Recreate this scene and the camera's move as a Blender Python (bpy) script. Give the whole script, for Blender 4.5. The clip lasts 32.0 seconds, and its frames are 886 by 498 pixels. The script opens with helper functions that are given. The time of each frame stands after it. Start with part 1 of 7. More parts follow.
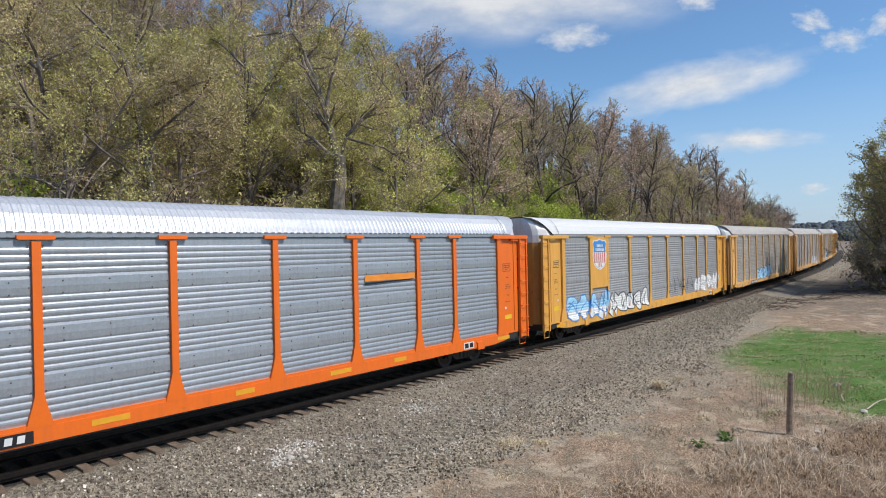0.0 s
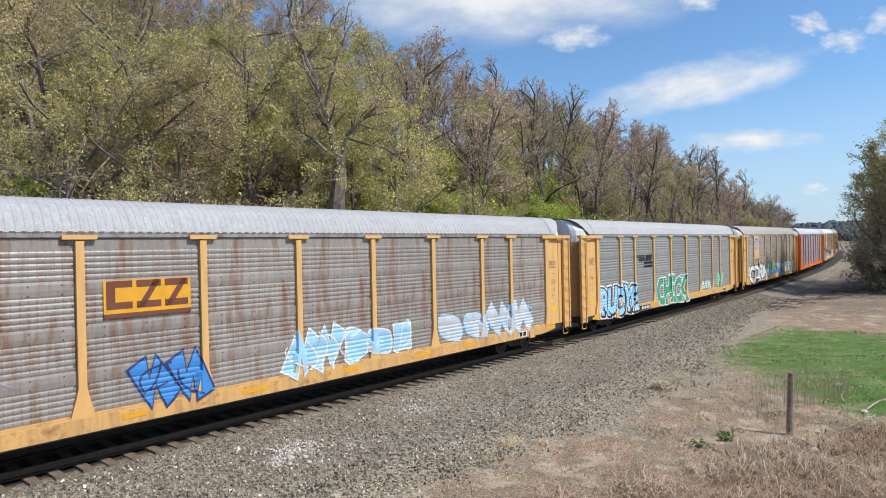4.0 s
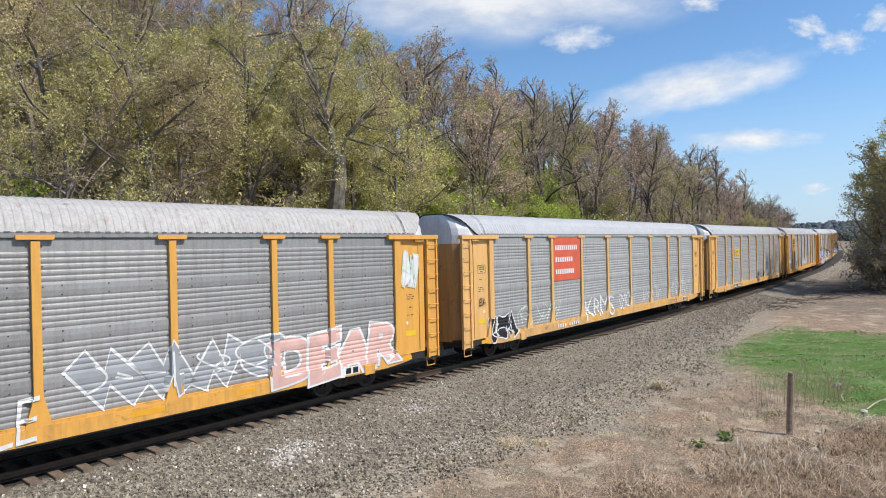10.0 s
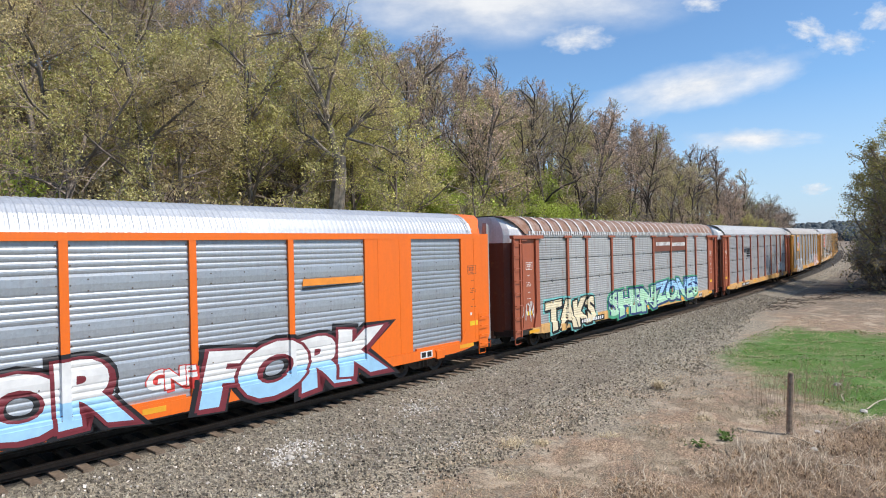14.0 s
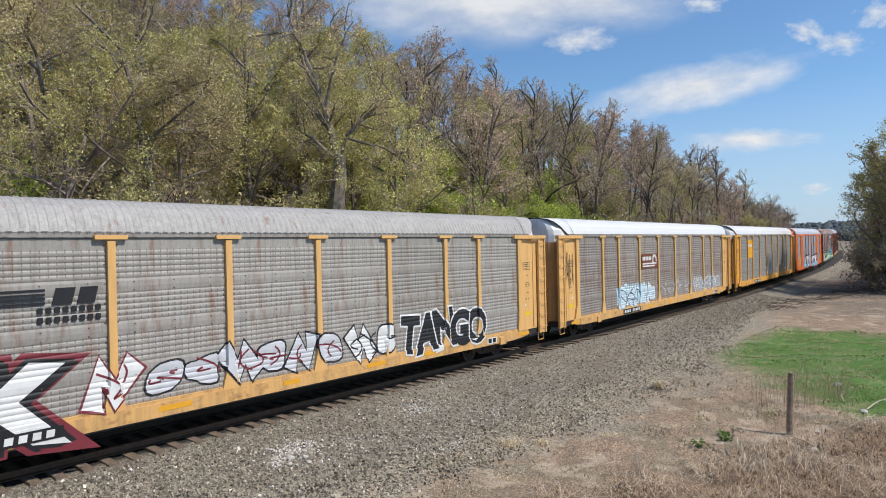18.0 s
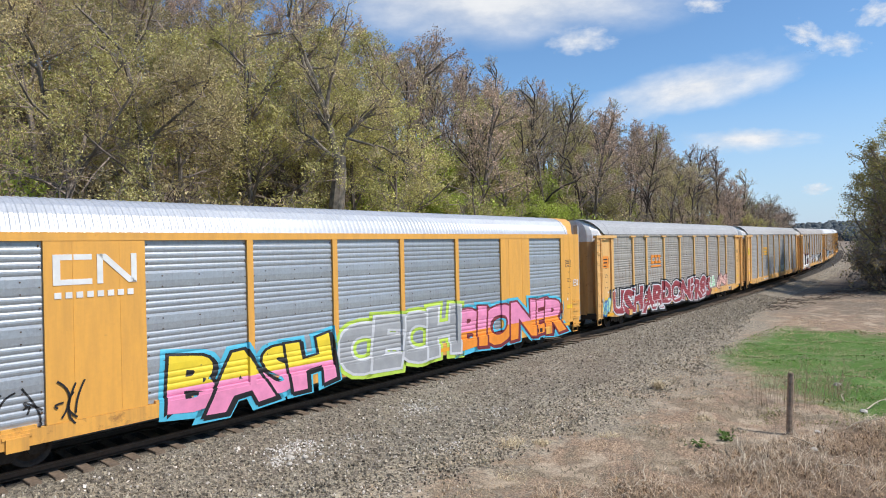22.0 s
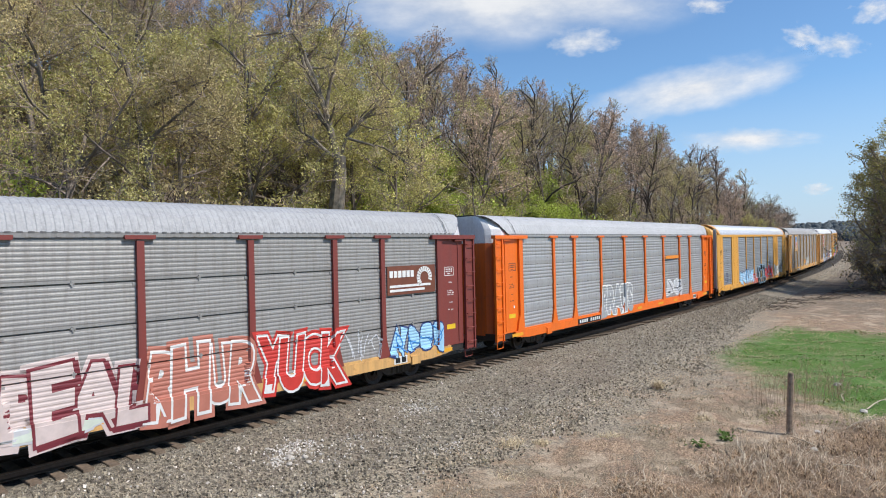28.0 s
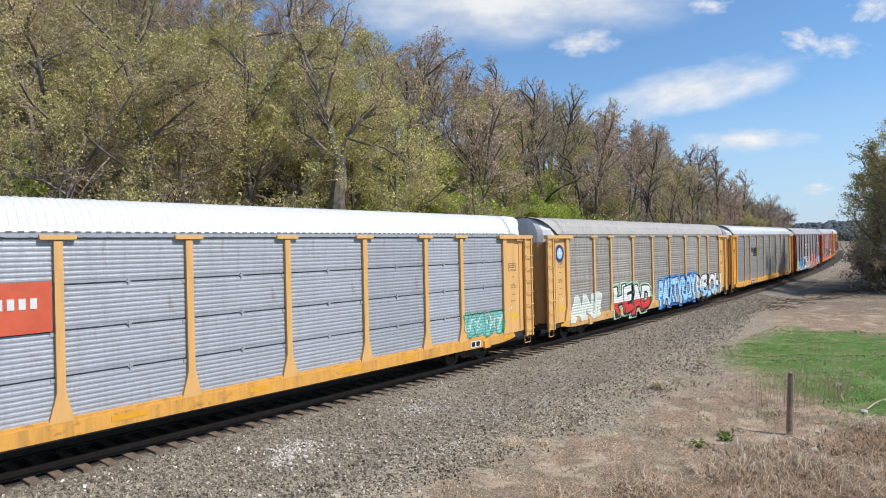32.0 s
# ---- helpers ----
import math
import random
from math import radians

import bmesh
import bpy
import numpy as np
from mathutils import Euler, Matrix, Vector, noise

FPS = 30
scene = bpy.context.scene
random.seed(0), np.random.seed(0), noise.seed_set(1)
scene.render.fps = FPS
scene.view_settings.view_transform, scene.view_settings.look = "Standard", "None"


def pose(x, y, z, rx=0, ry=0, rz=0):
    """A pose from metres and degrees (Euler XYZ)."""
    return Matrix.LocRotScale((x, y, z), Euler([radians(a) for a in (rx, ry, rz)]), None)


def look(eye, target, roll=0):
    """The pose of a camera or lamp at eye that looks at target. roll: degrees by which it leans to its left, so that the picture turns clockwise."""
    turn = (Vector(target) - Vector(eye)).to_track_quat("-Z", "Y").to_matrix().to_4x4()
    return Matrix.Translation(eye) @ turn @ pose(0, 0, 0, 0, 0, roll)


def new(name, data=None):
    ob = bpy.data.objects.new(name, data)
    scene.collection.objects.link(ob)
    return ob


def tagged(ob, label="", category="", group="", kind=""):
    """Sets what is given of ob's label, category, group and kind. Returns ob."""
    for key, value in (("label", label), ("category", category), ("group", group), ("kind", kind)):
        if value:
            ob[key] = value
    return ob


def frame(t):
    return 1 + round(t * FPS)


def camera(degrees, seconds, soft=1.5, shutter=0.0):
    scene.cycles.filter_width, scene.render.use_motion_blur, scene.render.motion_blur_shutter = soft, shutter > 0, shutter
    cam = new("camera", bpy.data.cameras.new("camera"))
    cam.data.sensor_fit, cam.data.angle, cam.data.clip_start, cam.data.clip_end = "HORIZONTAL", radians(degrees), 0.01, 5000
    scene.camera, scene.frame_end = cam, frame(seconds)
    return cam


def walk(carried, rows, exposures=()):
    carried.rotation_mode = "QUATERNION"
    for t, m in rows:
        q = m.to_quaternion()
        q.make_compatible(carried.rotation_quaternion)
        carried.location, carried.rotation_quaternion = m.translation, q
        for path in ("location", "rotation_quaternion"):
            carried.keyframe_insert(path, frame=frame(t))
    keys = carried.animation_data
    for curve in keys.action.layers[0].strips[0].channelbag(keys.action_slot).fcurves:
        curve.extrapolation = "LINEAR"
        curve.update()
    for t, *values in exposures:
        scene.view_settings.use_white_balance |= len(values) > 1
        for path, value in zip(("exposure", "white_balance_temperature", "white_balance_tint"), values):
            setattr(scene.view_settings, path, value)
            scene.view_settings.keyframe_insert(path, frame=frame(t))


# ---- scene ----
cam = camera(70.65, 32.0, soft=1.0)
EYE = Vector((0.0, -16.221, 4.474))
AIM = Vector((math.cos(radians(42.141)) * math.cos(radians(-0.121)), math.sin(radians(42.141)) * math.cos(radians(-0.121)), math.sin(radians(-0.121))))
walk(cam, [(0.0, look(EYE, EYE + AIM, -1.215)), (32.0, look(EYE, EYE + AIM, -1.215))],
     [(0.0, -0.18), (1.0, -0.08), (2.0, -0.04), (3.0, 0.0), (6.0, 0.02), (14.0, 0.05), (17.0, -0.2), (18.0, -0.13), (19.0, -0.06), (20.0, 0.0), (22.0, 0.0), (23.0, -0.07), (24.0, -0.19), (25.0, -0.1), (26.5, -0.06), (29.0, 0.0), (32.0, 0.0)])

# ---- light ----
SUN_FROM = Vector((0.33, -0.80, 1.05)).normalized()
world = bpy.data.worlds.new("sky")
scene.world = world
world.use_nodes = True
wn = world.node_tree
wn.nodes.clear()
w_out, w_bg, w_sky = (wn.nodes.new("ShaderNode" + k) for k in ("OutputWorld", "Background", "TexSky"))
w_sky.sky_type, w_sky.sun_disc = "NISHITA", False
w_sky.sun_elevation = math.asin(SUN_FROM.z)
w_sky.sun_rotation = math.atan2(SUN_FROM.x, SUN_FROM.y)
w_sky.air_density, w_sky.dust_density, w_sky.ozone_density = 1.0, 0.1, 3.0
w_bg.inputs["Strength"].default_value = 0.138
w_tint = wn.nodes.new("ShaderNodeMix")
w_tint.data_type, w_tint.blend_type = "RGBA", "MULTIPLY"
w_tint.inputs[0].default_value = 1.0
w_tint.inputs[7].default_value = (0.845, 1.03, 1.15, 1)
wn.links.new(w_sky.outputs[0], w_tint.inputs[6])
# pale haze low over the horizon all round
w_dir, w_sep, w_low, w_haze = (wn.nodes.new("ShaderNode" + k) for k in ("TexCoord", "SeparateXYZ", "MapRange", "Mix"))
w_haze.data_type = "RGBA"
w_haze.inputs[7].default_value = (3.5, 4.4, 5.9, 1)
for w_sock, w_val in zip(("From Min", "From Max", "To Min", "To Max"), (0.0, 0.22, 0.85, 0.0)):
    w_low.inputs[w_sock].default_value = w_val
wn.links.new(w_dir.outputs["Generated"], w_sep.inputs[0])
wn.links.new(w_sep.outputs[2], w_low.inputs["Value"])
wn.links.new(w_low.outputs[0], w_haze.inputs[0])
wn.links.new(w_tint.outputs[2], w_haze.inputs[6])
wn.links.new(w_haze.outputs[2], w_bg.inputs[0])
wn.links.new(w_bg.outputs[0], w_out.inputs[0])
sun = new("sun", bpy.data.lights.new("sun", "SUN"))
sun.data.energy, sun.data.angle, sun.data.color = 5.0, radians(0.5), (1.0, 0.94, 0.865)
sun.matrix_world = look(SUN_FROM * 60, (0, 0, 0))

# ---- materials ----


def shader(name, rough=0.6, metal=0.0):
    m = bpy.data.materials.new(name)
    m.use_nodes = True
    b = m.node_tree.nodes["Principled BSDF"]
    b.inputs["Roughness"].default_value, b.inputs["Metallic"].default_value = rough, metal
    return m, m.node_tree, b


def node(nt, kind, **props):
    n = nt.nodes.new("ShaderNode" + kind)
    for k, v in props.items():
        n.inputs[k.replace("_", " ")].default_value = v
    return n


def noise_at(nt, scale, detail=4.0, stretch=(1, 1, 1), coords="Object", rough=0.6):
    c = nt.nodes.new("ShaderNodeTexCoord")
    mp = nt.nodes.new("ShaderNodeMapping")
    mp.inputs["Scale"].default_value = stretch
    n = node(nt, "TexNoise", Scale=scale, Detail=detail, Roughness=rough)
    nt.links.new(c.outputs[coords], mp.inputs[0])
    nt.links.new(mp.outputs[0], n.inputs["Vector"])
    return n.outputs["Fac"]


def ramp(nt, fac, lo, hi, a=0.0, b=1.0):
    r = node(nt, "MapRange", From_Min=lo, From_Max=hi, To_Min=a, To_Max=b)
    nt.links.new(fac, r.inputs["Value"])
    return r.outputs[0]


def rgb_mix(nt, fac, a, b, mode="MIX"):
    m = nt.nodes.new("ShaderNodeMix")
    m.data_type, m.blend_type = "RGBA", mode
    for sock, v in ((m.inputs[0], fac), (m.inputs[6], a), (m.inputs[7], b)):
        if isinstance(v, (tuple, list)):
            sock.default_value = (*v, 1)
        elif isinstance(v, (int, float)):
            sock.default_value = v
        else:
            nt.links.new(v, sock)
    return m.outputs[2]


def math_node(nt, op, a, b=0.0):
    m = nt.nodes.new("ShaderNodeMath")
    m.operation = op
    for sock, v in ((m.inputs[0], a), (m.inputs[1], b)):
        if isinstance(v, (int, float)):
            sock.default_value = v
        else:
            nt.links.new(v, sock)
    return m.outputs[0]


def bump(nt, b, height, strength=0.3, dist=0.02):
    n = node(nt, "Bump", Strength=strength, Distance=dist)
    nt.links.new(height, n.inputs["Height"])
    nt.links.new(n.outputs[0], b.inputs["Normal"])


MATS = {}


def paint(name, col, dirt=0.35, rough=0.45, rust=0.1):
    """Weathered railcar paint: vertical streaks, grime and rust specks."""
    if name in MATS:
        return MATS[name]
    m, nt, b = shader(name, rough)
    streak = ramp(nt, noise_at(nt, 1.6, 5, (3.0, 3.0, 0.35)), 0.42, 0.72)
    grain = ramp(nt, noise_at(nt, 14, 6), 0.35, 0.75)
    c = rgb_mix(nt, math_node(nt, "MULTIPLY", streak, dirt), col, tuple(0.45 * v + 0.03 for v in col))
    c = rgb_mix(nt, math_node(nt, "MULTIPLY", grain, 0.22), c, tuple(0.7 * v + 0.02 for v in col))
    spots = ramp(nt, noise_at(nt, 3.2, 9, (0.8, 1, 1.0), rough=0.7), 0.66 - 0.12 * rust, 0.72, 0, min(0.9, 0.3 + rust))
    if rust:
        c = rgb_mix(nt, spots, c, (0.20, 0.085, 0.035))
    nt.links.new(c, b.inputs["Base Color"])
    nt.links.new(ramp(nt, grain, 0, 1, rough - 0.08, rough + 0.18), b.inputs["Roughness"])
    bump(nt, b, grain, 0.06, 0.01)
    MATS[name] = m
    return m


def galvanised(name, col, metal=0.5, dirt=0.4, holes=0.0, rust=0.0, rough=0.42):
    """Zinc sheet with spangle, runs of dirt below the joints and, on some cars, rows of punched holes."""
    if name in MATS:
        return MATS[name]
    m, nt, b = shader(name, rough, metal)
    info = nt.nodes.new("ShaderNodeObjectInfo")
    patch = ramp(nt, noise_at(nt, 0.9, 5, (0.9, 1, 2.0)), 0.35, 0.7)
    runs = ramp(nt, noise_at(nt, 2.2, 6, (4, 4, 0.28)), 0.45, 0.75)
    spangle = node(nt, "TexVoronoi", Scale=22.0)
    tc = nt.nodes.new("ShaderNodeTexCoord")
    nt.links.new(tc.outputs["Object"], spangle.inputs["Vector"])
    sp = ramp(nt, spangle.outputs["Color"], 0, 1, 0.9, 1.08)
    c = rgb_mix(nt, math_node(nt, "MULTIPLY", patch, 0.35), col, tuple(v * 0.72 for v in col))
    c = rgb_mix(nt, math_node(nt, "MULTIPLY", runs, dirt), c, (0.16, 0.145, 0.125))
    c = rgb_mix(nt, 1.0, c, sp, "MULTIPLY")
    c = rgb_mix(nt, 1.0, c, ramp(nt, info.outputs["Random"], 0, 1, 0.88, 1.06), "MULTIPLY")
    if rust:
        rs = ramp(nt, noise_at(nt, 1.4, 8, (2.2, 2.2, 0.5)), 0.62 - 0.12 * rust, 0.78 - 0.1 * rust)
        c = rgb_mix(nt, math_node(nt, "MULTIPLY", rs, 0.85), c, (0.2, 0.085, 0.04))
    if holes:
        sep = nt.nodes.new("ShaderNodeSeparateXYZ")
        nt.links.new(tc.outputs["Object"], sep.inputs[0])
        hx = math_node(nt, "FRACT", math_node(nt, "MULTIPLY", sep.outputs[0], 6.3))
        hz = math_node(nt, "FRACT", math_node(nt, "MULTIPLY", math_node(nt, "SUBTRACT", sep.outputs[2], 1.06), 1.0 / 0.128))
        dot = math_node(nt, "MULTIPLY", math_node(nt, "LESS_THAN", hx, 0.17), math_node(nt, "LESS_THAN", hz, 0.6))
        low = math_node(nt, "MULTIPLY", math_node(nt, "SUBTRACT", sep.outputs[2], 1.06), 1.0 / 0.965)
        zone = math_node(nt, "LESS_THAN", math_node(nt, "FRACT", low), 0.66)
        dot = math_node(nt, "MULTIPLY", math_node(nt, "MULTIPLY", dot, zone), holes)
        c = rgb_mix(nt, dot, c, (0.03, 0.03, 0.03))
    nt.links.new(c, b.inputs["Base Color"])
    nt.links.new(ramp(nt, runs, 0, 1, rough - 0.06, rough + 0.2), b.inputs["Roughness"])
    MATS[name] = m
    return m


def plain(name, col, rough=0.6, metal=0.0, vary=0.25, scale=6.0, bumps=0.2):
    if name in MATS:
        return MATS[name]
    m, nt, b = shader(name, rough, metal)
    n1, n2 = noise_at(nt, scale, 6), noise_at(nt, scale * 0.13, 3)
    c = rgb_mix(nt, ramp(nt, n1, 0.3, 0.75), tuple(v * (1 - vary) for v in col), tuple(min(1, v * (1 + vary)) for v in col))
    c = rgb_mix(nt, math_node(nt, "MULTIPLY", ramp(nt, n2, 0.4, 0.7), vary), c, tuple(v * 0.6 for v in col))
    nt.links.new(c, b.inputs["Base Color"])
    if bumps:
        bump(nt, b, n1, bumps, 0.02)
    MATS[name] = m
    return m


def ink(name, col, rough=0.55):
    """Sprayed or stencilled paint, a little uneven."""
    return plain("ink_" + name, col, rough, 0.0, 0.14, 3.0, 0.05)


# ---- mesh tools ----


def mesh_of(bm, mat, name="part", smooth=False):
    me = bpy.data.meshes.new(name)
    bmesh.ops.recalc_face_normals(bm, faces=bm.faces[:])
    bm.to_mesh(me)
    bm.free()
    for mm in (mat if isinstance(mat, (list, tuple)) else (mat,)):
        me.materials.append(mm)
    if smooth:
        for p in me.polygons:
            p.use_smooth = True
    return me


def part(name, data, material, parent, label=""):
    """Link one mesh (or bmesh) as a part under a thing."""
    me = data if isinstance(data, bpy.types.Mesh) else mesh_of(data, material, name)
    ob = new(name, me)
    ob.parent = parent
    if label:
        ob["label"] = label
    return ob


def box(bm, x0, x1, y0, y1, z0, z1):
    v = [bm.verts.new((x, y, z)) for x in (x0, x1) for y in (y0, y1) for z in (z0, z1)]
    for f in ((0, 1, 3, 2), (4, 6, 7, 5), (0, 4, 5, 1), (2, 3, 7, 6), (0, 2, 6, 4), (1, 5, 7, 3)):
        bm.faces.new([v[i] for i in f])
    return v


def prism(bm, pts, y0, y1):
    """An outline in x, z pushed from y0 to y1."""
    a = [bm.verts.new((x, y0, z)) for x, z in pts]
    b = [bm.verts.new((x, y1, z)) for x, z in pts]
    n = len(pts)
    bm.faces.new(a)
    bm.faces.new(b[::-1])
    for i in range(n):
        bm.faces.new((a[i], b[i], b[(i + 1) % n], a[(i + 1) % n]))


def tube(bm, pts, r, sides=6, r_end=None):
    """A round rod through the points."""
    rings = []
    n = len(pts)
    for i, p in enumerate(pts):
        p = Vector(p)
        d = (Vector(pts[min(i + 1, n - 1)]) - Vector(pts[max(i - 1, 0)])).normalized()
        a = d.cross(Vector((0.3, 0.2, 0.93)) if abs(d.z) < 0.9 else Vector((1, 0.1, 0))).normalized()
        b = d.cross(a)
        rr = r if r_end is None else r + (r_end - r) * i / (n - 1)
        rings.append([bm.verts.new(p + (a * math.cos(6.2832 * k / sides) + b * math.sin(6.2832 * k / sides)) * rr) for k in range(sides)])
    for q, s in zip(rings, rings[1:]):
        for k in range(sides):
            bm.faces.new((q[k], q[(k + 1) % sides], s[(k + 1) % sides], s[k]))
    bm.faces.new(rings[0][::-1])
    bm.faces.new(rings[-1])


# ---- the track's line ----
CURVE_FROM, CURVE_RATE, CURVE_MAX = -13.67, 0.0000739, 0.000947
LINE = []


def grade(s):
    """The line climbs a little round the bend and levels out beyond it."""
    return max(0.0, 0.000096 * (min(s, 150.0) - 20.0)) * max(0.0, min(1.0, (420.0 - s) / 200.0))


_x, _y, _th, _s, _z = -800.0, 0.0, 0.0, -800.0, 0.0
while _s < 1100:
    LINE.append((_s, _x, _y, _th, _z))
    k = min(max(0.0, (_s + 0.25 - CURVE_FROM) * CURVE_RATE), CURVE_MAX)
    _th2 = _th + 0.5 * k
    _x += 0.5 * math.cos((_th + _th2) / 2)
    _y += 0.5 * math.sin((_th + _th2) / 2)
    _th, _s = _th2, _s + 0.5
    _z += 0.5 * grade(_s)
LINE = np.array(LINE)


def along(s, d=0.0):
    """Place and heading at s metres along the track, d metres to its left."""
    x, y, th = (float(np.interp(s, LINE[:, 0], LINE[:, i])) for i in (1, 2, 3))
    return x - d * math.sin(th), y + d * math.cos(th), th


def rise(s):
    """Height of the rails' top over its level beside the viewer."""
    return np.interp(s, LINE[:, 0], LINE[:, 4])


def offsets(x, y):
    """The way along the track and the distance to its left for many places at once."""
    coarse = LINE[::8]
    s_out, d_out = np.empty(len(x)), np.empty(len(x))
    for i in range(0, len(x), 4000):
        px, py = x[i:i + 4000, None], y[i:i + 4000, None]
        j = np.argmin((coarse[None, :, 1] - px) ** 2 + (coarse[None, :, 2] - py) ** 2, axis=1)
        c = coarse[j]
        dx, dy = px[:, 0] - c[:, 1], py[:, 0] - c[:, 2]
        s_out[i:i + 4000] = c[:, 0] + dx * np.cos(c[:, 3]) + dy * np.sin(c[:, 3])
        d_out[i:i + 4000] = -dx * np.sin(c[:, 3]) + dy * np.cos(c[:, 3])
    return s_out, d_out


def smooth(a, b, v):
    t = np.clip((v - a) / (b - a), 0, 1)
    return t * t * (3 - 2 * t)


def ground_height(x, y):
    """Height of the ground: level beside the track, a wooded hill beyond it, a bank under the viewer."""
    x, y = np.atleast_1d(np.asarray(x, float)), np.atleast_1d(np.asarray(y, float))
    s, d = offsets(x, y)
    hill = (22.5 + 2.5 * (1 - smooth(10, 60, s))) * (1 - 0.85 * smooth(150, 420, s)) * smooth(5, 62, d) ** 0.8
    z = -0.78 + hill + rise(s) * (1 - 0.6 * smooth(-30, -120, d))
    r = np.hypot(x - EYE.x, y - EYE.y)
    z = z + 3.6 * (1 - smooth(2.0, 12.5, r)) * (d < -3)
    z = z - 1.6 * smooth(-20, -60, d)
    # a slow rise of the plain out to the ridge
    z = z + 16.0 * smooth(520, 900, np.hypot(x, y)) * (d < 60)
    rough = 0.06 * np.sin(x * 1.3 + 2 * np.sin(y * 0.7)) + 0.05 * np.sin(y * 1.9 + np.sin(x * 1.1)) + 0.03 * np.sin(3.1 * x + 2.3 * y)
    return z + rough * smooth(-5.5, -8.5, d)

# ---- letters sprayed on the cars, as flat shapes: a body, a wider rim, a halo and a thin one for each ----
GLYPHS = {}
for _char in sorted(set("2BUCK 85 AMERICA AMUX ANS ATOR BA BASH BI BIONER BRATS BUILDING CECH CHECK COFIA DEAR FORK GNF HEAD IDEA JAKUE KODE KRMS LOCOS MELOH MEXICO NAVA NOSH O PARTYBOY PEAL PHS RHUR RISOLE RUDYE SHEN SICO SIRE SMO SOTO! TAKS TANGO TEKOS TGK USHARDONFR8S W YUCK YUCS ZONES".replace(" ", ""))):
    for _n, _bold in enumerate((0.055, 0.095, 0.15, -0.008)):
        _cu = bpy.data.curves.new("glyph", "FONT")
        _cu.body, _cu.resolution_u, _cu.offset = _char, 4, _bold
        _ob = bpy.data.objects.new("glyph", _cu)
        scene.collection.objects.link(_ob)
        GLYPHS[_char, _n] = _ob
bpy.context.view_layer.update()
_deps = bpy.context.evaluated_depsgraph_get()
for _key, _ob in list(GLYPHS.items()):
    _me = bpy.data.meshes.new_from_object(_ob.evaluated_get(_deps))
    GLYPHS[_key] = ([(v.co.x, v.co.y) for v in _me.vertices], [tuple(p.vertices) for p in _me.polygons])
    bpy.data.meshes.remove(_me)
for _ob in [o for o in bpy.data.objects if o.type == "FONT"]:
    _cu = _ob.data
    bpy.data.objects.remove(_ob)
    bpy.data.curves.remove(_cu)


def letters(text, rim, x0, x1, z0, z1, wave, seed, tight=0.02):
    """One flat drawing for each letter, each a little turned and shifted by hand."""
    boxes = []
    for ch in text:
        us, vs = zip(*GLYPHS[ch, 3][0])
        boxes.append((min(us), max(us), min(vs), max(vs)))
    total = sum(b[1] - b[0] for b in boxes) + tight * (len(text) - 1)
    sx, at_x, out = (x1 - x0) / total, x0, []
    for n, (ch, (u0, u1, v0, v1)) in enumerate(zip(text, boxes)):
        r = random.Random(seed * 31 + n * 7)
        turn, grow, lift = r.gauss(0, 0.09) * wave, 1 + r.gauss(0, 0.09) * wave, r.gauss(0, 0.06) * wave
        ph, lean = r.uniform(0, 6.28), r.uniform(-0.08, 0.2) * wave
        w, h = (u1 - u0) * sx, z1 - z0
        cx, cz = at_x + w / 2, z0 + h / 2 + lift * h
        bm = bmesh.new()
        verts, faces = GLYPHS[ch, rim]
        vs = []
        for u, v in verts:
            a, b = ((u - u0) / (u1 - u0) - 0.5) * w * grow, ((v - v0) / (v1 - v0) - 0.5) * h * grow
            a += lean * b + 0.07 * wave * h * math.sin(3.5 * b / h + ph)
            b += 0.07 * wave * h * math.sin(3.0 * a / h + ph * 2)
            vs.append(bm.verts.new((cx + a * math.cos(turn) - b * math.sin(turn), 0, cz + a * math.sin(turn) + b * math.cos(turn))))
        for f in faces:
            try:
                bm.faces.new([vs[q] for q in f])
            except ValueError:
                pass
        at_x += w + tight * sx
        out.append(bm)
    return out


# ---- railcar: an enclosed car carrier ----
HALF, SIDE, EAVE = 13.65, 1.55, 4.86
POSTS = (-9.0, -7.07, -4.27, -1.42, 1.42, 4.27, 7.07, 9.0)
EDGES = (-11.75,) + POSTS + (11.75,)
PANEL_Z0, PANEL_Z1 = 0.98, 4.86


def ribs(style):
    """Heights at which a sheet's outline bends, and how far it stands out there."""
    out = [(PANEL_Z0, 0.0)]
    if style in ("grouped", "even"):
        n, z00, step, pitch, deep = (4, 1.14, 1.0, 0.148, 0.017) if style == "grouped" else (5, 1.10, 0.965, 0.128, 0.015)
        for g in range(4):
            for r in range(n):
                z = z00 + step * g + pitch * r
                h = pitch * 0.47
                out += [(z - h, 0.0), (z - h * 0.52, 0.72 * deep), (z, deep), (z + h * 0.52, 0.72 * deep), (z + h, 0.0)]
            # the plain band between two groups swells a little
            if g < 3:
                lo, hi = z + pitch * 0.55, z00 + step * (g + 1) - pitch * 0.55
                out += [(lo + 0.03, 0.012), (lo + (hi - lo) * 0.45, 0.022), (hi - 0.05, 0.016)]
    else:  # four stacked sheets with dark joints between them
        for g in range(4):
            z0 = PANEL_Z0 + 0.97 * g
            for r in range(8):
                z = z0 + 0.095 + 0.106 * r
                out += [(z - 0.045, 0.0), (z - 0.018, 0.009), (z + 0.018, 0.009), (z + 0.045, 0.0)]
            if g < 3:
                out += [(z0 + 0.922, 0.0), (z0 + 0.925, -0.14), (z0 + 0.955, -0.14), (z0 + 0.96, 0.0)]
    out.append((PANEL_Z1, 0.0))
    return out


PROFILES = {k: ribs(k) for k in ("grouped", "even", "stacked")}
SHARED = {}


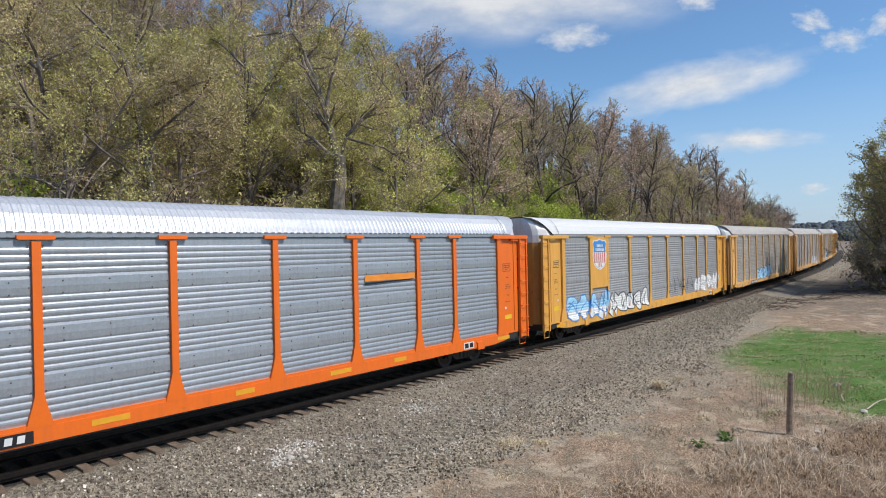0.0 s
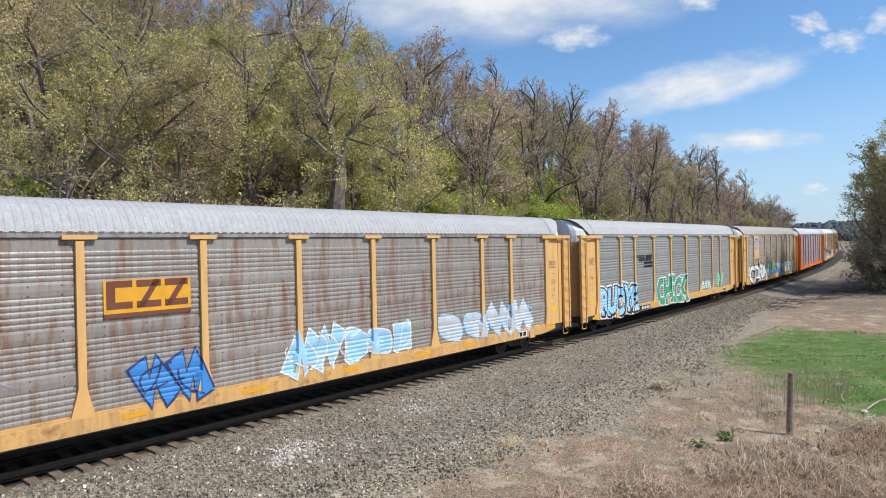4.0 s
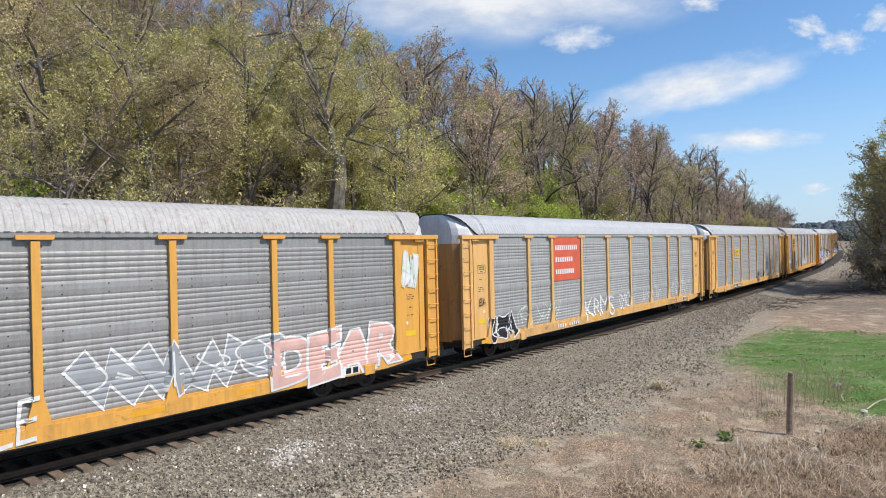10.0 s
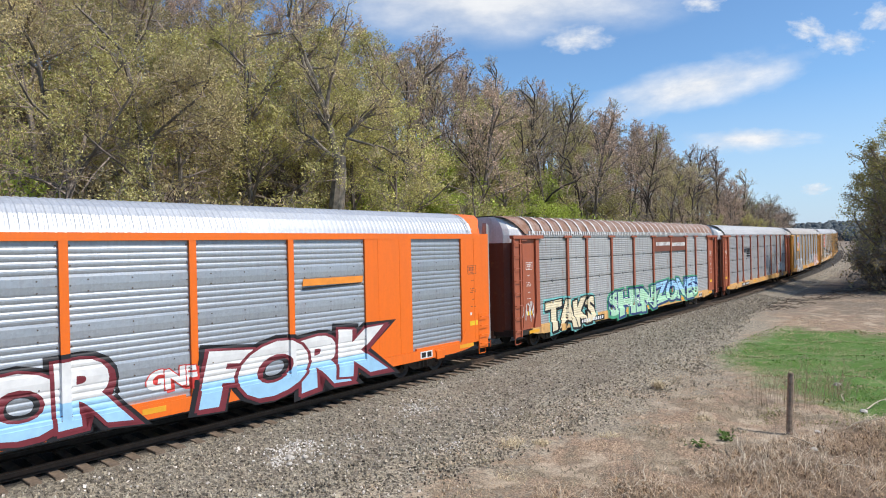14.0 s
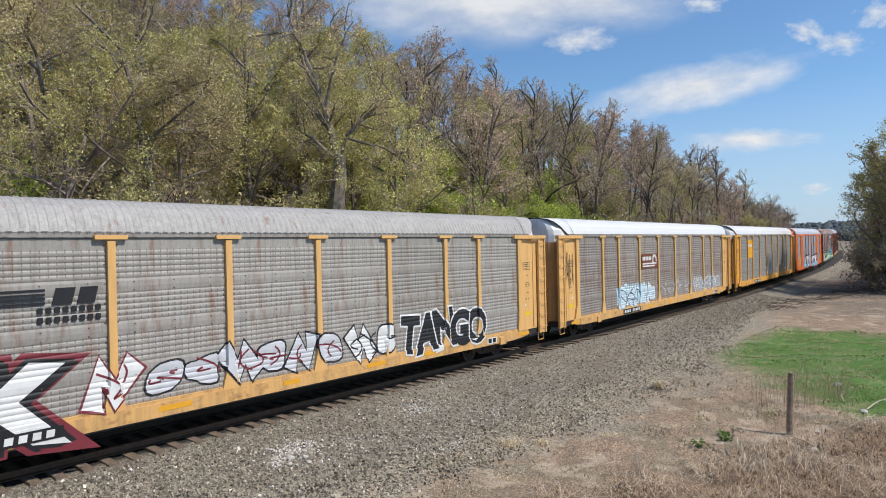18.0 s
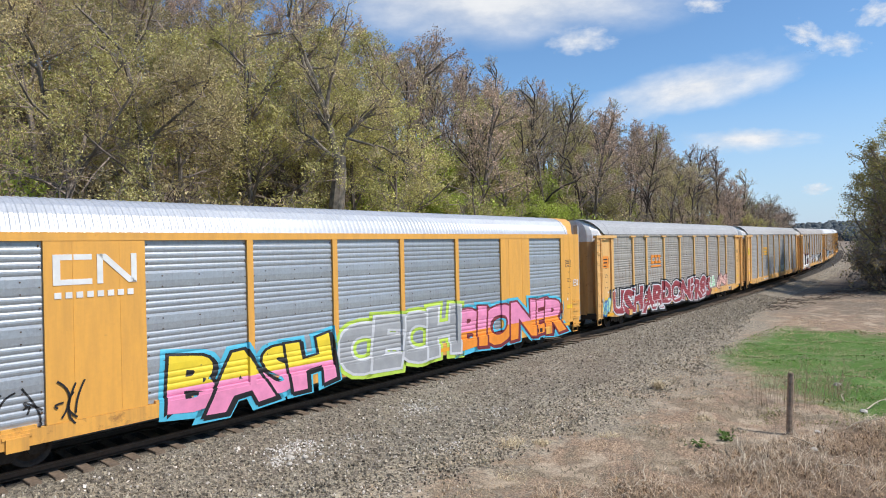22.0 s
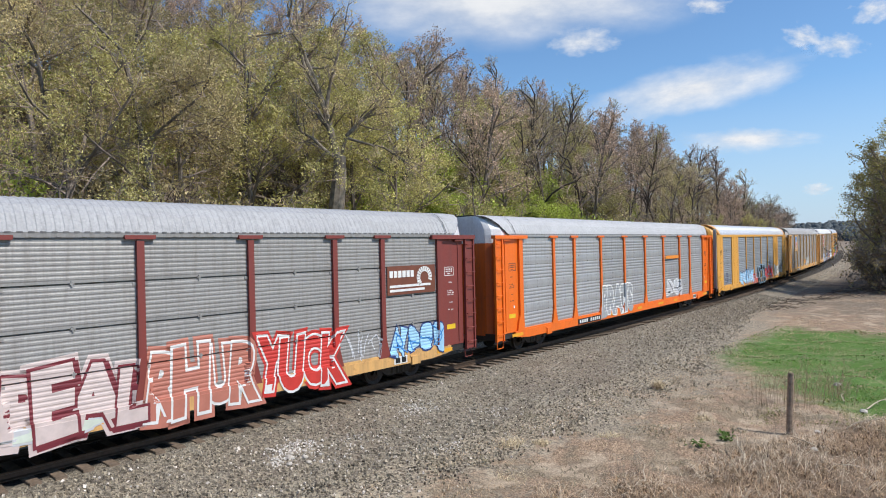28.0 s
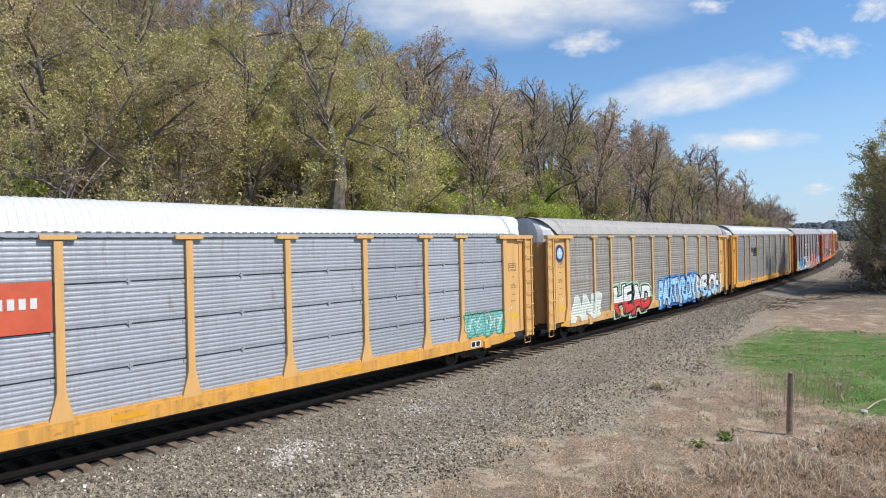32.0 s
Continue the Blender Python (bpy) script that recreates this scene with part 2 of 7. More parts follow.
def shared(key, maker, mat):
    """One mesh for all parts of the same shape and material."""
    k = (key, mat.name)
    if k not in SHARED:
        name = key.split("|")[0]
        SHARED[k] = mesh_of(maker(), [mat, rivet_rust] if name == "side_sheet" else mat, name)
    return SHARED[k]


def sheet(width, style):
    bm = bmesh.new()
    rows = []
    for z, o in PROFILES[style]:
        e = 0.09 if o > 0 else 0.0
        xs = (-width / 2, -width / 2 + e, width / 2 - e, width / 2)
        ys = (0, o, o, 0) if o > 0 else (o, o, o, o)
        rows.append([bm.verts.new((x, -1.47 - yy, z)) for x, yy in zip(xs, ys)])
    for a, b in zip(rows, rows[1:]):
        for i in range(3):
            bm.faces.new((a[i], a[i + 1], b[i + 1], b[i]))
    if style == "stacked":
        # a clamp where the sheets meet, and small tabs beside the posts
        for g in range(3):
            z = PANEL_Z0 + 0.97 * g + 0.945
            box(bm, -0.05, 0.05, -1.5, -1.46, z - 0.012, z + 0.03)
            box(bm, -0.018, 0.018, -1.505, -1.46, z - 0.06, z + 0.06)
            for sg in (-1, 1):
                e = sg * (width / 2 - 0.12)
                box(bm, e - 0.045, e + 0.045, -1.492, -1.46, z - 0.11, z - 0.03)
    # rivets in rows along the plain bands and down both edges
    spots = []
    for g in range(3):
        lo, hi = (1.70 + 1.0 * g, 1.95 + 1.0 * g) if style == "grouped" else (1.73 + 0.965 * g, 1.92 + 0.965 * g)
        if style != "stacked":
            for f in (-0.33, 0.0, 0.33):
                spots += [(f * width, lo), (f * width, hi)]
    if style != "stacked":
        spots += [(e, 1.25 + 0.43 * i) for e in (-width / 2 + 0.125, width / 2 - 0.125) for i in range(9)]
        start = len(bm.faces)
        for x, z in spots:
            prism(bm, [(x + 0.018 * math.cos(a * 1.0472), z + 0.018 * math.sin(a * 1.0472)) for a in range(6)], -1.465, -1.497)
        bm.faces.ensure_lookup_table()
        for f in bm.faces[start:]:
            f.material_index = 1
    return bm


def post():
    bm = bmesh.new()
    prism(bm, [(-0.25, 0.97), (0.25, 0.97), (0.13, 1.42), (0.085, 1.62), (0.085, 4.78), (-0.085, 4.78), (-0.085, 1.62), (-0.13, 1.42)], -1.46, -1.56)
    return bm


def post_cap():
    bm = bmesh.new()
    prism(bm, [(-0.33, 4.815), (0.33, 4.815), (0.35, 4.84), (0.35, 4.91), (-0.35, 4.91), (-0.35, 4.84)], -1.45, -1.575)
    return bm


def end_post():
    bm = bmesh.new()
    prism(bm, [(-0.18, 0.97), (0.36, 0.97), (0.24, 1.42), (0.15, 1.62), (0.15, 4.78), (-0.12, 4.78), (-0.12, 1.5)], -1.46, -1.565)
    return bm


def roof_shape():
    return [(-1.52, 4.97), (-1.46, 5.12), (-1.33, 5.36), (-1.14, 5.56), (-0.86, 5.7), (-0.4, 5.77), (0.4, 5.77), (0.86, 5.7), (1.14, 5.56), (1.33, 5.36), (1.46, 5.12), (1.52, 4.97)]


def roof_mesh(x0, x1, pitch, rise):
    bm = bmesh.new()
    shape = roof_shape()
    n = int(round((x1 - x0) / pitch))
    prev = None
    for i in range(n):
        for f, h in ((0.0, 0.0), (0.28, 0.0), (0.42, 1.0), (0.86, 1.0)):
            x = x0 + (i + f) * pitch
            col = []
            for j, (y, z) in enumerate(shape):
                k = rise * h * (1.0 if 0 < j < len(shape) - 1 else 0.4)
                ny, nz = y / 1.52, 0.55 if abs(y) > 0.8 else 1.0
                col.append(bm.verts.new((x, y + ny * k * 0.7, z + nz * k)))
            if prev:
                for a in range(len(shape) - 1):
                    bm.faces.new((prev[a], col[a], col[a + 1], prev[a + 1]))
            prev = col
    return bm


def slant(z):
    """How far along the car the roof reaches at a height: its end is cut on a slope."""
    return 12.62 + 0.80 * (z - 4.97) / 0.80


def roof_end(sign, inner=1.0, more=0.0):
    """The roof's end, cut on a slope from the crown down to the eave over the rounded doors."""
    bm = bmesh.new()
    shape = roof_shape()
    prev = None
    for f in (0.0, 0.5, 1.0):
        col = [bm.verts.new((sign * (12.36 + (slant(z) + more - 12.36) * f), y * 1.004 * inner, 4.9 + (z - 4.9) * inner + 0.012)) for y, z in shape]
        if prev:
            for a in range(len(col) - 1):
                bm.faces.new((prev[a], col[a], col[a + 1], prev[a + 1]))
        prev = col
    return bm


def upper_door(sign):
    """The doors' pale upper part, which leans in under the roof and turns round the corner."""
    bm = bmesh.new()
    pts = [(-1.42, 12.2), (-1.42, 12.95), (-1.18, 13.3), (-0.95, 13.44), (-0.55, 13.5), (-0.03, 13.51), (0.03, 13.51), (0.55, 13.5), (0.95, 13.44), (1.18, 13.3), (1.42, 12.95), (1.42, 12.2)]
    rings = []
    for z, k in ((4.62, 1.0), (4.95, 1.0), (5.2, 0.955), (5.42, 0.85), (5.58, 0.72), (5.70, 0.58), (5.735, 0.5)):
        rings.append([bm.verts.new((sign * (x - 0.006), y * k, z)) for y, x in pts])
    for a, b in zip(rings, rings[1:]):
        for q in range(len(pts) - 1):
            bm.faces.new((a[q], a[q + 1], b[q + 1], b[q]))
    bm.faces.new(rings[-1])
    return bm


def roof_seam():
    """A dark raised band across the roof."""
    bm = bmesh.new()
    shape = roof_shape()
    a = [bm.verts.new((-0.016, y * 1.022, 4.9 + (z - 4.9) * 1.03 + 0.02)) for y, z in shape]
    b = [bm.verts.new((0.016, y * 1.022, 4.9 + (z - 4.9) * 1.03 + 0.02)) for y, z in shape]
    for i in range(len(shape) - 1):
        bm.faces.new((a[i], b[i], b[i + 1], a[i + 1]))
    return bm


def eave_rail():
    bm = bmesh.new()
    box(bm, -12.5, 12.5, -1.515, -1.44, 4.86, 4.985)
    for i in range(50):
        x = -12.25 + 0.5 * i
        box(bm, x - 0.03, x + 0.03, -1.53, -1.51, 4.87, 4.9)
    return bm


def end_door(sign, z0, z1, half_y):
    """A rounded pair of end doors between two heights."""
    bm = bmesh.new()
    pts = [(-half_y, 12.95), (-1.18, 13.3), (-0.95, 13.44), (-0.55, 13.5), (-0.03, 13.51), (-0.03, 13.45), (0.03, 13.45), (0.03, 13.51), (0.55, 13.5), (0.95, 13.44), (1.18, 13.3), (half_y, 12.95)]
    lo = [bm.verts.new((sign * x, y, z0)) for y, x in pts]
    hi = [bm.verts.new((sign * x, y, z1)) for y, x in pts]
    for i in range(len(pts) - 1):
        bm.faces.new((lo[i], lo[i + 1], hi[i + 1], hi[i]))
    bm.faces.new(hi)
    return bm


def ladder_stile():
    bm = bmesh.new()
    box(bm, -0.035, 0.035, -1.60, -1.50, 0.7, 4.78)
    return bm


def ladder_rung():
    bm = bmesh.new()
    tube(bm, [(-0.24, -1.575, 0), (-0.235, -1.66, 0), (0.235, -1.66, 0), (0.24, -1.575, 0)], 0.014, 5)
    return bm


def stirrup():
    bm = bmesh.new()
    tube(bm, [(-0.22, -1.5, 0.75), (-0.2, -1.5, 0.42), (0.2, -1.5, 0.42), (0.22, -1.5, 0.75)], 0.02, 6)
    return bm


def sill_beam():
    bm = bmesh.new()
    prism(bm, [(-12.25, 0.97), (-12.25, 0.76), (-11.9, 0.7), (-11.2, 0.64), (11.2, 0.64), (11.9, 0.7), (12.25, 0.76), (12.25, 0.97)], -1.42, -1.555)
    return bm


def kick_rail(w):
    bm = bmesh.new()
    prism(bm, [(-w / 2, 0.97), (w / 2, 0.97), (w / 2, 1.045), (-w / 2, 1.045)], -1.47, -1.54)
    return bm


def underframe():
    bm = bmesh.new()
    box(bm, -13.2, 13.2, -0.35, 0.35, 0.55, 0.98)
    box(bm, -12.9, 12.9, -1.44, 1.44, 0.9, 1.0)
    for i in range(14):
        x = -12 + 24 / 13 * i
        if abs(abs(x) - 10.05) > 1.7:
            box(bm, x - 0.06, x + 0.06, -1.42, 1.42, 0.68, 0.92)
    box(bm, -13.45, -12.2, -1.45, 1.45, 0.72, 0.98)
    box(bm, 12.2, 13.45, -1.45, 1.45, 0.72, 0.98)
    return bm


def wheelset():
    bm = bmesh.new()
    for y in (-0.76, 0.76):
        sgn = 1 if y > 0 else -1
        prof = [(0.08, 0.06), (0.14, 0.07), (0.3, 0.02), (0.35, 0.05), (0.42, 0.06), (0.42, -0.06), (0.45, -0.075), (0.33, -0.06), (0.14, -0.05), (0.08, -0.05)]
        n = 20
        rings = [[bm.verts.new((r * math.cos(6.2832 * k / n), y + sgn * o, r * math.sin(6.2832 * k / n))) for k in range(n)] for r, o in prof]
        for q, s in zip(rings, rings[1:]):
            for k in range(n):
                bm.faces.new((q[k], q[(k + 1) % n], s[(k + 1) % n], s[k]))
    tube(bm, [(0, -0.95, 0), (0, 0.95, 0)], 0.08, 10)
    return bm


def side_frame():
    bm = bmesh.new()
    prism(bm, [(-1.12, 0.36), (-0.98, 0.56), (-0.5, 0.64), (0.5, 0.64), (0.98, 0.56), (1.12, 0.36), (0.8, 0.32), (0.72, 0.42), (0.45, 0.24), (-0.45, 0.24), (-0.72, 0.42), (-0.8, 0.32)], -1.02, -0.9)
    for x in (-0.22, 0.0, 0.22):
        tube(bm, [(x, -0.98, 0.27), (x, -0.98, 0.6)], 0.075, 8)
    for x in (-0.88, 0.88):
        tube(bm, [(x, -1.07, 0.42), (x, -0.9, 0.42)], 0.11, 10)
    return bm


def bolster():
    bm = bmesh.new()
    box(bm, -0.2, 0.2, -0.95, 0.95, 0.36, 0.6)
    return bm


def coupler():
    bm = bmesh.new()
    box(bm, 13.2, 14.0, -0.09, 0.09, 0.72, 0.92)
    # the head flares out to a guard arm, and the knuckle turns in front of it
    z0, z1 = 0.64, 1.0
    pts = [(13.96, -0.1), (14.1, -0.2), (14.3, -0.22), (14.34, -0.15), (14.2, -0.08), (14.18, 0.06), (14.3, 0.16), (14.24, 0.24), (14.06, 0.2), (13.96, 0.1)]
    lo = [bm.verts.new((x, y, z0)) for x, y in pts]
    hi = [bm.verts.new((x, y, z1)) for x, y in pts]
    bm.faces.new(lo)
    bm.faces.new(hi[::-1])
    for q in range(len(pts)):
        bm.faces.new((lo[q], hi[q], hi[(q + 1) % len(pts)], lo[(q + 1) % len(pts)]))
    tube(bm, [(14.2, -0.12, 0.58), (14.2, -0.12, 1.06)], 0.05, 8)
    box(bm, 13.35, 13.5, -0.4, 0.4, 0.6, 0.98)
    return bm


def cut_lever():
    """The bent rod from the car's side to the coupler's lock."""
    bm = bmesh.new()
    tube(bm, [(13.5, -1.42, 0.55), (13.56, -1.4, 0.78), (13.6, -1.0, 0.8), (13.62, -0.5, 0.8), (13.9, -0.14, 0.98), (14.1, -0.02, 1.0)], 0.016, 5)
    return bm


def air_hose():
    bm = bmesh.new()
    tube(bm, [(13.3, -0.5, 0.7), (13.7, -0.5, 0.55), (14.05, -0.42, 0.42), (14.3, -0.4, 0.4)], 0.025, 6)
    return bm


def brake_box():
    bm = bmesh.new()
    box(bm, -0.2, 0.2, -1.6, -1.5, 0.58, 0.86)
    box(bm, -0.26, 0.26, -1.58, -1.5, 0.84, 0.9)
    return bm


def plate(w, h, t=0.006):
    """A thin plate or sticker, upright in x and z, its back at y 0."""
    bm = bmesh.new()
    box(bm, -w / 2, w / 2, -t, 0, -h / 2, h / 2)
    return bm


def flat_post():
    bm = bmesh.new()
    box(bm, -0.09, 0.09, -1.545, -1.46, 0.97, 4.8)
    return bm


def eave_band():
    bm = bmesh.new()
    prism(bm, [(-13.3, 4.79), (13.3, 4.79), (13.3, 4.97), (-13.3, 4.97)], -1.44, -1.55)
    return bm


def solid_bay(w):
    bm = bmesh.new()
    box(bm, -w / 2 - 0.08, w / 2 + 0.08, -1.54, -1.45, 0.975, 4.8)
    for x in (-w / 4, w / 4):
        box(bm, x - 0.012, x + 0.012, -1.546, -1.53, 1.0, 4.78)
    return bm


def solid_end(sgn):
    bm = bmesh.new()
    prism(bm, [(sgn * 11.68, 0.9), (sgn * 13.2, 0.9), (sgn * 13.32, 1.1), (sgn * 13.32, 4.97), (sgn * 11.68, 4.8)], -1.42, -1.542)
    box(bm, *sorted((sgn * 12.42, sgn * 12.46)), -1.55, -1.53, 1.0, 4.78)
    prism(bm, [(sgn * 11.6, 0.97), (sgn * 12.15, 0.97), (sgn * 11.85, 1.45)], -1.5, -1.556)
    return bm


def corner_edge(sgn):
    bm = bmesh.new()
    prism(bm, [(sgn * 13.3, 0.9), (sgn * 13.44, 0.9), (sgn * 13.44, 5.3), (sgn * 13.3, 5.4)], -1.3, -1.5)
    return bm


def roof_band():
    """A pale strap across a rusty roof."""
    bm = bmesh.new()
    shape = roof_shape()
    a = [bm.verts.new((-0.055, y * 1.03, 4.9 + (z - 4.9) * 1.04 + 0.02)) for y, z in shape]
    b = [bm.verts.new((0.055, y * 1.03, 4.9 + (z - 4.9) * 1.04 + 0.02)) for y, z in shape]
    for i in range(len(shape) - 1):
        bm.faces.new((a[i], b[i], b[i + 1], a[i + 1]))
    return bm


def roof_fringe():
    """White and rusty teeth along the roof's lower edge."""
    bm = bmesh.new()
    for i in range(122):
        x = -12.3 + 24.6 / 121 * i
        box(bm, x - 0.045, x + 0.045, -1.545, -1.50, 4.93, 5.1)
    return bm


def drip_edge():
    """Dark painted shade: slots along the roof's lower edge, gap above the side sheets."""
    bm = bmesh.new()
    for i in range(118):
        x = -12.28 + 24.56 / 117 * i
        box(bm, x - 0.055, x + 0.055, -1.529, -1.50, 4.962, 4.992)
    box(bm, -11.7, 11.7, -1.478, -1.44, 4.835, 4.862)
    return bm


rivet_rust = plain("rivet_rust", (0.13, 0.095, 0.07), 0.8, 0.2, 0.4, 9)
shade_grey = plain("eave_shade_grey", (0.17, 0.17, 0.17), 0.8)


def stencil_frame():
    """A thin stencilled box with two rows of small marks."""
    bm = bmesh.new()
    for x0, x1, z0, z1 in ((-0.25, 0.25, 0.14, 0.16), (-0.25, 0.25, -0.16, -0.14), (-0.25, -0.23, -0.14, 0.14), (0.23, 0.25, -0.14, 0.14)):
        box(bm, x0, x1, -0.003, 0, z0, z1)
    for z in (0.05, -0.03):
        for i in range(4):
            box(bm, -0.18 + 0.095 * i, -0.12 + 0.095 * i, -0.003, 0, z, z + 0.05)
    box(bm, -0.1, 0.06, -0.003, 0, -0.1, -0.075)
    return bm


def stencil_block(rows):
    """Rows of small marks, each row broken into short bars."""
    bm = bmesh.new()
    for z, w in rows:
        n = max(3, int(w / 0.055))
        for i in range(n):
            if (i * 7 + int(z * 10)) % 4:
                box(bm, -w / 2 + w * i / n, -w / 2 + w * (i + 0.6) / n, -0.003, 0, z, z + 0.035)
    return bm


def round_sign():
    bm = bmesh.new()
    prism(bm, [(0.05 * math.cos(a * 0.5236), 0.06 * math.sin(a * 0.5236)) for a in range(12)], 0, -0.004)
    return bm


steel_dark = plain("grimy_steel", (0.035, 0.03, 0.027), 0.75, 0.2, 0.4, 9)
wheel_steel = plain("wheel_steel", (0.055, 0.043, 0.035), 0.55, 0.6, 0.4, 14)
rust_steel = plain("coupler_steel", (0.23, 0.13, 0.085), 0.8, 0.3, 0.4, 9)
sticker = ink("sticker_yellow", (0.78, 0.5, 0.02))
rubber = plain("hose_rubber", (0.02, 0.02, 0.02), 0.8)
seam_dark = plain("seam_band", (0.05, 0.05, 0.052), 0.8)
black_plate = ink("black", (0.012, 0.012, 0.014))
white_ink = ink("white", (0.72, 0.72, 0.70))
amber = ink("amber", (0.75, 0.36, 0.02))
dark_ink = ink("dark", (0.05, 0.045, 0.04))

YELLOW, PALE, ORANGE, BROWN, MAROON = (0.74, 0.37, 0.07), (0.75, 0.43, 0.15), (0.81, 0.155, 0.01), (0.36, 0.095, 0.042), (0.21, 0.04, 0.03)
FRAMES = {
    "yellow": paint("frame_yellow", YELLOW), "pale": paint("frame_pale_yellow", PALE, 0.4), "orange": paint("frame_orange", ORANGE, 0.15, 0.38, 0.0),
    "brown": paint("frame_brown", BROWN, 0.4, 0.55, 0.25), "maroon": paint("frame_maroon", MAROON, 0.35, 0.5, 0.2),
}
SILLS = {
    "yellow": paint("sill_yellow", YELLOW, 0.75, 0.55, 0.85), "pale": paint("sill_pale_yellow", tuple(0.9 * v for v in PALE), 0.8, 0.6, 1.1), "orange": paint("sill_orange", ORANGE, 0.3, 0.45, 0.25),
    "brown": paint("sill_brown", BROWN, 0.4, 0.55, 0.5), "maroon": paint("sill_maroon", MAROON, 0.35, 0.5, 0.2),
}
SHEETS = {
    "bright": galvanised("sheet_bright_zinc", (0.375, 0.405, 0.435), 0.38, 0.2, rough=0.42),
    "clean": galvanised("sheet_zinc", (0.36, 0.36, 0.362), 0.18, 0.3, rough=0.5),
    "pearl": galvanised("sheet_pale_zinc", (0.385, 0.385, 0.38), 0.08, 0.4, rough=0.55, rust=0.3),
    "grey": galvanised("sheet_grey_zinc", (0.305, 0.298, 0.285), 0.1, 0.45, rough=0.52),
    "holed": galvanised("sheet_holed_zinc", (0.38, 0.372, 0.36), 0.08, 0.35, 0.4, rough=0.55),
    "steel": galvanised("sheet_blue_zinc", (0.385, 0.405, 0.44), 0.12, 0.2, rough=0.55, rust=0.1),
    "dull": galvanised("sheet_dull_zinc", (0.345, 0.322, 0.287), 0.03, 0.55, 0.5, 0.6, rough=0.6),
    "rusty": galvanised("sheet_rusty_zinc", (0.33, 0.295, 0.26), 0.06, 0.55, 0.35, 1.1),
}
ROOFS = {
    "silver": galvanised("roof_silver", (0.42, 0.425, 0.435), 0.08, 0.22, rough=0.72),
    "bright": galvanised("roof_bright_zinc", (0.50, 0.52, 0.55), 0.3, 0.15, rough=0.45),
    "white": paint("roof_white", (0.62, 0.62, 0.61), 0.1, 0.5, 0.0),
    "grey": galvanised("roof_grey", (0.41, 0.412, 0.415), 0.04, 0.2, rough=0.75),
    "warm": galvanised("roof_warm_grey", (0.42, 0.40, 0.375), 0.05, 0.3, 0.0, 0.1, 0.72),
    "rust": galvanised("roof_rust", (0.36, 0.25, 0.2), 0.05, 0.3, 0.0, 1.9, 0.75),
}


DOOR_TOP = galvanised("door_top_pale", (0.66, 0.66, 0.66), 0.05, 0.2, rough=0.5)
# framing paints with the car ends' shade mixed in, plus heavier dirt and rust
SHADED_ENDS = {k: paint("end_" + k, tuple((0.35 if k in ("brown", "maroon") else 0.7) * v for v in c), 0.75, 0.6, 0.6) for k, c in (("yellow", YELLOW), ("pale", PALE), ("orange", ORANGE), ("brown", BROWN), ("maroon", MAROON))}


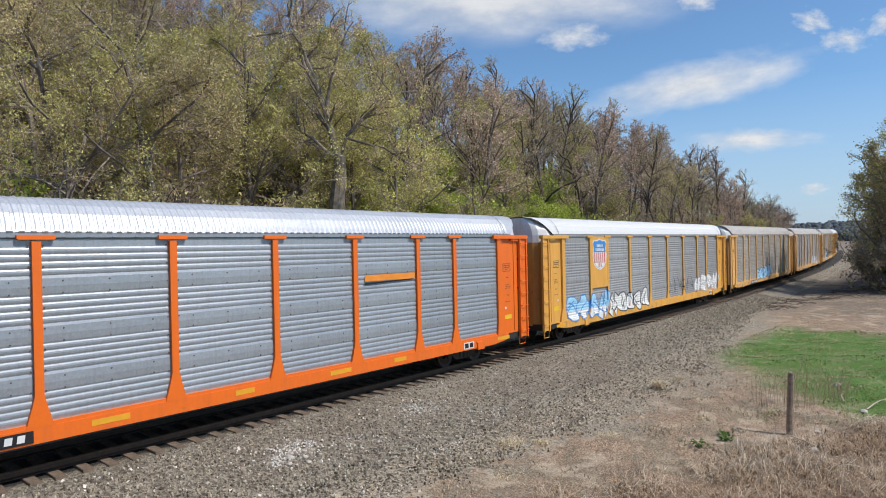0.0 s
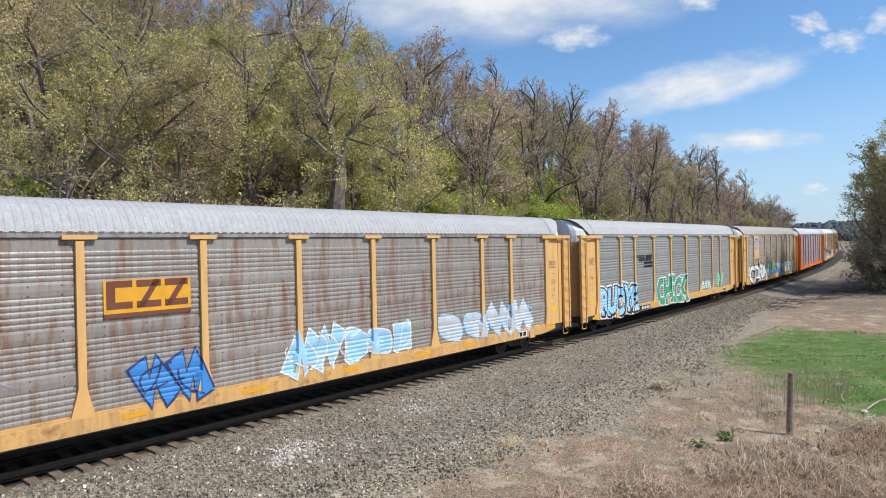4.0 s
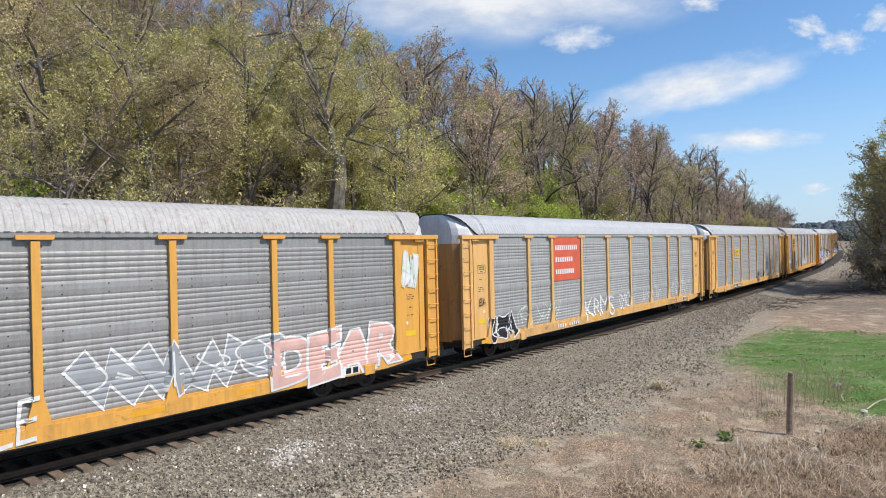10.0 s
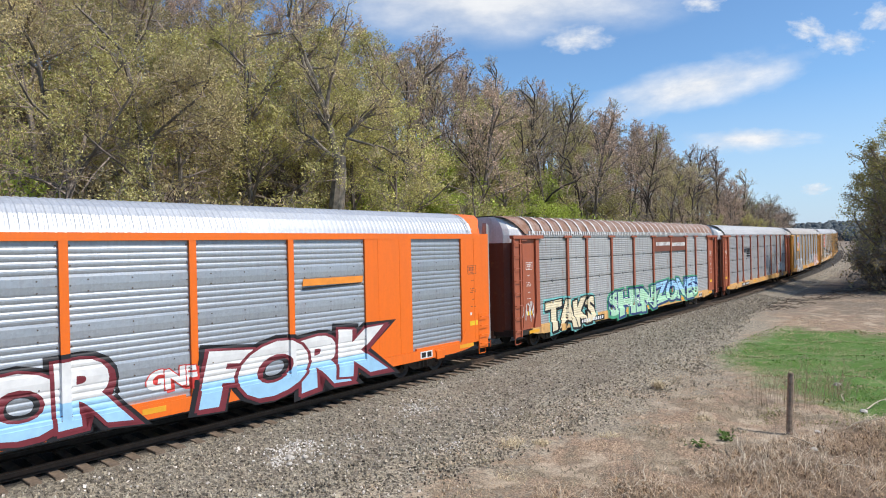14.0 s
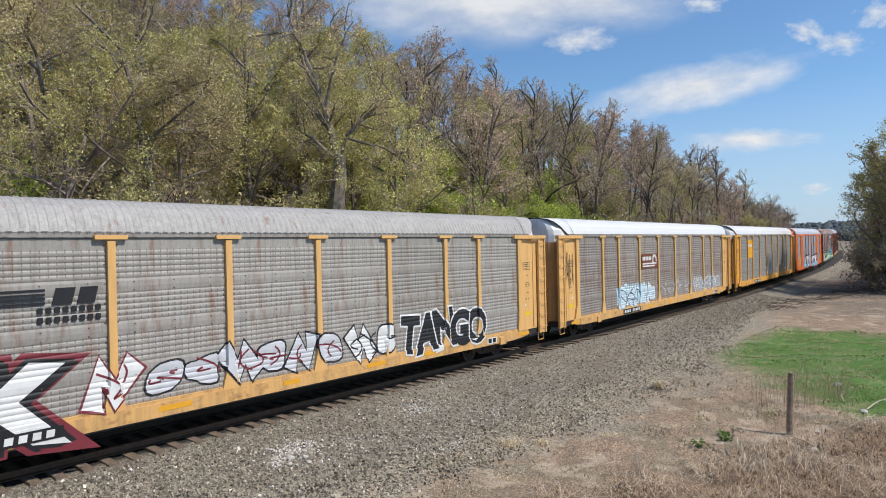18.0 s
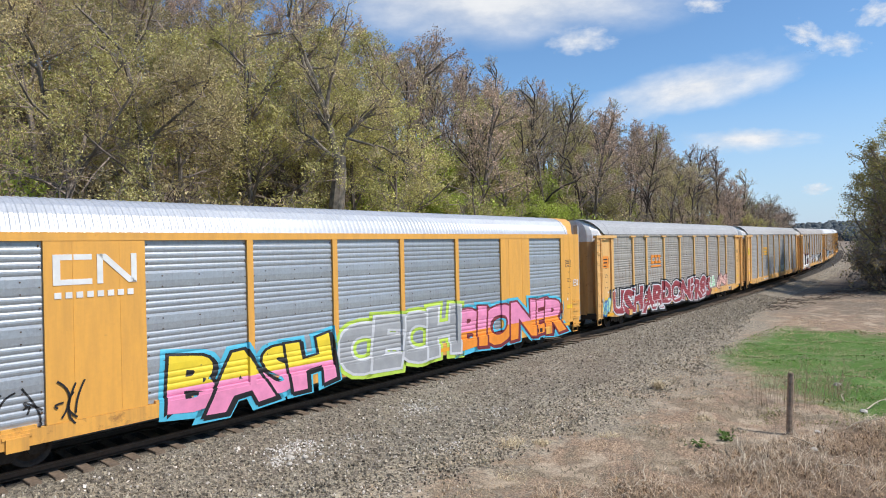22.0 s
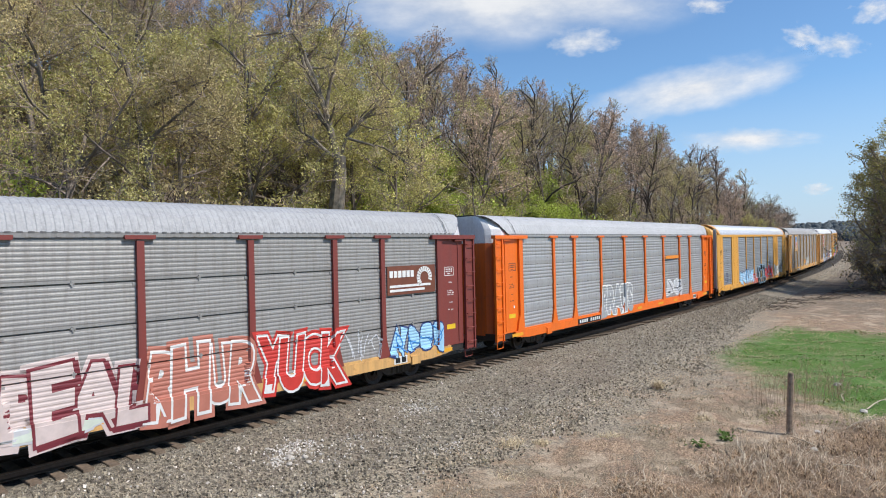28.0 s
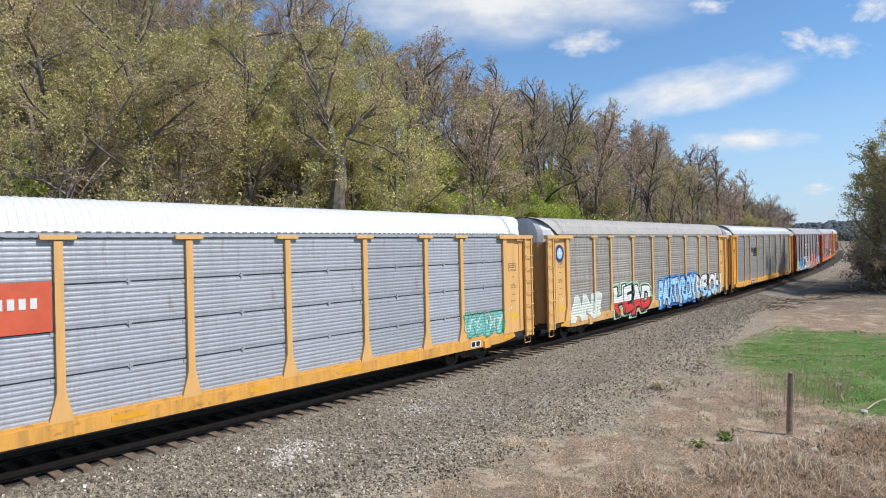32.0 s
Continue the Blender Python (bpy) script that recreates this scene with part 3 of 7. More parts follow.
def autorack(frame_key, sheet_key, roof_key, style="grouped", sill_key=None, solid=False):
    """One car carrier with its parts; its origin is on the rail's top at the middle of the car."""
    car = new("autorack_railcar")
    fm, sm, rm = FRAMES[frame_key], SHEETS[sheet_key], ROOFS[roof_key]
    lm = SILLS[sill_key or frame_key]
    turn = Matrix.Rotation(math.pi, 4, "Z")

    def put(name, key, maker, mat, x=0.0, far=False, z=0.0, y=0.0, parent=None, label=""):
        ob = part(name, shared(key, maker, mat), mat, parent or car, label)
        m = Matrix.Translation((x, y, z))
        ob.matrix_basis = turn @ m if far else m
        return ob

    for far in (False, True):
        for i in range(9):
            w = EDGES[i + 1] - EDGES[i] - 0.02
            x = (EDGES[i] + EDGES[i + 1]) / 2
            if solid and i in (1, 7):
                put("solid_panel", "solid_panel|%.2f" % w, lambda: solid_bay(w), fm, x, far)
                continue
            put("side_sheet", "side_sheet|%s|%.2f" % (style, w), lambda: sheet(w, style), sm, x, far)
            if not far:
                put("kick_rail", "kick_rail|%.2f" % w, lambda: kick_rail(w - 0.46), lm, x)
        for x in POSTS:
            if solid:
                if abs(x) < 6:
                    put("side_post", "flat_post", flat_post, fm, x, far)
                continue
            p = put("side_post", "side_post", post, fm, x, far)
            if not far:
                put("post_cap", "post_cap", post_cap, fm, parent=p)
        if solid:
            put("eave_band", "eave_band", eave_band, fm, 0, far)
        else:
            put("eave_rail", "eave_rail", eave_rail, sm, 0, far)
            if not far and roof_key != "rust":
                put("drip_edge", "drip_edge", drip_edge, shade_grey, label="dark strips drawn as the shade in the eave's gaps")
        put("side_sill", "side_sill", sill_beam, lm, 0, far)
        for sgn in (-1, 1):
            if solid:
                put("end_panel", "solid_end|%d" % sgn, lambda: solid_end(sgn), fm, 0, far)
                put("corner_edge", "corner_edge|%d" % sgn, lambda: corner_edge(sgn), SHEETS["clean"], 0, far)

                def short_plate():
                    bm = bmesh.new()
                    box(bm, *sorted((sgn * 12.65, sgn * 13.2)), -1.552, -1.53, 0.62, 1.95)
                    return bm
                lad = put("ladder", "short_ladder|%d" % sgn, short_plate, fm, 0, far)
                for i in range(4):
                    put("rung", "rung", ladder_rung, fm, sgn * 12.92, z=0.8 + 0.34 * i, parent=lad)
                put("stirrup_step", "stirrup_step", stirrup, fm, sgn * 12.9, far)
                continue

            def end_side():
                bm = bmesh.new()
                prism(bm, [(sgn * 11.8, 0.95), (sgn * 13.05, 0.95), (sgn * 13.05, 4.86), (sgn * 11.8, 4.86)], -1.40, -1.475)
                return bm
            ep = put("end_panel", "end_panel|%d" % sgn, end_side, fm, 0, far)

            def strip():
                bm = bmesh.new()
                box(bm, *sorted((sgn * 12.78, sgn * 12.84)), -1.50, -1.47, 1.05, 4.75)
                return bm
            if not far:
                put("panel_strip", "panel_strip|%d" % sgn, strip, fm, parent=ep)

            def beam():
                bm = bmesh.new()
                prism(bm, [(sgn * 11.3, 4.78), (sgn * 13.62, 4.78), (sgn * 13.66, 4.81), (sgn * 13.66, 4.92), (sgn * 11.3, 4.92)], -1.42, -1.62)
                box(bm, *sorted((sgn * 12.55, sgn * 13.0)), -1.58, -1.46, 4.7, 4.79)
                return bm
            put("end_beam", "end_beam|%d" % sgn, beam, fm, 0, far)

            def e_post():
                bm = end_post()
                if sgn < 0:
                    bmesh.ops.scale(bm, vec=(-1, 1, 1), verts=bm.verts)
                return bm
            put("end_post", "end_post|%d" % sgn, e_post, fm, sgn * 11.72, far)

            def lad_plate():
                bm = bmesh.new()
                box(bm, *sorted((sgn * 13.1, sgn * 13.62)), -1.55, -1.50, 0.72, 4.78)
                return bm
            lad = put("ladder", "ladder|%d" % sgn, lad_plate, fm, 0, far)
            if not far:
                for xx in (13.13, 13.6):
                    put("stile", "stile", ladder_stile, fm, sgn * xx, parent=lad)
                for i in range(8):
                    put("rung", "rung", ladder_rung, fm, sgn * 13.365, z=1.0 + 0.51 * i, parent=lad)
            put("stirrup_step", "stirrup_step", stirrup, fm, sgn * 13.3, far)
    put("roof", "roof|0.17", lambda: roof_mesh(-12.436, 12.436, 0.1727, 0.013), rm)
    if roof_key == "rust":
        for i in range(29):
            put("roof_strap", "roof_strap", roof_band, ROOFS["white"], -12.0 + 0.86 * i)
        put("roof_fringe", "roof_fringe", roof_fringe, ROOFS["white"])
    for sgn in (-1, 1):
        put("roof_hood", "roof_hood|%d" % sgn, lambda: roof_end(sgn), fm if solid else rm)
        if not solid:
            # dark inner strip painted as the shade in the slanted gap
            put("roof_gap", "roof_gap|%d" % sgn, lambda: roof_end(sgn, 0.975, 0.05), seam_dark, label="dark strip drawn as the shade in the gap under the roof's edge")
        put("roof_seam", "roof_seam", roof_seam, seam_dark, sgn * 12.12)
        d = put("end_door", "end_door|%d" % sgn, lambda: end_door(sgn, 0.9, 4.62, 1.42), SHADED_ENDS[frame_key])
        put("upper_door", "upper_door|%d" % sgn, lambda: upper_door(sgn), fm if solid else DOOR_TOP, parent=d)

        def lock():
            bm = bmesh.new()
            tube(bm, [(sgn * 13.56, -0.12, 1.0), (sgn * 13.56, -0.12, 4.75)], 0.022, 6)
            for z in (1.6, 2.6, 3.9, 4.6):
                box(bm, *sorted((sgn * 13.5, sgn * 13.6)), -0.2, 0.0, z - 0.05, z + 0.05)
            return bm
        put("lock_rod", "lock_rod|%d" % sgn, lock, steel_dark, parent=d)
        t = put("truck_bolster", "truck_bolster", bolster, steel_dark, sgn * 10.05)
        put("side_frame", "side_frame", side_frame, wheel_steel, parent=t)
        put("side_frame", "side_frame", side_frame, wheel_steel, far=True, parent=t)
        for dx in (-0.88, 0.88):
            put("wheelset", "wheelset", wheelset, wheel_steel, dx, z=0.425, parent=t)
        put("coupler", "coupler", coupler, rust_steel, far=sgn < 0)
        put("air_hose", "air_hose", air_hose, rubber, far=sgn < 0)
        put("cut_lever", "cut_lever", cut_lever, fm, far=sgn < 0)
    put("underframe", "underframe", underframe, steel_dark)
    put("brake_box", "brake_box", brake_box, lm, -9.6)
    put("brake_box", "brake_box", brake_box, lm, 10.4)
    for i, x in enumerate((-12.1, -6.0, -2.9, 0.4, 3.6, 6.1, 11.9)):
        put("reflector", "reflector|%d" % (i % 2), lambda: plate(0.55 if i % 2 else 0.8, 0.13), amber, x, z=0.83, y=-1.556)
    put("data_plate", "data_plate", lambda: plate(0.6, 0.24), white_ink, 9.7, z=0.81, y=-1.557)
    for x in (9.56, 9.84):
        put("data_square", "data_square", lambda: plate(0.2, 0.17), black_plate, x, z=0.81, y=-1.564)
    yl = -1.543 if solid else -1.476
    for sgn in (-1, 1):
        put("safety_sticker", "safety_sticker", lambda: plate(0.46, 0.17), sticker, sgn * 12.36, z=1.62, y=yl)
        pale = frame_key in ("brown", "maroon")
        put("stencil_frame", "stencil_frame", stencil_frame, white_ink if pale else dark_ink, sgn * 12.3, z=3.62, y=yl)
        put("stencil_block", "stencil_block|a", lambda: stencil_block(((3.2, 0.3), (2.9, 0.34), (2.83, 0.4), (2.76, 0.34), (2.48, 0.24), (2.22, 0.3))), white_ink if pale else dark_ink, sgn * 12.36, y=yl)
        if not pale:
            put("round_sign", "round_sign", round_sign, white_ink, sgn * 12.2, z=1.98, y=yl, label="small white round sign")
    return car


TRAIN = {}
SPECS = {
    -7: ("pale", "grey", "grey", "even"), -6: ("pale", "grey", "silver", "grouped"), -5: ("yellow", "grey", "white", "even"), -4: ("pale", "dull", "warm", "even"),
    -3: ("pale", "dull", "warm", "even"), -2: ("pale", "dull", "warm", "even"), -1: ("yellow", "clean", "white", "even"), 0: ("orange", "bright", "bright", "grouped"),
    1: ("pale", "dull", "warm", "even"), 2: ("pale", "grey", "grey", "grouped"), 3: ("pale", "rusty", "grey", "even"), 4: ("yellow", "clean", "silver", "grouped"),
    5: ("yellow", "holed", "grey", "even"), 6: ("pale", "holed", "silver", "even"), 7: ("pale", "holed", "silver", "even"), 8: ("yellow", "grey", "warm", "even"),
    9: ("brown", "clean", "silver", "stacked", "pale"), 10: ("brown", "pearl", "rust", "stacked", "pale"), 11: ("orange", "bright", "bright", "grouped", None, True), 12: ("yellow", "grey", "white", "even"),
    13: ("pale", "rusty", "white", "even"), 14: ("pale", "dull", "warm", "even"), 15: ("pale", "holed", "grey", "even"), 16: ("pale", "dull", "silver", "even"),
    17: ("yellow", "bright", "bright", "grouped", None, True), 18: ("pale", "dull", "white", "even"), 19: ("pale", "dull", "grey", "even"), 20: ("yellow", "bright", "bright", "grouped", None, True),
    21: ("orange", "clean", "silver", "grouped"), 22: ("maroon", "grey", "silver", "stacked", "pale"), 23: ("yellow", "bright", "bright", "grouped"), 24: ("pale", "dull", "warm", "even"),
    25: ("pale", "steel", "white", "stacked", "yellow"),
}
PITCH, SPEED, START = 28.6, 22.325, -5.5536 + 13.613
# play in the couplers, car by car
PLAY = {0: 0.1, 1: 0.15, 2: -0.04, 3: 0.2, 4: 0.25, 7: -0.04, 8: -0.05, 9: -0.1, 10: -0.2, 11: -0.2, 12: -0.1, 13: -0.1, 14: 0.1, 15: 0.12, 16: 0.15, 17: 0.05,
        18: 0.28, 19: 0.45, 20: 0.35, 21: 0.58, 22: 0.6, 23: 0.9, 24: 1.0, 25: 1.1}
SHEET_WORDS = {"bright": "bright ribbed", "clean": "clean", "pearl": "pale", "grey": "grey", "holed": "perforated", "dull": "dull", "rusty": "rusty", "steel": "bluish"}
ROOF_WORDS = {"silver": "silver", "bright": "bright", "white": "white", "grey": "grey", "warm": "greyish", "rust": "rusty"}
for k, spec in SPECS.items():
    TRAIN[k] = autorack(*spec)
    tagged(TRAIN[k], "car carrier railcar with %s zinc sheets, %s framing, %s roof" % (SHEET_WORDS[spec[1]], "pale yellow" if spec[0] == "pale" else spec[0], ROOF_WORDS[spec[2]]), "railcar", "railcars of the train")


# ---- emblems and sprayed pieces on the cars ----
COL = {
    "white": (0.78, 0.78, 0.76), "black": (0.012, 0.012, 0.014), "silver": (0.55, 0.56, 0.58), "cream": (0.72, 0.62, 0.42), "sky": (0.33, 0.58, 0.78), "blue": (0.05, 0.24, 0.58), "navy": (0.025, 0.045, 0.16),
    "teal": (0.16, 0.45, 0.42), "green": (0.06, 0.30, 0.16), "mint": (0.38, 0.62, 0.42), "lime": (0.45, 0.62, 0.08), "yellow": (0.82, 0.62, 0.04), "orange": (0.78, 0.26, 0.03), "red": (0.55, 0.04, 0.03),
    "maroon": (0.18, 0.025, 0.035), "pink": (0.74, 0.25, 0.42), "rose": (0.68, 0.42, 0.36), "blush": (0.60, 0.50, 0.47), "lilac": (0.42, 0.34, 0.62), "grey": (0.32, 0.33, 0.34), "pale": (0.60, 0.66, 0.56), "ice": (0.52, 0.66, 0.74), "gold": (0.86, 0.47, 0.025), "fadedred": (0.46, 0.17, 0.12), "wine": (0.27, 0.04, 0.05), "cyan": (0.08, 0.45, 0.62), "amber": (0.70, 0.36, 0.03), "signred": (0.62, 0.11, 0.05), "brown": (0.17, 0.055, 0.03),
}


def colour(key):
    return ink(key, COL[key])


def outward(style, solid, x, z):
    """How far out the car's side lies at a place on it."""
    if solid:
        if z < 0.975 or abs(x) > 11.68 or 6.98 < abs(x) < 9.1 or min(abs(x - p) for p in POSTS if abs(p) < 6) < 0.1:
            return 1.558
    elif abs(x) > 11.85:
        return 1.49 if abs(x) < 13.06 else 1.61
    else:
        w = 0.09 if z > 1.62 else 0.09 + 0.16 * (1.62 - z) / 0.65
        if min(abs(x - p) for p in EDGES) < w + 0.012:
            return 1.568
    if z < 0.98:
        return 1.558
    if z < 1.055:
        return 1.545
    pr = PROFILES[style]
    return 1.472 + float(np.interp(z, [q[0] for q in pr], [q[1] for q in pr]))


def lay_on(bm, style, solid, off, mid=1.0):
    """Cut a flat drawing along the car's bends and lay it on the side like paint."""
    zs = [v.co.z for v in bm.verts]
    xs = [v.co.x for v in bm.verts]
    cuts = [((0, 0, z), (0, 0, 1)) for z in [0.978, 1.052, mid] + [q[0] for q in PROFILES[style]] if min(zs) < z < max(zs)]
    for p in EDGES:
        cuts += [((p + e, 0, 0), (1, 0, 0)) for e in (-0.25, -0.115, -0.09, 0.09, 0.115, 0.25) if min(xs) < p + e < max(xs)]
    for co, no in cuts:
        bmesh.ops.bisect_plane(bm, geom=bm.verts[:] + bm.edges[:] + bm.faces[:], dist=1e-4, plane_co=co, plane_no=no)
    for v in bm.verts:
        v.co.y = -outward(style, solid, v.co.x, v.co.z) - off


def lumps(n, x0, x1, z0, z1, seed, grow=0.0):
    """A row of rounded letter-like shapes that touch each other."""
    r = random.Random(seed)
    bm = bmesh.new()
    w = (x1 - x0) / n
    for i in range(n):
        cx, cz = x0 + (i + 0.5) * w, (z0 + z1) / 2 + r.uniform(-0.06, 0.06)
        hw, hz = w * r.uniform(0.46, 0.6) + grow, (z1 - z0) / 2 * r.uniform(0.78, 1.0) + grow
        ph, lob, k = r.uniform(0, 6.28), r.choice((2, 3, 3, 4)), r.uniform(0.08, 0.2)
        if r.random() < 0.45 and w < 1.5 * (z1 - z0):
            # a thick bent bar, folded up and down
            nodes, flip = [], r.choice((0, 1))
            for q in range(4):
                nodes.append((cx + w * (-0.36 + 0.24 * q + r.uniform(-0.07, 0.07)), cz + (hz - grow) * (0.62 if (q + flip) % 2 else -0.62) * r.uniform(0.75, 1.05)))
            thick = min(0.15 * w + 0.07, 0.2 * (z1 - z0)) + grow
            left, right = [], []
            for q, (nx_, nz_) in enumerate(nodes):
                (ax, az), (bx, bz) = nodes[max(q - 1, 0)], nodes[min(q + 1, 3)]
                ln = math.hypot(bx - ax, bz - az) or 1.0
                ux, uz = (bx - ax) / ln, (bz - az) / ln
                cap = thick * (-1 if q == 0 else 1 if q == 3 else 0)
                left.append(bm.verts.new((nx_ - uz * thick + ux * cap, 0, nz_ + ux * thick * 1.5 + uz * cap)))
                right.append(bm.verts.new((nx_ + uz * thick + ux * cap, 0, nz_ - ux * thick * 1.5 + uz * cap)))
            for v in left + right:
                v.co.z = min(max(v.co.z, z0 - 0.04 - grow), z1 + 0.08 + grow)
            for q in range(3):
                bm.faces.new((left[q], right[q], right[q + 1], left[q + 1]))
            continue
        pts = []
        for j in range(18):
            a = 6.2832 * j / 18
            q = 1 - k + k * math.cos(lob * a + ph)
            pts.append(bm.verts.new((cx + hw * q * math.copysign(abs(math.cos(a)) ** 0.7, math.cos(a)), 0, cz + hz * q * math.copysign(abs(math.sin(a)) ** 0.7, math.sin(a)))))
        bm.faces.new(pts)
    return bm


def strokes(n, x0, x1, z0, z1, seed, width):
    """Loose curved lines, as of a marker or a spray can's thin cap."""
    r = random.Random(seed)
    bm = bmesh.new()
    w = (x1 - x0) / n
    for i in range(n):
        cx = x0 + (i + 0.5) * w
        for _ in range(r.choice((2, 3))):
            f0, f1 = r.uniform(0, 0.3), r.uniform(0.7, 1)
            p0, p2 = (Vector((cx + r.uniform(-0.5, 0.5) * w, 0, z0 + (z1 - z0) * f)) for f in ((f0, f1) if r.random() < 0.65 else (f0 + 0.25, f0 + 0.35)))
            p1 = (p0 + p2) / 2 + Vector((r.uniform(-0.9, 0.9) * w, 0, r.uniform(-0.3, 0.3) * (z1 - z0)))
            rim = []
            for j in range(8):
                u = j / 7
                q = p0 * (1 - u) ** 2 + p1 * 2 * u * (1 - u) + p2 * u * u
                d = ((p1 - p0) * (1 - u) + (p2 - p1) * u).normalized()
                t = Vector((-d.z, 0, d.x)) * width / 2
                rim.append((bm.verts.new(q - t), bm.verts.new(q + t)))
            for (e, f), (g, h) in zip(rim, rim[1:]):
                bm.faces.new((e, g, h, f))
    return bm


def spray(k, text, x0, x1, z0, z1, fill, edge=None, low=None, back=None, wave=0.5, accent=None):
    """One sprayed piece: a word where it can be read, else rounded or bent bars ('~7' lumps, '/5' strokes)."""
    car, style, solid = TRAIN[k], SPECS[k][3] if len(SPECS[k]) > 3 else "grouped", len(SPECS[k]) > 5
    seed = len(bpy.data.objects) % 97 + k * 3
    layers = []
    if back and text[0] in "~/":
        layers.append((lumps(max(3, int((x1 - x0) / 0.7)), x0 - 0.2, x1 + 0.2, max(0.6, z0 - 0.06), z1 + 0.12, seed + 5), back, 0.003))
    if text[0] == "~":
        n = int(text[1:])
        if edge:
            layers.append((lumps(n, x0, x1, z0, z1, seed, 0.06), edge, 0.007))
        layers.append((lumps(n, x0, x1, z0, z1, seed), fill, 0.011))
        layers.append((strokes(n, x0 + 0.05, x1 - 0.05, z0 + 0.15, z1 - 0.15, seed + 1, 0.05), accent or edge or "black", 0.015))
    elif text[0] == "/":
        layers.append((strokes(int(text[1:]), x0, x1, z0, z1, seed, 0.04), fill, 0.008))
    else:
        where = (x0, x1, z0, z1, wave, seed)
        if back:
            layers += [(bm, back, 0.003) for bm in letters(text, 2, *where)]
        if edge in ("black", "navy", "maroon", "red"):
            layers += [(bm, edge, 0.0055) for bm in letters(text, 1, x0 + 0.07, x1 + 0.07, z0 - 0.06, z1 - 0.06, wave, seed)]
        if edge:
            layers += [(bm, edge, 0.0085 + 0.007 * (n % 2)) for n, bm in enumerate(letters(text, 1, *where))]
        layers += [(bm, fill, 0.0115 + 0.007 * (n % 2)) for n, bm in enumerate(letters(text, 0 if edge else 3, *where))]
        if accent:
            layers.append((strokes(len(text), x0, x1, z0, z1, seed + 3, 0.035), accent, 0.022))
    mats, final, mid = [], bmesh.new(), z0 + 0.45 * (z1 - z0)
    for bm, key, off in layers:
        lay_on(bm, style, solid, off, mid)
        if colour(key) not in mats:
            mats.append(colour(key))
        for f in bm.faces:
            f.material_index = mats.index(colour(key))
        if key == fill and low:
            if colour(low) not in mats:
                mats.append(colour(low))
            for f in bm.faces:
                if f.calc_center_median().z < mid:
                    f.material_index = mats.index(colour(low))
        tmp = bpy.data.meshes.new("tmp")
        bm.to_mesh(tmp)
        bm.free()
        final.from_mesh(tmp)
        bpy.data.meshes.remove(tmp)
    me = bpy.data.meshes.new("graffiti")
    final.to_mesh(me)
    final.free()
    for m in mats:
        me.materials.append(m)
    name = "tag" if text[0] == "/" else "graffiti"
    ob = part(name, me, None, car, "%s sprayed %s%s" % (fill, "scrawl" if text[0] == "/" else "lettering", " with %s outline" % edge if edge else ""))
    return ob


def flat(k, name, shapes, y, label):
    """An emblem from filled outlines in x and z, each a little prouder than the last."""
    bm = bmesh.new()
    mats = []
    for n, (pts, key) in enumerate(shapes):
        m = colour(key)
        if m not in mats:
            mats.append(m)
        before = set(bm.faces)
        prism(bm, pts, -y + 0.002, -y - 0.004 * (n + 1) if n < 3 else -y - 0.014)
        for f in bm.faces:
            if f not in before:
                f.material_index = mats.index(m)
    return part(name, mesh_of(bm, mats, name), None, TRAIN[k], label)


def rect(x0, x1, z0, z1, slant=0.0):
    return [(x0, z0), (x1, z0), (x1 + slant, z1), (x0 + slant, z1)]


def number_plate(k, x0, x1, key="black", z0=0.68, z1=0.93):
    """A dark patch on the sill with the car's number as pale bars."""
    shapes = [(rect(x0, x1, z0, z1), key)] if key else []
    n, gap = 10, (x1 - x0) / 11
    for i in range(n):
        if i != 4:
            a = x0 + gap * (i + 0.62)
            shapes.append((rect(a, a + gap * 0.62, z0 + 0.05, z1 - 0.05, 0.02), "white"))
    flat(k, "number_board", shapes, 1.574, "black board with white number bars")


def shield(k, low=2.95):
    """Yellow panel in the second bay with a striped shield."""
    bm = bmesh.new()
    box(bm, -9.0, -7.07, -1.553, -1.45, low, 4.86)
    part("emblem_panel", bm, FRAMES[SPECS[k][0]], TRAIN[k])
    cx, cz, w, h = -8.03, 3.98, 0.74, 0.74

    def outline(g):
        return [(cx + (w + g) * a, cz + (h + g) * b) for a, b in ((0, -1), (0.5, -0.86), (0.86, -0.55), (0.98, -0.1), (0.84, 0.45), (0.98, 0.72), (0.78, 0.88), (0.4, 0.86), (0, 0.98), (-0.4, 0.86), (-0.78, 0.88), (-0.98, 0.72), (-0.84, 0.45), (-0.98, -0.1), (-0.86, -0.55), (-0.5, -0.86))]
    shapes = [(outline(0.06), "white"), (outline(0.0), "blue"), ([(cx + w * a, cz + h * b) for a, b in ((0, -0.97), (0.5, -0.83), (0.84, -0.52), (0.95, -0.1), (0.93, 0.12), (-0.93, 0.12), (-0.95, -0.1), (-0.84, -0.52), (-0.5, -0.83))], "white")]
    for i in range(6):
        a = -0.76 + 0.3 * i
        dep = -0.86 if abs(a) < 0.4 else -0.6
        shapes.append((rect(cx + w * (a - 0.07), cx + w * (a + 0.07), cz + h * dep, cz + h * 0.1), "red"))
    for z, n in ((0.58, 5), (0.3, 7)):
        for i in range(n):
            x = cx + w * 0.19 * (i - (n - 1) / 2)
            shapes.append((rect(x - 0.045, x + 0.045, cz + h * (z - 0.09), cz + h * (z + 0.09)), "white"))
    flat(k, "shield_emblem", shapes, 1.553, "red, white and blue striped shield")


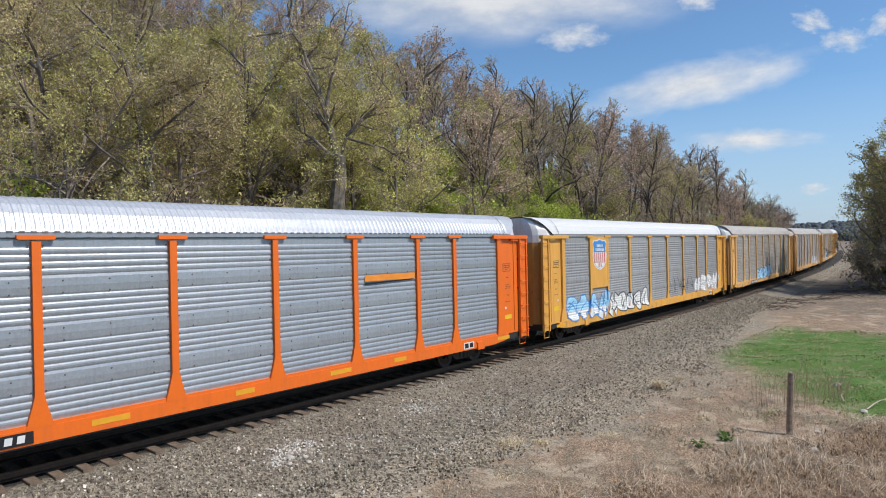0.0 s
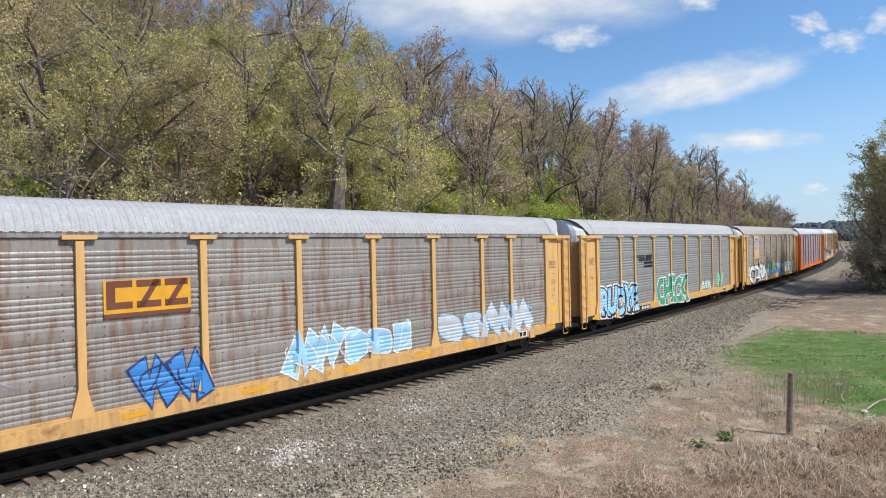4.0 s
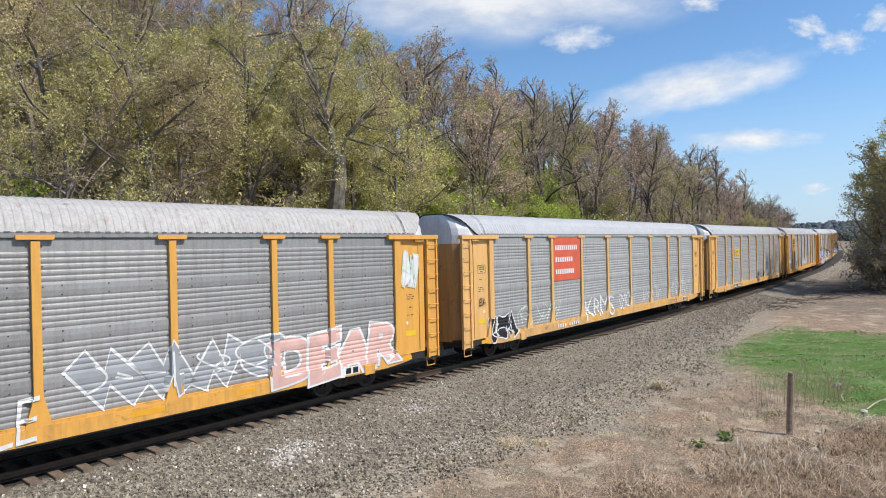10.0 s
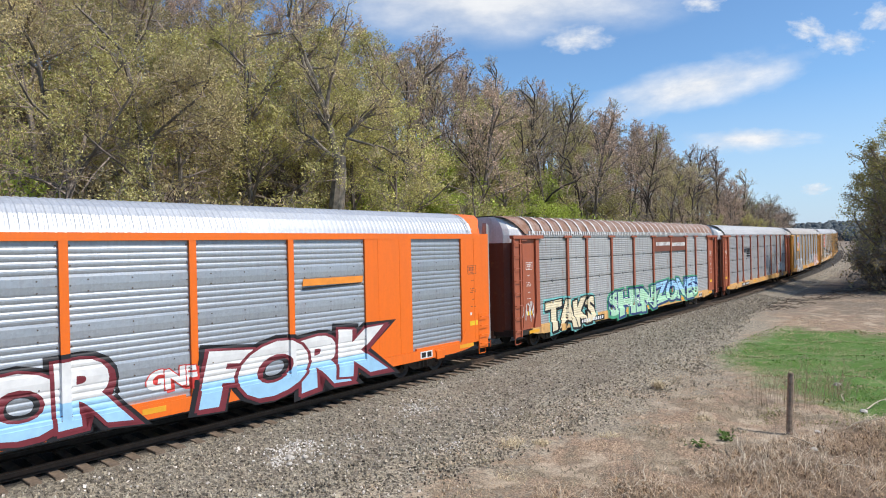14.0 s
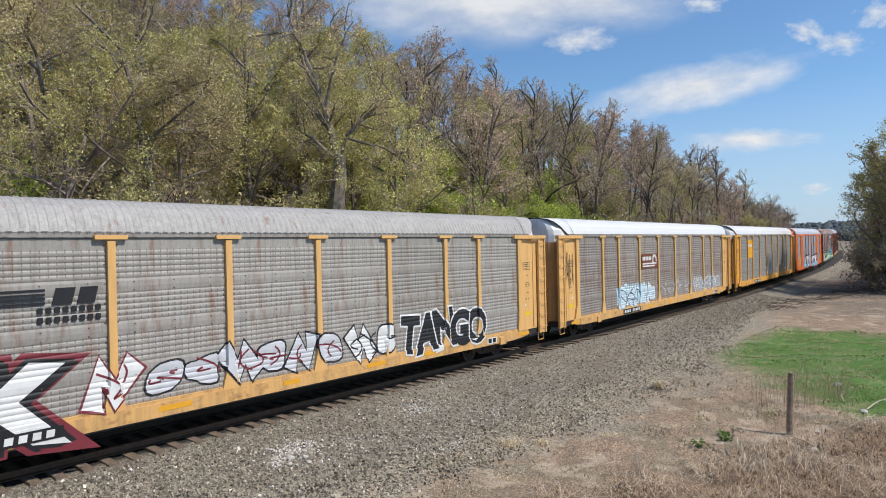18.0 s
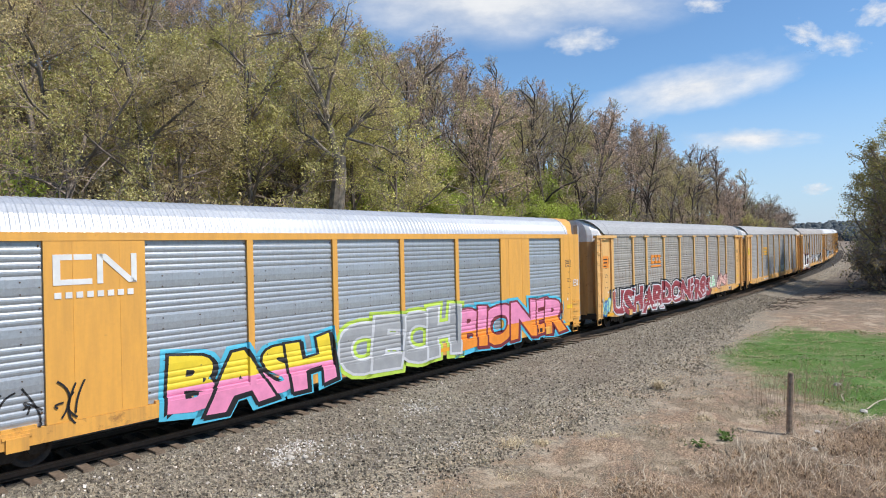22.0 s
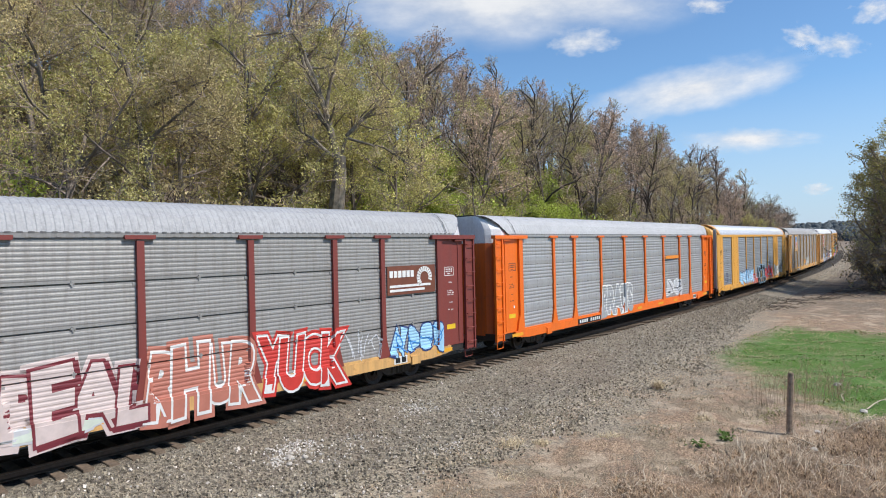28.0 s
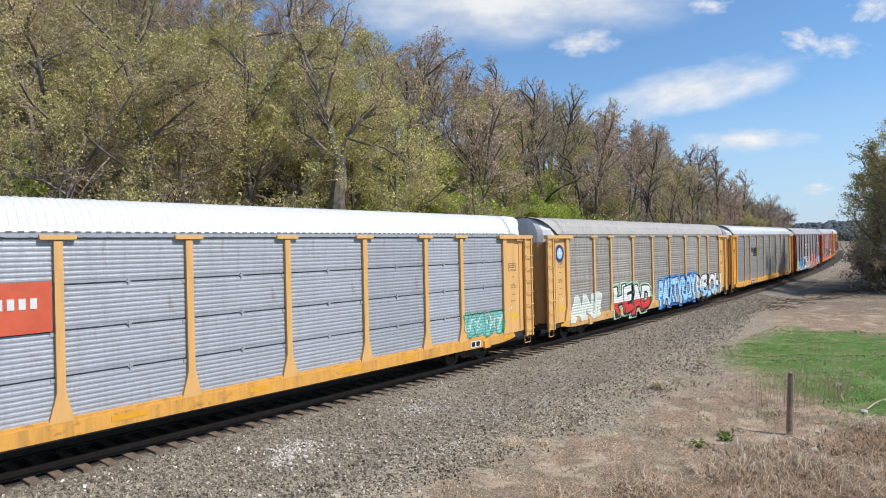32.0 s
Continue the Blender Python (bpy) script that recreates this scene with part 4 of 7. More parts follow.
def bent_mark(k, x0, x1, z0, z1, key, y, panel=False):
    """A continuous bent ribbon mark with a line of small bars under it."""
    if panel:
        bm = bmesh.new()
        box(bm, -9.0, -7.07, -1.553, -1.45, 3.0, 4.86)
        part("emblem_panel", bm, FRAMES[SPECS[k][0]], TRAIN[k])
    t, m = 0.12, (x0 + x1) / 2
    sh = [(rect(x0, m - 0.1, z1 - t, z1), key), (rect(x0, m - 0.1, z0, z0 + t), key), (rect(x0 - 0.02, x0 + t, z0, z1), key), (rect(m, m + t, z0, z1), key),
          ([(m, z1), (m + t * 1.5, z1), (x1, z0), (x1 - t * 1.5, z0)], key), (rect(x1 - t, x1, z0, z1), key)]
    for i in range(8):
        a = x0 + (x1 - x0) * i / 8
        sh.append((rect(a, a + 0.13, z0 - 0.28, z0 - 0.15), key))
    flat(k, "ribbon_emblem", sh, y, "bent ribbon emblem")


def swoosh(k, x0=4.65, x1=6.9):
    flat(k, "swoosh_emblem", [(rect(x0, x1, 3.46, 3.66, 0.04), "orange"), ([(x0, 3.36), (x1 - 0.2, 3.42), (x1, 3.46), (x0, 3.42)], "black")], 1.51, "orange bar with a black wedge")


def slab_letters(k, key, dark=None, x0=-6.35, x1=-4.75, z0=3.05, z1=3.78):
    sh = [(rect(x0, x1, z0, z1), dark)] if dark else []
    w = (x1 - x0) / 3.3
    for i in range(3):
        a = x0 + 0.1 * w + i * w * 1.08
        sh += [(rect(a, a + w * 0.92, z1 - 0.17, z1 - 0.02), key), (rect(a, a + w * 0.92, z0 + 0.2, z0 + 0.35), key)]
        sh += [(rect(a, a + w * 0.3, z0 + 0.2, z1 - 0.02), key)] if i == 0 else [([(a, z0 + 0.2), (a + w * 0.25, z0 + 0.2), (a + w * 0.92, z1 - 0.02), (a + w * 0.67, z1 - 0.02)], key)]
    sh.append((rect(x0, x1, z0, z0 + 0.1), key))
    flat(k, "slab_emblem", sh, 1.50, "%s slab-letter emblem" % key)


def wind_bars(k, x0=-6.7, x1=-4.45):
    m = x0 + (x1 - x0) * 0.5
    sh = [(rect(x0 + 0.1 * i, m, 3.74 - 0.09 * i, 3.79 - 0.09 * i), "black") for i in range(4)]
    sh += [(rect(m + 0.12, m + 0.5, 3.45, 3.8, 0.08), "black"), (rect(m + 0.6, m + 0.95, 3.45, 3.8, 0.08), "black")]
    for z in (3.28, 3.08):
        for i in range(8):
            a = m - 0.15 + 0.16 * i
            sh.append((rect(a, a + 0.1, z, z + 0.12), "black"))
    flat(k, "bars_emblem", sh, 1.50, "black striped bars emblem")


def bar_sign(k, x0, x1, z0, z1, key, lines):
    """A painted board over part of a bay, its words as pale bars."""
    sh = [(rect(x0, x1, z0, z1), key)]
    for z, a, b in lines:
        n = max(3, int((b - a) / 0.19))
        for i in range(n):
            p = a + (b - a) * i / n
            sh.append((rect(p, p + (b - a) / n * 0.62, z, z + 0.22), "white"))
    flat(k, "name_board", sh, 1.515, "%s board with white bars" % ("red" if key == "signred" else "brown"))


def ring_sign(k, x0, x1, z0, z1):
    sh = [(rect(x0, x1, z0, z1), "brown")]
    cx, cz, r0 = x1 - 0.55, (z0 + z1) / 2 + 0.05, (z1 - z0) * 0.4
    for i in range(14):
        a, b = radians(-20 + i * 18), radians(-20 + (i + 0.75) * 18)
        sh.append(([(cx + r * math.cos(w), cz + r * math.sin(w)) for r, w in ((r0 * 0.55, a), (r0, a), (r0, b), (r0 * 0.55, b))], "white"))
    sh += [(rect(x0 + 0.1, cx, z0 + 0.1, z0 + 0.18), "white"), (rect(x0 + 0.1, cx + 0.3, z0 + 0.24, z0 + 0.32), "white")]
    for i in range(6):
        a = x0 + 0.1 + (cx - r0 - x0 - 0.2) * i / 6
        sh.append((rect(a, a + 0.15, z1 - 0.38, z1 - 0.16), "white"))
    flat(k, "ring_board", sh, 1.515, "brown board with a white ring")


def sill_mark(k, x0):
    """A faded red three-part mark on the sill."""
    sh = []
    for i in range(2):
        a = x0 + 0.36 * i
        sh += [(rect(a, a + 0.3, 0.86, 0.92, 0.03), "fadedred"), (rect(a + 0.09, a + 0.17, 0.70, 0.86, 0.03), "fadedred")]
    a = x0 + 0.72
    sh += [([(a, 0.70), (a + 0.1, 0.70), (a + 0.36, 0.92), (a + 0.26, 0.92)], "fadedred"), ([(a + 0.04, 0.92), (a + 0.14, 0.92), (a + 0.32, 0.70), (a + 0.22, 0.70)], "fadedred")]
    flat(k, "sill_mark", sh, 1.556, "faded red painted mark")


for _k in (5, 7, 19, 23):
    sill_mark(_k, 7.35)
for _k in (17, 20):
    spray(_k, "BI", 12.72, 13.12, 2.55, 2.85, "white", wave=0.0)
number_plate(0, -6.8, -4.4); swoosh(0)
shield(-1, 2.3)
spray(-1, "~4", -11.4, -7.1, 0.75, 2.1, "sky", "blue", low="white"); spray(-1, "~5", -6.9, -1.7, 0.75, 1.9, "white", "black"); spray(-1, "/6", 1.4, 6.4, 1.2, 2.3, "black"); spray(-1, "~4", 6.5, 11.6, 0.95, 2.2, "white", "grey")
shield(1, 2.8); number_plate(1, -7.9, -5.2)
spray(1, "85", -11.4, -10.7, 1.45, 2.05, "white", "black"); spray(1, "COFIA", -10.6, -3.9, 0.85, 2.1, "white", "black", wave=0.4); spray(1, "~5", -3.2, 1.1, 0.95, 2.35, "lime", "blue", low="sky")
spray(1, "~3", 1.0, 3.8, 0.9, 1.75, "blue", "sky"); spray(1, "W", 1.3, 3.5, 1.0, 2.0, "white", "blue"); spray(1, "~6", 4.0, 11.2, 0.85, 2.15, "white", "black", back="lime", accent="black"); spray(1, "/4", -12.7, -12.1, 1.8, 2.4, "white")
wind_bars(2); number_plate(2, -7.8, -5.1)
spray(2, "RUDYE", -11.4, -6.9, 0.85, 2.05, "sky", "black", back="white"); spray(2, "CHECK", -3.7, 1.4, 0.8, 2.2, "green", "white"); spray(2, "~3", 4.6, 6.7, 1.05, 1.7, "pale", "teal"); spray(2, "~2", 8.1, 9.7, 1.05, 2.2, "mint", "green")
slab_letters(3, "brown", "amber", -6.6, -4.6, 3.05, 3.9)
spray(3, "/6", -11.5, -8.2, 1.4, 2.4, "grey"); spray(3, "~2", -6.0, -4.2, 0.85, 2.1, "blue", "navy"); spray(3, "~5", -1.9, 3.2, 0.9, 2.25, "sky", "white"); spray(3, "~4", 4.4, 10.5, 0.9, 2.2, "silver", "sky")
shield(4); number_plate(4, -7.1, -4.9)
spray(4, "BUILDING", -6.6, -4.7, 4.03, 4.33, "black", wave=0.0); spray(4, "AMERICA", -4.2, -2.4, 4.03, 4.33, "black", wave=0.0)
spray(4, "TEKOS", -13.0, -8.7, 0.75, 2.1, "white", "black", low="orange", back="white"); spray(4, "KODE", -8.2, -3.1, 0.7, 2.05, "lilac", "white", back="lilac"); spray(4, "MEXICO", -2.8, -0.8, 1.5, 2.0, "white", wave=0.2)
spray(4, "SICO", -0.4, 5.7, 0.75, 2.05, "mint", "black", low="pale", back="orange"); spray(4, "~5", 6.6, 11.3, 0.75, 2.2, "white", "lilac", low="orange")
bent_mark(5, -8.65, -7.35, 3.85, 4.4, "black", 1.553, True); number_plate(5, -6.8, -5.0)
spray(5, "~2", -11.6, -9.9, 1.75, 2.15, "pale", "white"); spray(5, "~2", -8.7, -7.9, 1.2, 1.95, "grey", "white"); spray(5, "/7", -6.4, -1.8, 1.2, 2.1, "black"); spray(5, "~4", -1.2, 4.0, 1.2, 2.1, "silver", "pale")
slab_letters(6, "gold"); number_plate(6, -7.0, -4.6); spray(6, "/5", 1.4, 4.2, 0.7, 1.9, "black"); spray(6, "~2", 1.3, 2.2, 0.7, 1.6, "black", "grey")
bar_sign(7, -6.95, -4.4, 2.85, 4.83, "signred", ((4.25, -6.75, -4.65), (3.7, -6.75, -5.1), (3.15, -6.75, -5.0))); number_plate(7, -6.9, -4.6, None)
spray(7, "~3", -12.0, -10.1, 0.66, 1.8, "black", "white"); spray(7, "KRMS", -3.9, -0.8, 0.9, 1.8, "white", wave=0.8); spray(7, "SMO", -0.1, 1.4, 1.0, 1.85, "white", wave=0.8); spray(7, "/5", 3.1, 5.9, 1.05, 1.95, "white"); spray(7, "/7", 7.1, 10.8, 1.05, 2.3, "white"); spray(7, "BA", -12.5, -12.1, 2.2, 2.5, "black")
spray(7, "/5", -9.9, -6.3, 1.1, 2.0, "pale")
shield(8, 3.0); number_plate(8, -6.6, -4.4)
spray(8, "NAVA", -11.3, -9.9, 1.2, 1.9, "white", wave=0.4); spray(8, "JAKUE", -9.2, -4.6, 0.75, 1.85, "silver", "white", accent="black"); spray(8, "RISOLE", -1.1, 1.4, 0.7, 1.6, "white", wave=0.6); spray(8, "~4", 2.1, 7.4, 1.1, 2.3, "grey", "white"); spray(8, "DEAR", 7.0, 11.6, 0.85, 1.95, "rose", "white")
spray(8, "~2", 12.0, 12.7, 3.0, 4.5, "white", "pale")
wind_bars(9); number_plate(9, -7.8, -5.3); spray(9, "~5", 7.3, 11.4, 1.1, 2.1, "silver", "white")
bar_sign(10, 1.6, 7.2, 3.95, 4.84, "brown", ((4.3, 1.9, 4.2), (4.25, 4.5, 6.9))); number_plate(10, -8.0, -5.4)
spray(10, "TAKS", -10.9, -6.4, 0.75, 1.85, "cream", "black", back="teal"); spray(10, "SHEN", -4.5, 1.4, 0.75, 1.85, "mint", "navy", back="green", accent="white"); spray(10, "ZONES", 1.9, 9.0, 0.95, 2.0, "sky", "navy", back="green", low="mint"); spray(10, "/4", -13.0, -12.0, 1.2, 2.2, "white")
swoosh(11); number_plate(11, -5.7, -3.4)
spray(11, "ATOR", -5.7, -0.4, 0.85, 2.0, "white", "maroon", low="sky", back="black"); spray(11, "~3", -7.0, -5.7, 0.66, 1.7, "sky", "maroon"); spray(11, "GNF", 0.3, 1.4, 1.3, 1.7, "white", "red"); spray(11, "FORK", 1.8, 7.5, 0.7, 1.9, "white", "maroon", low="sky", back="black"); spray(11, "IDEA", -7.9, -7.1, 1.35, 1.75, "white"); spray(11, "~3", -11.4, -8.9, 0.8, 2.2, "orange", "white", accent="white")
bar_sign(12, -8.9, -7.15, 2.95, 4.5, "amber", ((3.9, -8.7, -7.4),)); number_plate(12, -6.8, -4.5)
spray(12, "/9", -2, 10, 1.1, 2.0, "white")
ring_sign(13, -3.95, -1.5, 3.0, 3.85); number_plate(13, -6.7, -4.4); spray(13, "~3", -7.2, -3.6, 0.98, 2.25, "ice", "grey", accent="black", back="ice"); spray(13, "~2", -3.6, -2.0, 1.0, 2.1, "ice", "white", accent="grey"); spray(13, "/6", -1.0, 4.9, 1.2, 2.1, "white"); spray(13, "~6", 5.0, 10.9, 1.1, 2.0, "grey", "white"); spray(13, "/4", -12.8, -12.1, 2.4, 4.2, "black")
wind_bars(14); number_plate(14, -8.0, -5.3)
spray(14, "2BUCK", -11.6, -5.5, 0.85, 2.15, "white", "black", back="maroon"); spray(14, "~1", -4.9, -3.8, 1.05, 2.15, "white", "maroon"); spray(14, "~6", -3.6, 2.3, 1.1, 2.1, "silver", "black", accent="maroon"); spray(14, "TANGO", 4.8, 9.3, 1.0, 2.1, "black", "white"); spray(14, "~2", 2.5, 4.6, 1.0, 2.1, "white", "black"); spray(14, "/4", -12.9, -12.1, 1.2, 2.3, "white")
slab_letters(15, "gold"); number_plate(15, -6.8, -4.7, None); flat(15, "notice_board", [(rect(-12.75, -12.1, 3.2, 3.8), "yellow")] + [(rect(-12.65, -12.2 - 0.06 * i, 3.62 - 0.17 * i, 3.68 - 0.17 * i), "black") for i in range(3)], 1.487, "yellow notice with dark bars")
spray(15, "~3", 2.0, 3.9, 1.2, 1.9, "pale", "grey")
slab_letters(16, "orange"); flat(16, "notice_board", [(rect(-12.85, -12.1, 3.25, 3.85), "orange")] + [(rect(-12.7, -12.25 - 0.06 * i, 3.66 - 0.17 * i, 3.72 - 0.17 * i), "black") for i in range(3)], 1.487, "orange notice with dark bars")
spray(16, "USHARDONFR8S", -11.7, 4.8, 0.72, 1.9, "wine", "silver", back="black", wave=0.6); spray(16, "~2", 4.5, 6.1, 1.1, 2.0, "mint", "white"); spray(16, "~2", 6.6, 9.2, 0.95, 2.0, "rose", "maroon"); spray(16, "~3", -13.0, -11.9, 0.8, 1.7, "mint", "blue"); number_plate(16, -7.8, -5.1, None)
bent_mark(17, -8.88, -7.2, 3.85, 4.5, "white", 1.541)
spray(17, "/7", -11.3, -8.2, 0.85, 1.9, "black"); spray(17, "BASH", -6.4, -1.7, 0.7, 1.85, "yellow", "black", low="pink", back="cyan"); spray(17, "CECH", -1.3, 4.2, 0.75, 2.15, "grey", "silver", back="lime"); spray(17, "BIONER", 4.4, 11.7, 0.75, 2.0, "pink", "maroon", low="orange", back="cyan")
bar_sign(18, -6.95, -4.4, 3.0, 4.83, "fadedred", ((4.4, -6.75, -4.65), (3.95, -6.75, -5.1), (3.35, -6.75, -5.0)))
spray(18, "NOSH", -6.0, -2.9, 0.72, 1.75, "white", "blue"); spray(18, "~5", -1.5, 2.8, 0.85, 1.9, "grey", "sky", accent="navy"); spray(18, "~5", 3.2, 7.1, 0.85, 1.9, "rose", "navy"); spray(18, "AMUX", 7.6, 11.8, 0.85, 2.05, "white", "sky"); spray(18, "~6", -5.0, 7.0, 0.66, 0.95, "grey", "navy")
shield(19, 3.0); number_plate(19, -8.0, -5.3); spray(19, "/4", -3.7, -1.9, 1.55, 1.95, "orange"); spray(19, "~2", -0.7, 0.4, 1.3, 1.75, "orange", "amber"); spray(19, "~2", 1.0, 3.0, 0.95, 2.1, "white", "pale"); spray(19, "/4", -12.8, -12.0, 1.2, 4.2, "sky")
slab_letters(20, "black", None, -8.7, -7.3, 3.5, 4.2)
spray(20, "SOTO!", -0.2, 3.0, 0.68, 2.0, "black", "sky"); spray(20, "~4", 3.05, 6.6, 0.68, 2.1, "red", "sky", accent="sky"); spray(20, "LOCOS", -1.9, -0.3, 0.68, 1.05, "red", "white"); spray(20, "TGK", -1.8, -0.6, 1.08, 1.45, "red", "white"); spray(20, "~4", 7.0, 9.2, 0.72, 2.05, "white", "grey", accent="black"); spray(20, "/5", 9.9, 11.6, 1.3, 2.0, "navy"); spray(20, "~5", -6.5, -1.6, 0.68, 2.0, "sky", "navy", accent="white"); spray(20, "/4", -11.2, -9.5, 1.0, 2.0, "navy")
swoosh(21); number_plate(21, -6.9, -4.5); spray(21, "BRATS", -4.2, -0.5, 0.9, 2.2, "grey", "white"); spray(21, "~2", 4.6, 7.5, 0.95, 2.25, "silver", "white", accent="black")
ring_sign(22, -3.95, -1.5, 2.95, 3.9); ring_sign(22, 9.2, 11.5, 2.95, 3.9)
spray(22, "~5", -11.7, -8.9, 0.8, 1.85, "mint", "cream", accent="teal", low="cream"); spray(22, "SIRE", -8.7, -5.2, 0.8, 1.9, "blue", "sky"); spray(22, "O", -5.2, -3.9, 0.8, 2.1, "white", "black"); spray(22, "PHS", -3.7, -1.5, 0.95, 2.1, "white", "black"); spray(22, "PEAL", -1.3, 1.5, 0.75, 1.95, "blush", "maroon", back="blush")
spray(22, "RHUR", 1.6, 4.3, 0.72, 2.0, "fadedred", "white", back="fadedred"); spray(22, "YUCK", 4.5, 7.2, 0.72, 1.95, "red", "white", back="red"); spray(22, "/4", 7.4, 9.0, 1.0, 2.0, "silver"); spray(22, "~4", 9.4, 12.0, 0.8, 1.95, "sky", "navy", accent="blue"); spray(22, "YUCS", -12.9, -12.2, 1.3, 1.8, "white"); spray(22, "/3", -12.9, -12.1, 2.4, 4.0, "rose")
spray(22, "~12", -11.5, 0.5, 0.65, 0.96, "pale", "silver"); number_plate(22, -4.9, -2.4, None)
wind_bars(23); number_plate(23, -7.0, -4.9)
flat(24, "round_emblem", [([(-12.4 + 0.4 * math.cos(i * 0.2618), 4.1 + 0.4 * math.sin(i * 0.2618)) for i in range(24)], "navy"), ([(-12.4 + 0.25 * math.cos(i * 0.2618), 4.1 + 0.25 * math.sin(i * 0.2618)) for i in range(24)], "sky"), (rect(-12.44, -12.36, 3.86, 4.34), "white"), (rect(-12.64, -12.16, 4.06, 4.14), "white")], 1.487, "round dark blue emblem with a pale cross")
spray(24, "ANS", -11.4, -8.4, 0.95, 1.95, "pale", "white"); spray(24, "HEAD", -6.6, -1.8, 0.8, 2.0, "white", "black", low="red", back="mint"); spray(24, "PARTYBOY", -0.4, 6.2, 0.8, 2.1, "sky", "navy", back="blue"); spray(24, "MELOH", 6.6, 11.8, 0.75, 2.0, "white", "black", low="sky")
bar_sign(25, -6.95, -4.4, 2.9, 3.95, "signred", ((3.4, -6.8, -4.6),)); spray(25, "~5", 9.15, 11.6, 1.05, 2.0, "teal", "green", accent="pale"); spray(25, "/3", -6.8, -5.5, 1.4, 1.9, "white")
for k, x in ((-7, 2), (-6, -3), (-5, 1), (-4, -6), (-3, 3), (-2, -4)):
    spray(k, "~5", x, x + 5.5, 0.85, 2.0, "silver" if k % 2 else "sky", "white" if k % 2 else "navy")
    number_plate(k, -6.8, -4.5)

# ---- ground, ballast, track ----


def grid_axis(lo, hi, fine_lo, fine_hi, step, grow):
    v = list(np.arange(fine_lo, fine_hi + 1e-6, step))
    d = step
    while v[-1] < hi:
        d *= grow
        v.append(v[-1] + d)
    d = step
    while v[0] > lo:
        d *= grow
        v.insert(0, v[0] - d)
    return np.array(v)


def ground_material():
    m, nt, b = shader("ground_cover", 0.95)
    pos = nt.nodes.new("ShaderNodeNewGeometry").outputs["Position"]
    sep = nt.nodes.new("ShaderNodeSeparateXYZ")
    nt.links.new(pos, sep.inputs[0])
    big = ramp(nt, noise_at(nt, 0.3, 5), 0.3, 0.7, -1, 1)
    mid_n = noise_at(nt, 1.4, 7)
    mid = ramp(nt, mid_n, 0.3, 0.7, -1, 1)
    fine = noise_at(nt, 20, 10, rough=0.75)
    spot = noise_at(nt, 5.5, 8, rough=0.7)
    straw = rgb_mix(nt, ramp(nt, fine, 0.41, 0.6), (0.145, 0.097, 0.06), (0.56, 0.40, 0.262))
    earth = rgb_mix(nt, ramp(nt, fine, 0.41, 0.6), (0.115, 0.075, 0.048), (0.43, 0.295, 0.195))
    c = rgb_mix(nt, ramp(nt, mid_n, 0.42, 0.6), straw, earth)
    c = rgb_mix(nt, ramp(nt, spot, 0.5, 0.66, 0, 0.7), c, (0.11, 0.082, 0.058))
    c = rgb_mix(nt, ramp(nt, noise_at(nt, 0.75, 6, rough=0.65), 0.48, 0.58, 0, 0.8), c, rgb_mix(nt, ramp(nt, fine, 0.4, 0.6), (0.10, 0.08, 0.055), (0.32, 0.255, 0.165)))
    c = rgb_mix(nt, ramp(nt, noise_at(nt, 1.0, 5), 0.52, 0.62, 0, 0.75), c, rgb_mix(nt, ramp(nt, fine, 0.4, 0.6), (0.33, 0.25, 0.17), (0.62, 0.50, 0.36)))
    # gravel beside the line, thinning out unevenly
    stones = node(nt, "TexVoronoi", Scale=21.0)
    nt.links.new(pos, stones.inputs["Vector"])
    gray = rgb_mix(nt, ramp(nt, stones.outputs["Color"], 0.15, 0.85), (0.08, 0.066, 0.05), (0.45, 0.385, 0.28))
    bend = math_node(nt, "MULTIPLY", math_node(nt, "POWER", math_node(nt, "MAXIMUM", sep.outputs[0], 0.0), 2.0), 0.00046)
    side = math_node(nt, "SUBTRACT", sep.outputs[1], bend)
    edge = math_node(nt, "ADD", side, math_node(nt, "MULTIPLY", big, 1.5))
    edge = math_node(nt, "ADD", edge, math_node(nt, "MULTIPLY", mid, 1.1))
    edge = math_node(nt, "ADD", edge, ramp(nt, sep.outputs[0], 8, 24, 1.3, 2.5))
    edge = math_node(nt, "SUBTRACT", edge, ramp(nt, sep.outputs[0], 26, 46, 0.0, 3.6))
    edge = math_node(nt, "ADD", edge, ramp(nt, spot, 0.3, 0.7, -1.0, 1.0))
    c = rgb_mix(nt, ramp(nt, edge, -6.9, -4.9), c, gray)
    # matted dead growth on the bank
    bank = math_node(nt, "ADD", math_node(nt, "ADD", sep.outputs[1], math_node(nt, "MULTIPLY", sep.outputs[0], 0.37)), math_node(nt, "MULTIPLY", mid, 0.35))
    dead = rgb_mix(nt, ramp(nt, fine, 0.36, 0.64), (0.05, 0.033, 0.021), (0.34, 0.235, 0.145))
    c = rgb_mix(nt, math_node(nt, "MULTIPLY", ramp(nt, bank, -5.3, -5.7), ramp(nt, sep.outputs[0], 24, 21)), c, dead)
    # unevenly darker, browner ground farther along the line
    far_dark = math_node(nt, "MULTIPLY", ramp(nt, sep.outputs[0], 44, 58), ramp(nt, big, -0.4, 0.4, 0.35, 0.9))
    c = rgb_mix(nt, far_dark, c, rgb_mix(nt, ramp(nt, fine, 0.4, 0.6), (0.06, 0.05, 0.038), (0.24, 0.19, 0.14)))
    # green field
    wob = math_node(nt, "ADD", math_node(nt, "MULTIPLY", big, 1.2), math_node(nt, "MULTIPLY", mid, 1.0))
    near = math_node(nt, "SUBTRACT", math_node(nt, "ADD", sep.outputs[0], wob), math_node(nt, "MULTIPLY", math_node(nt, "ADD", sep.outputs[1], 11.0), 1.1))
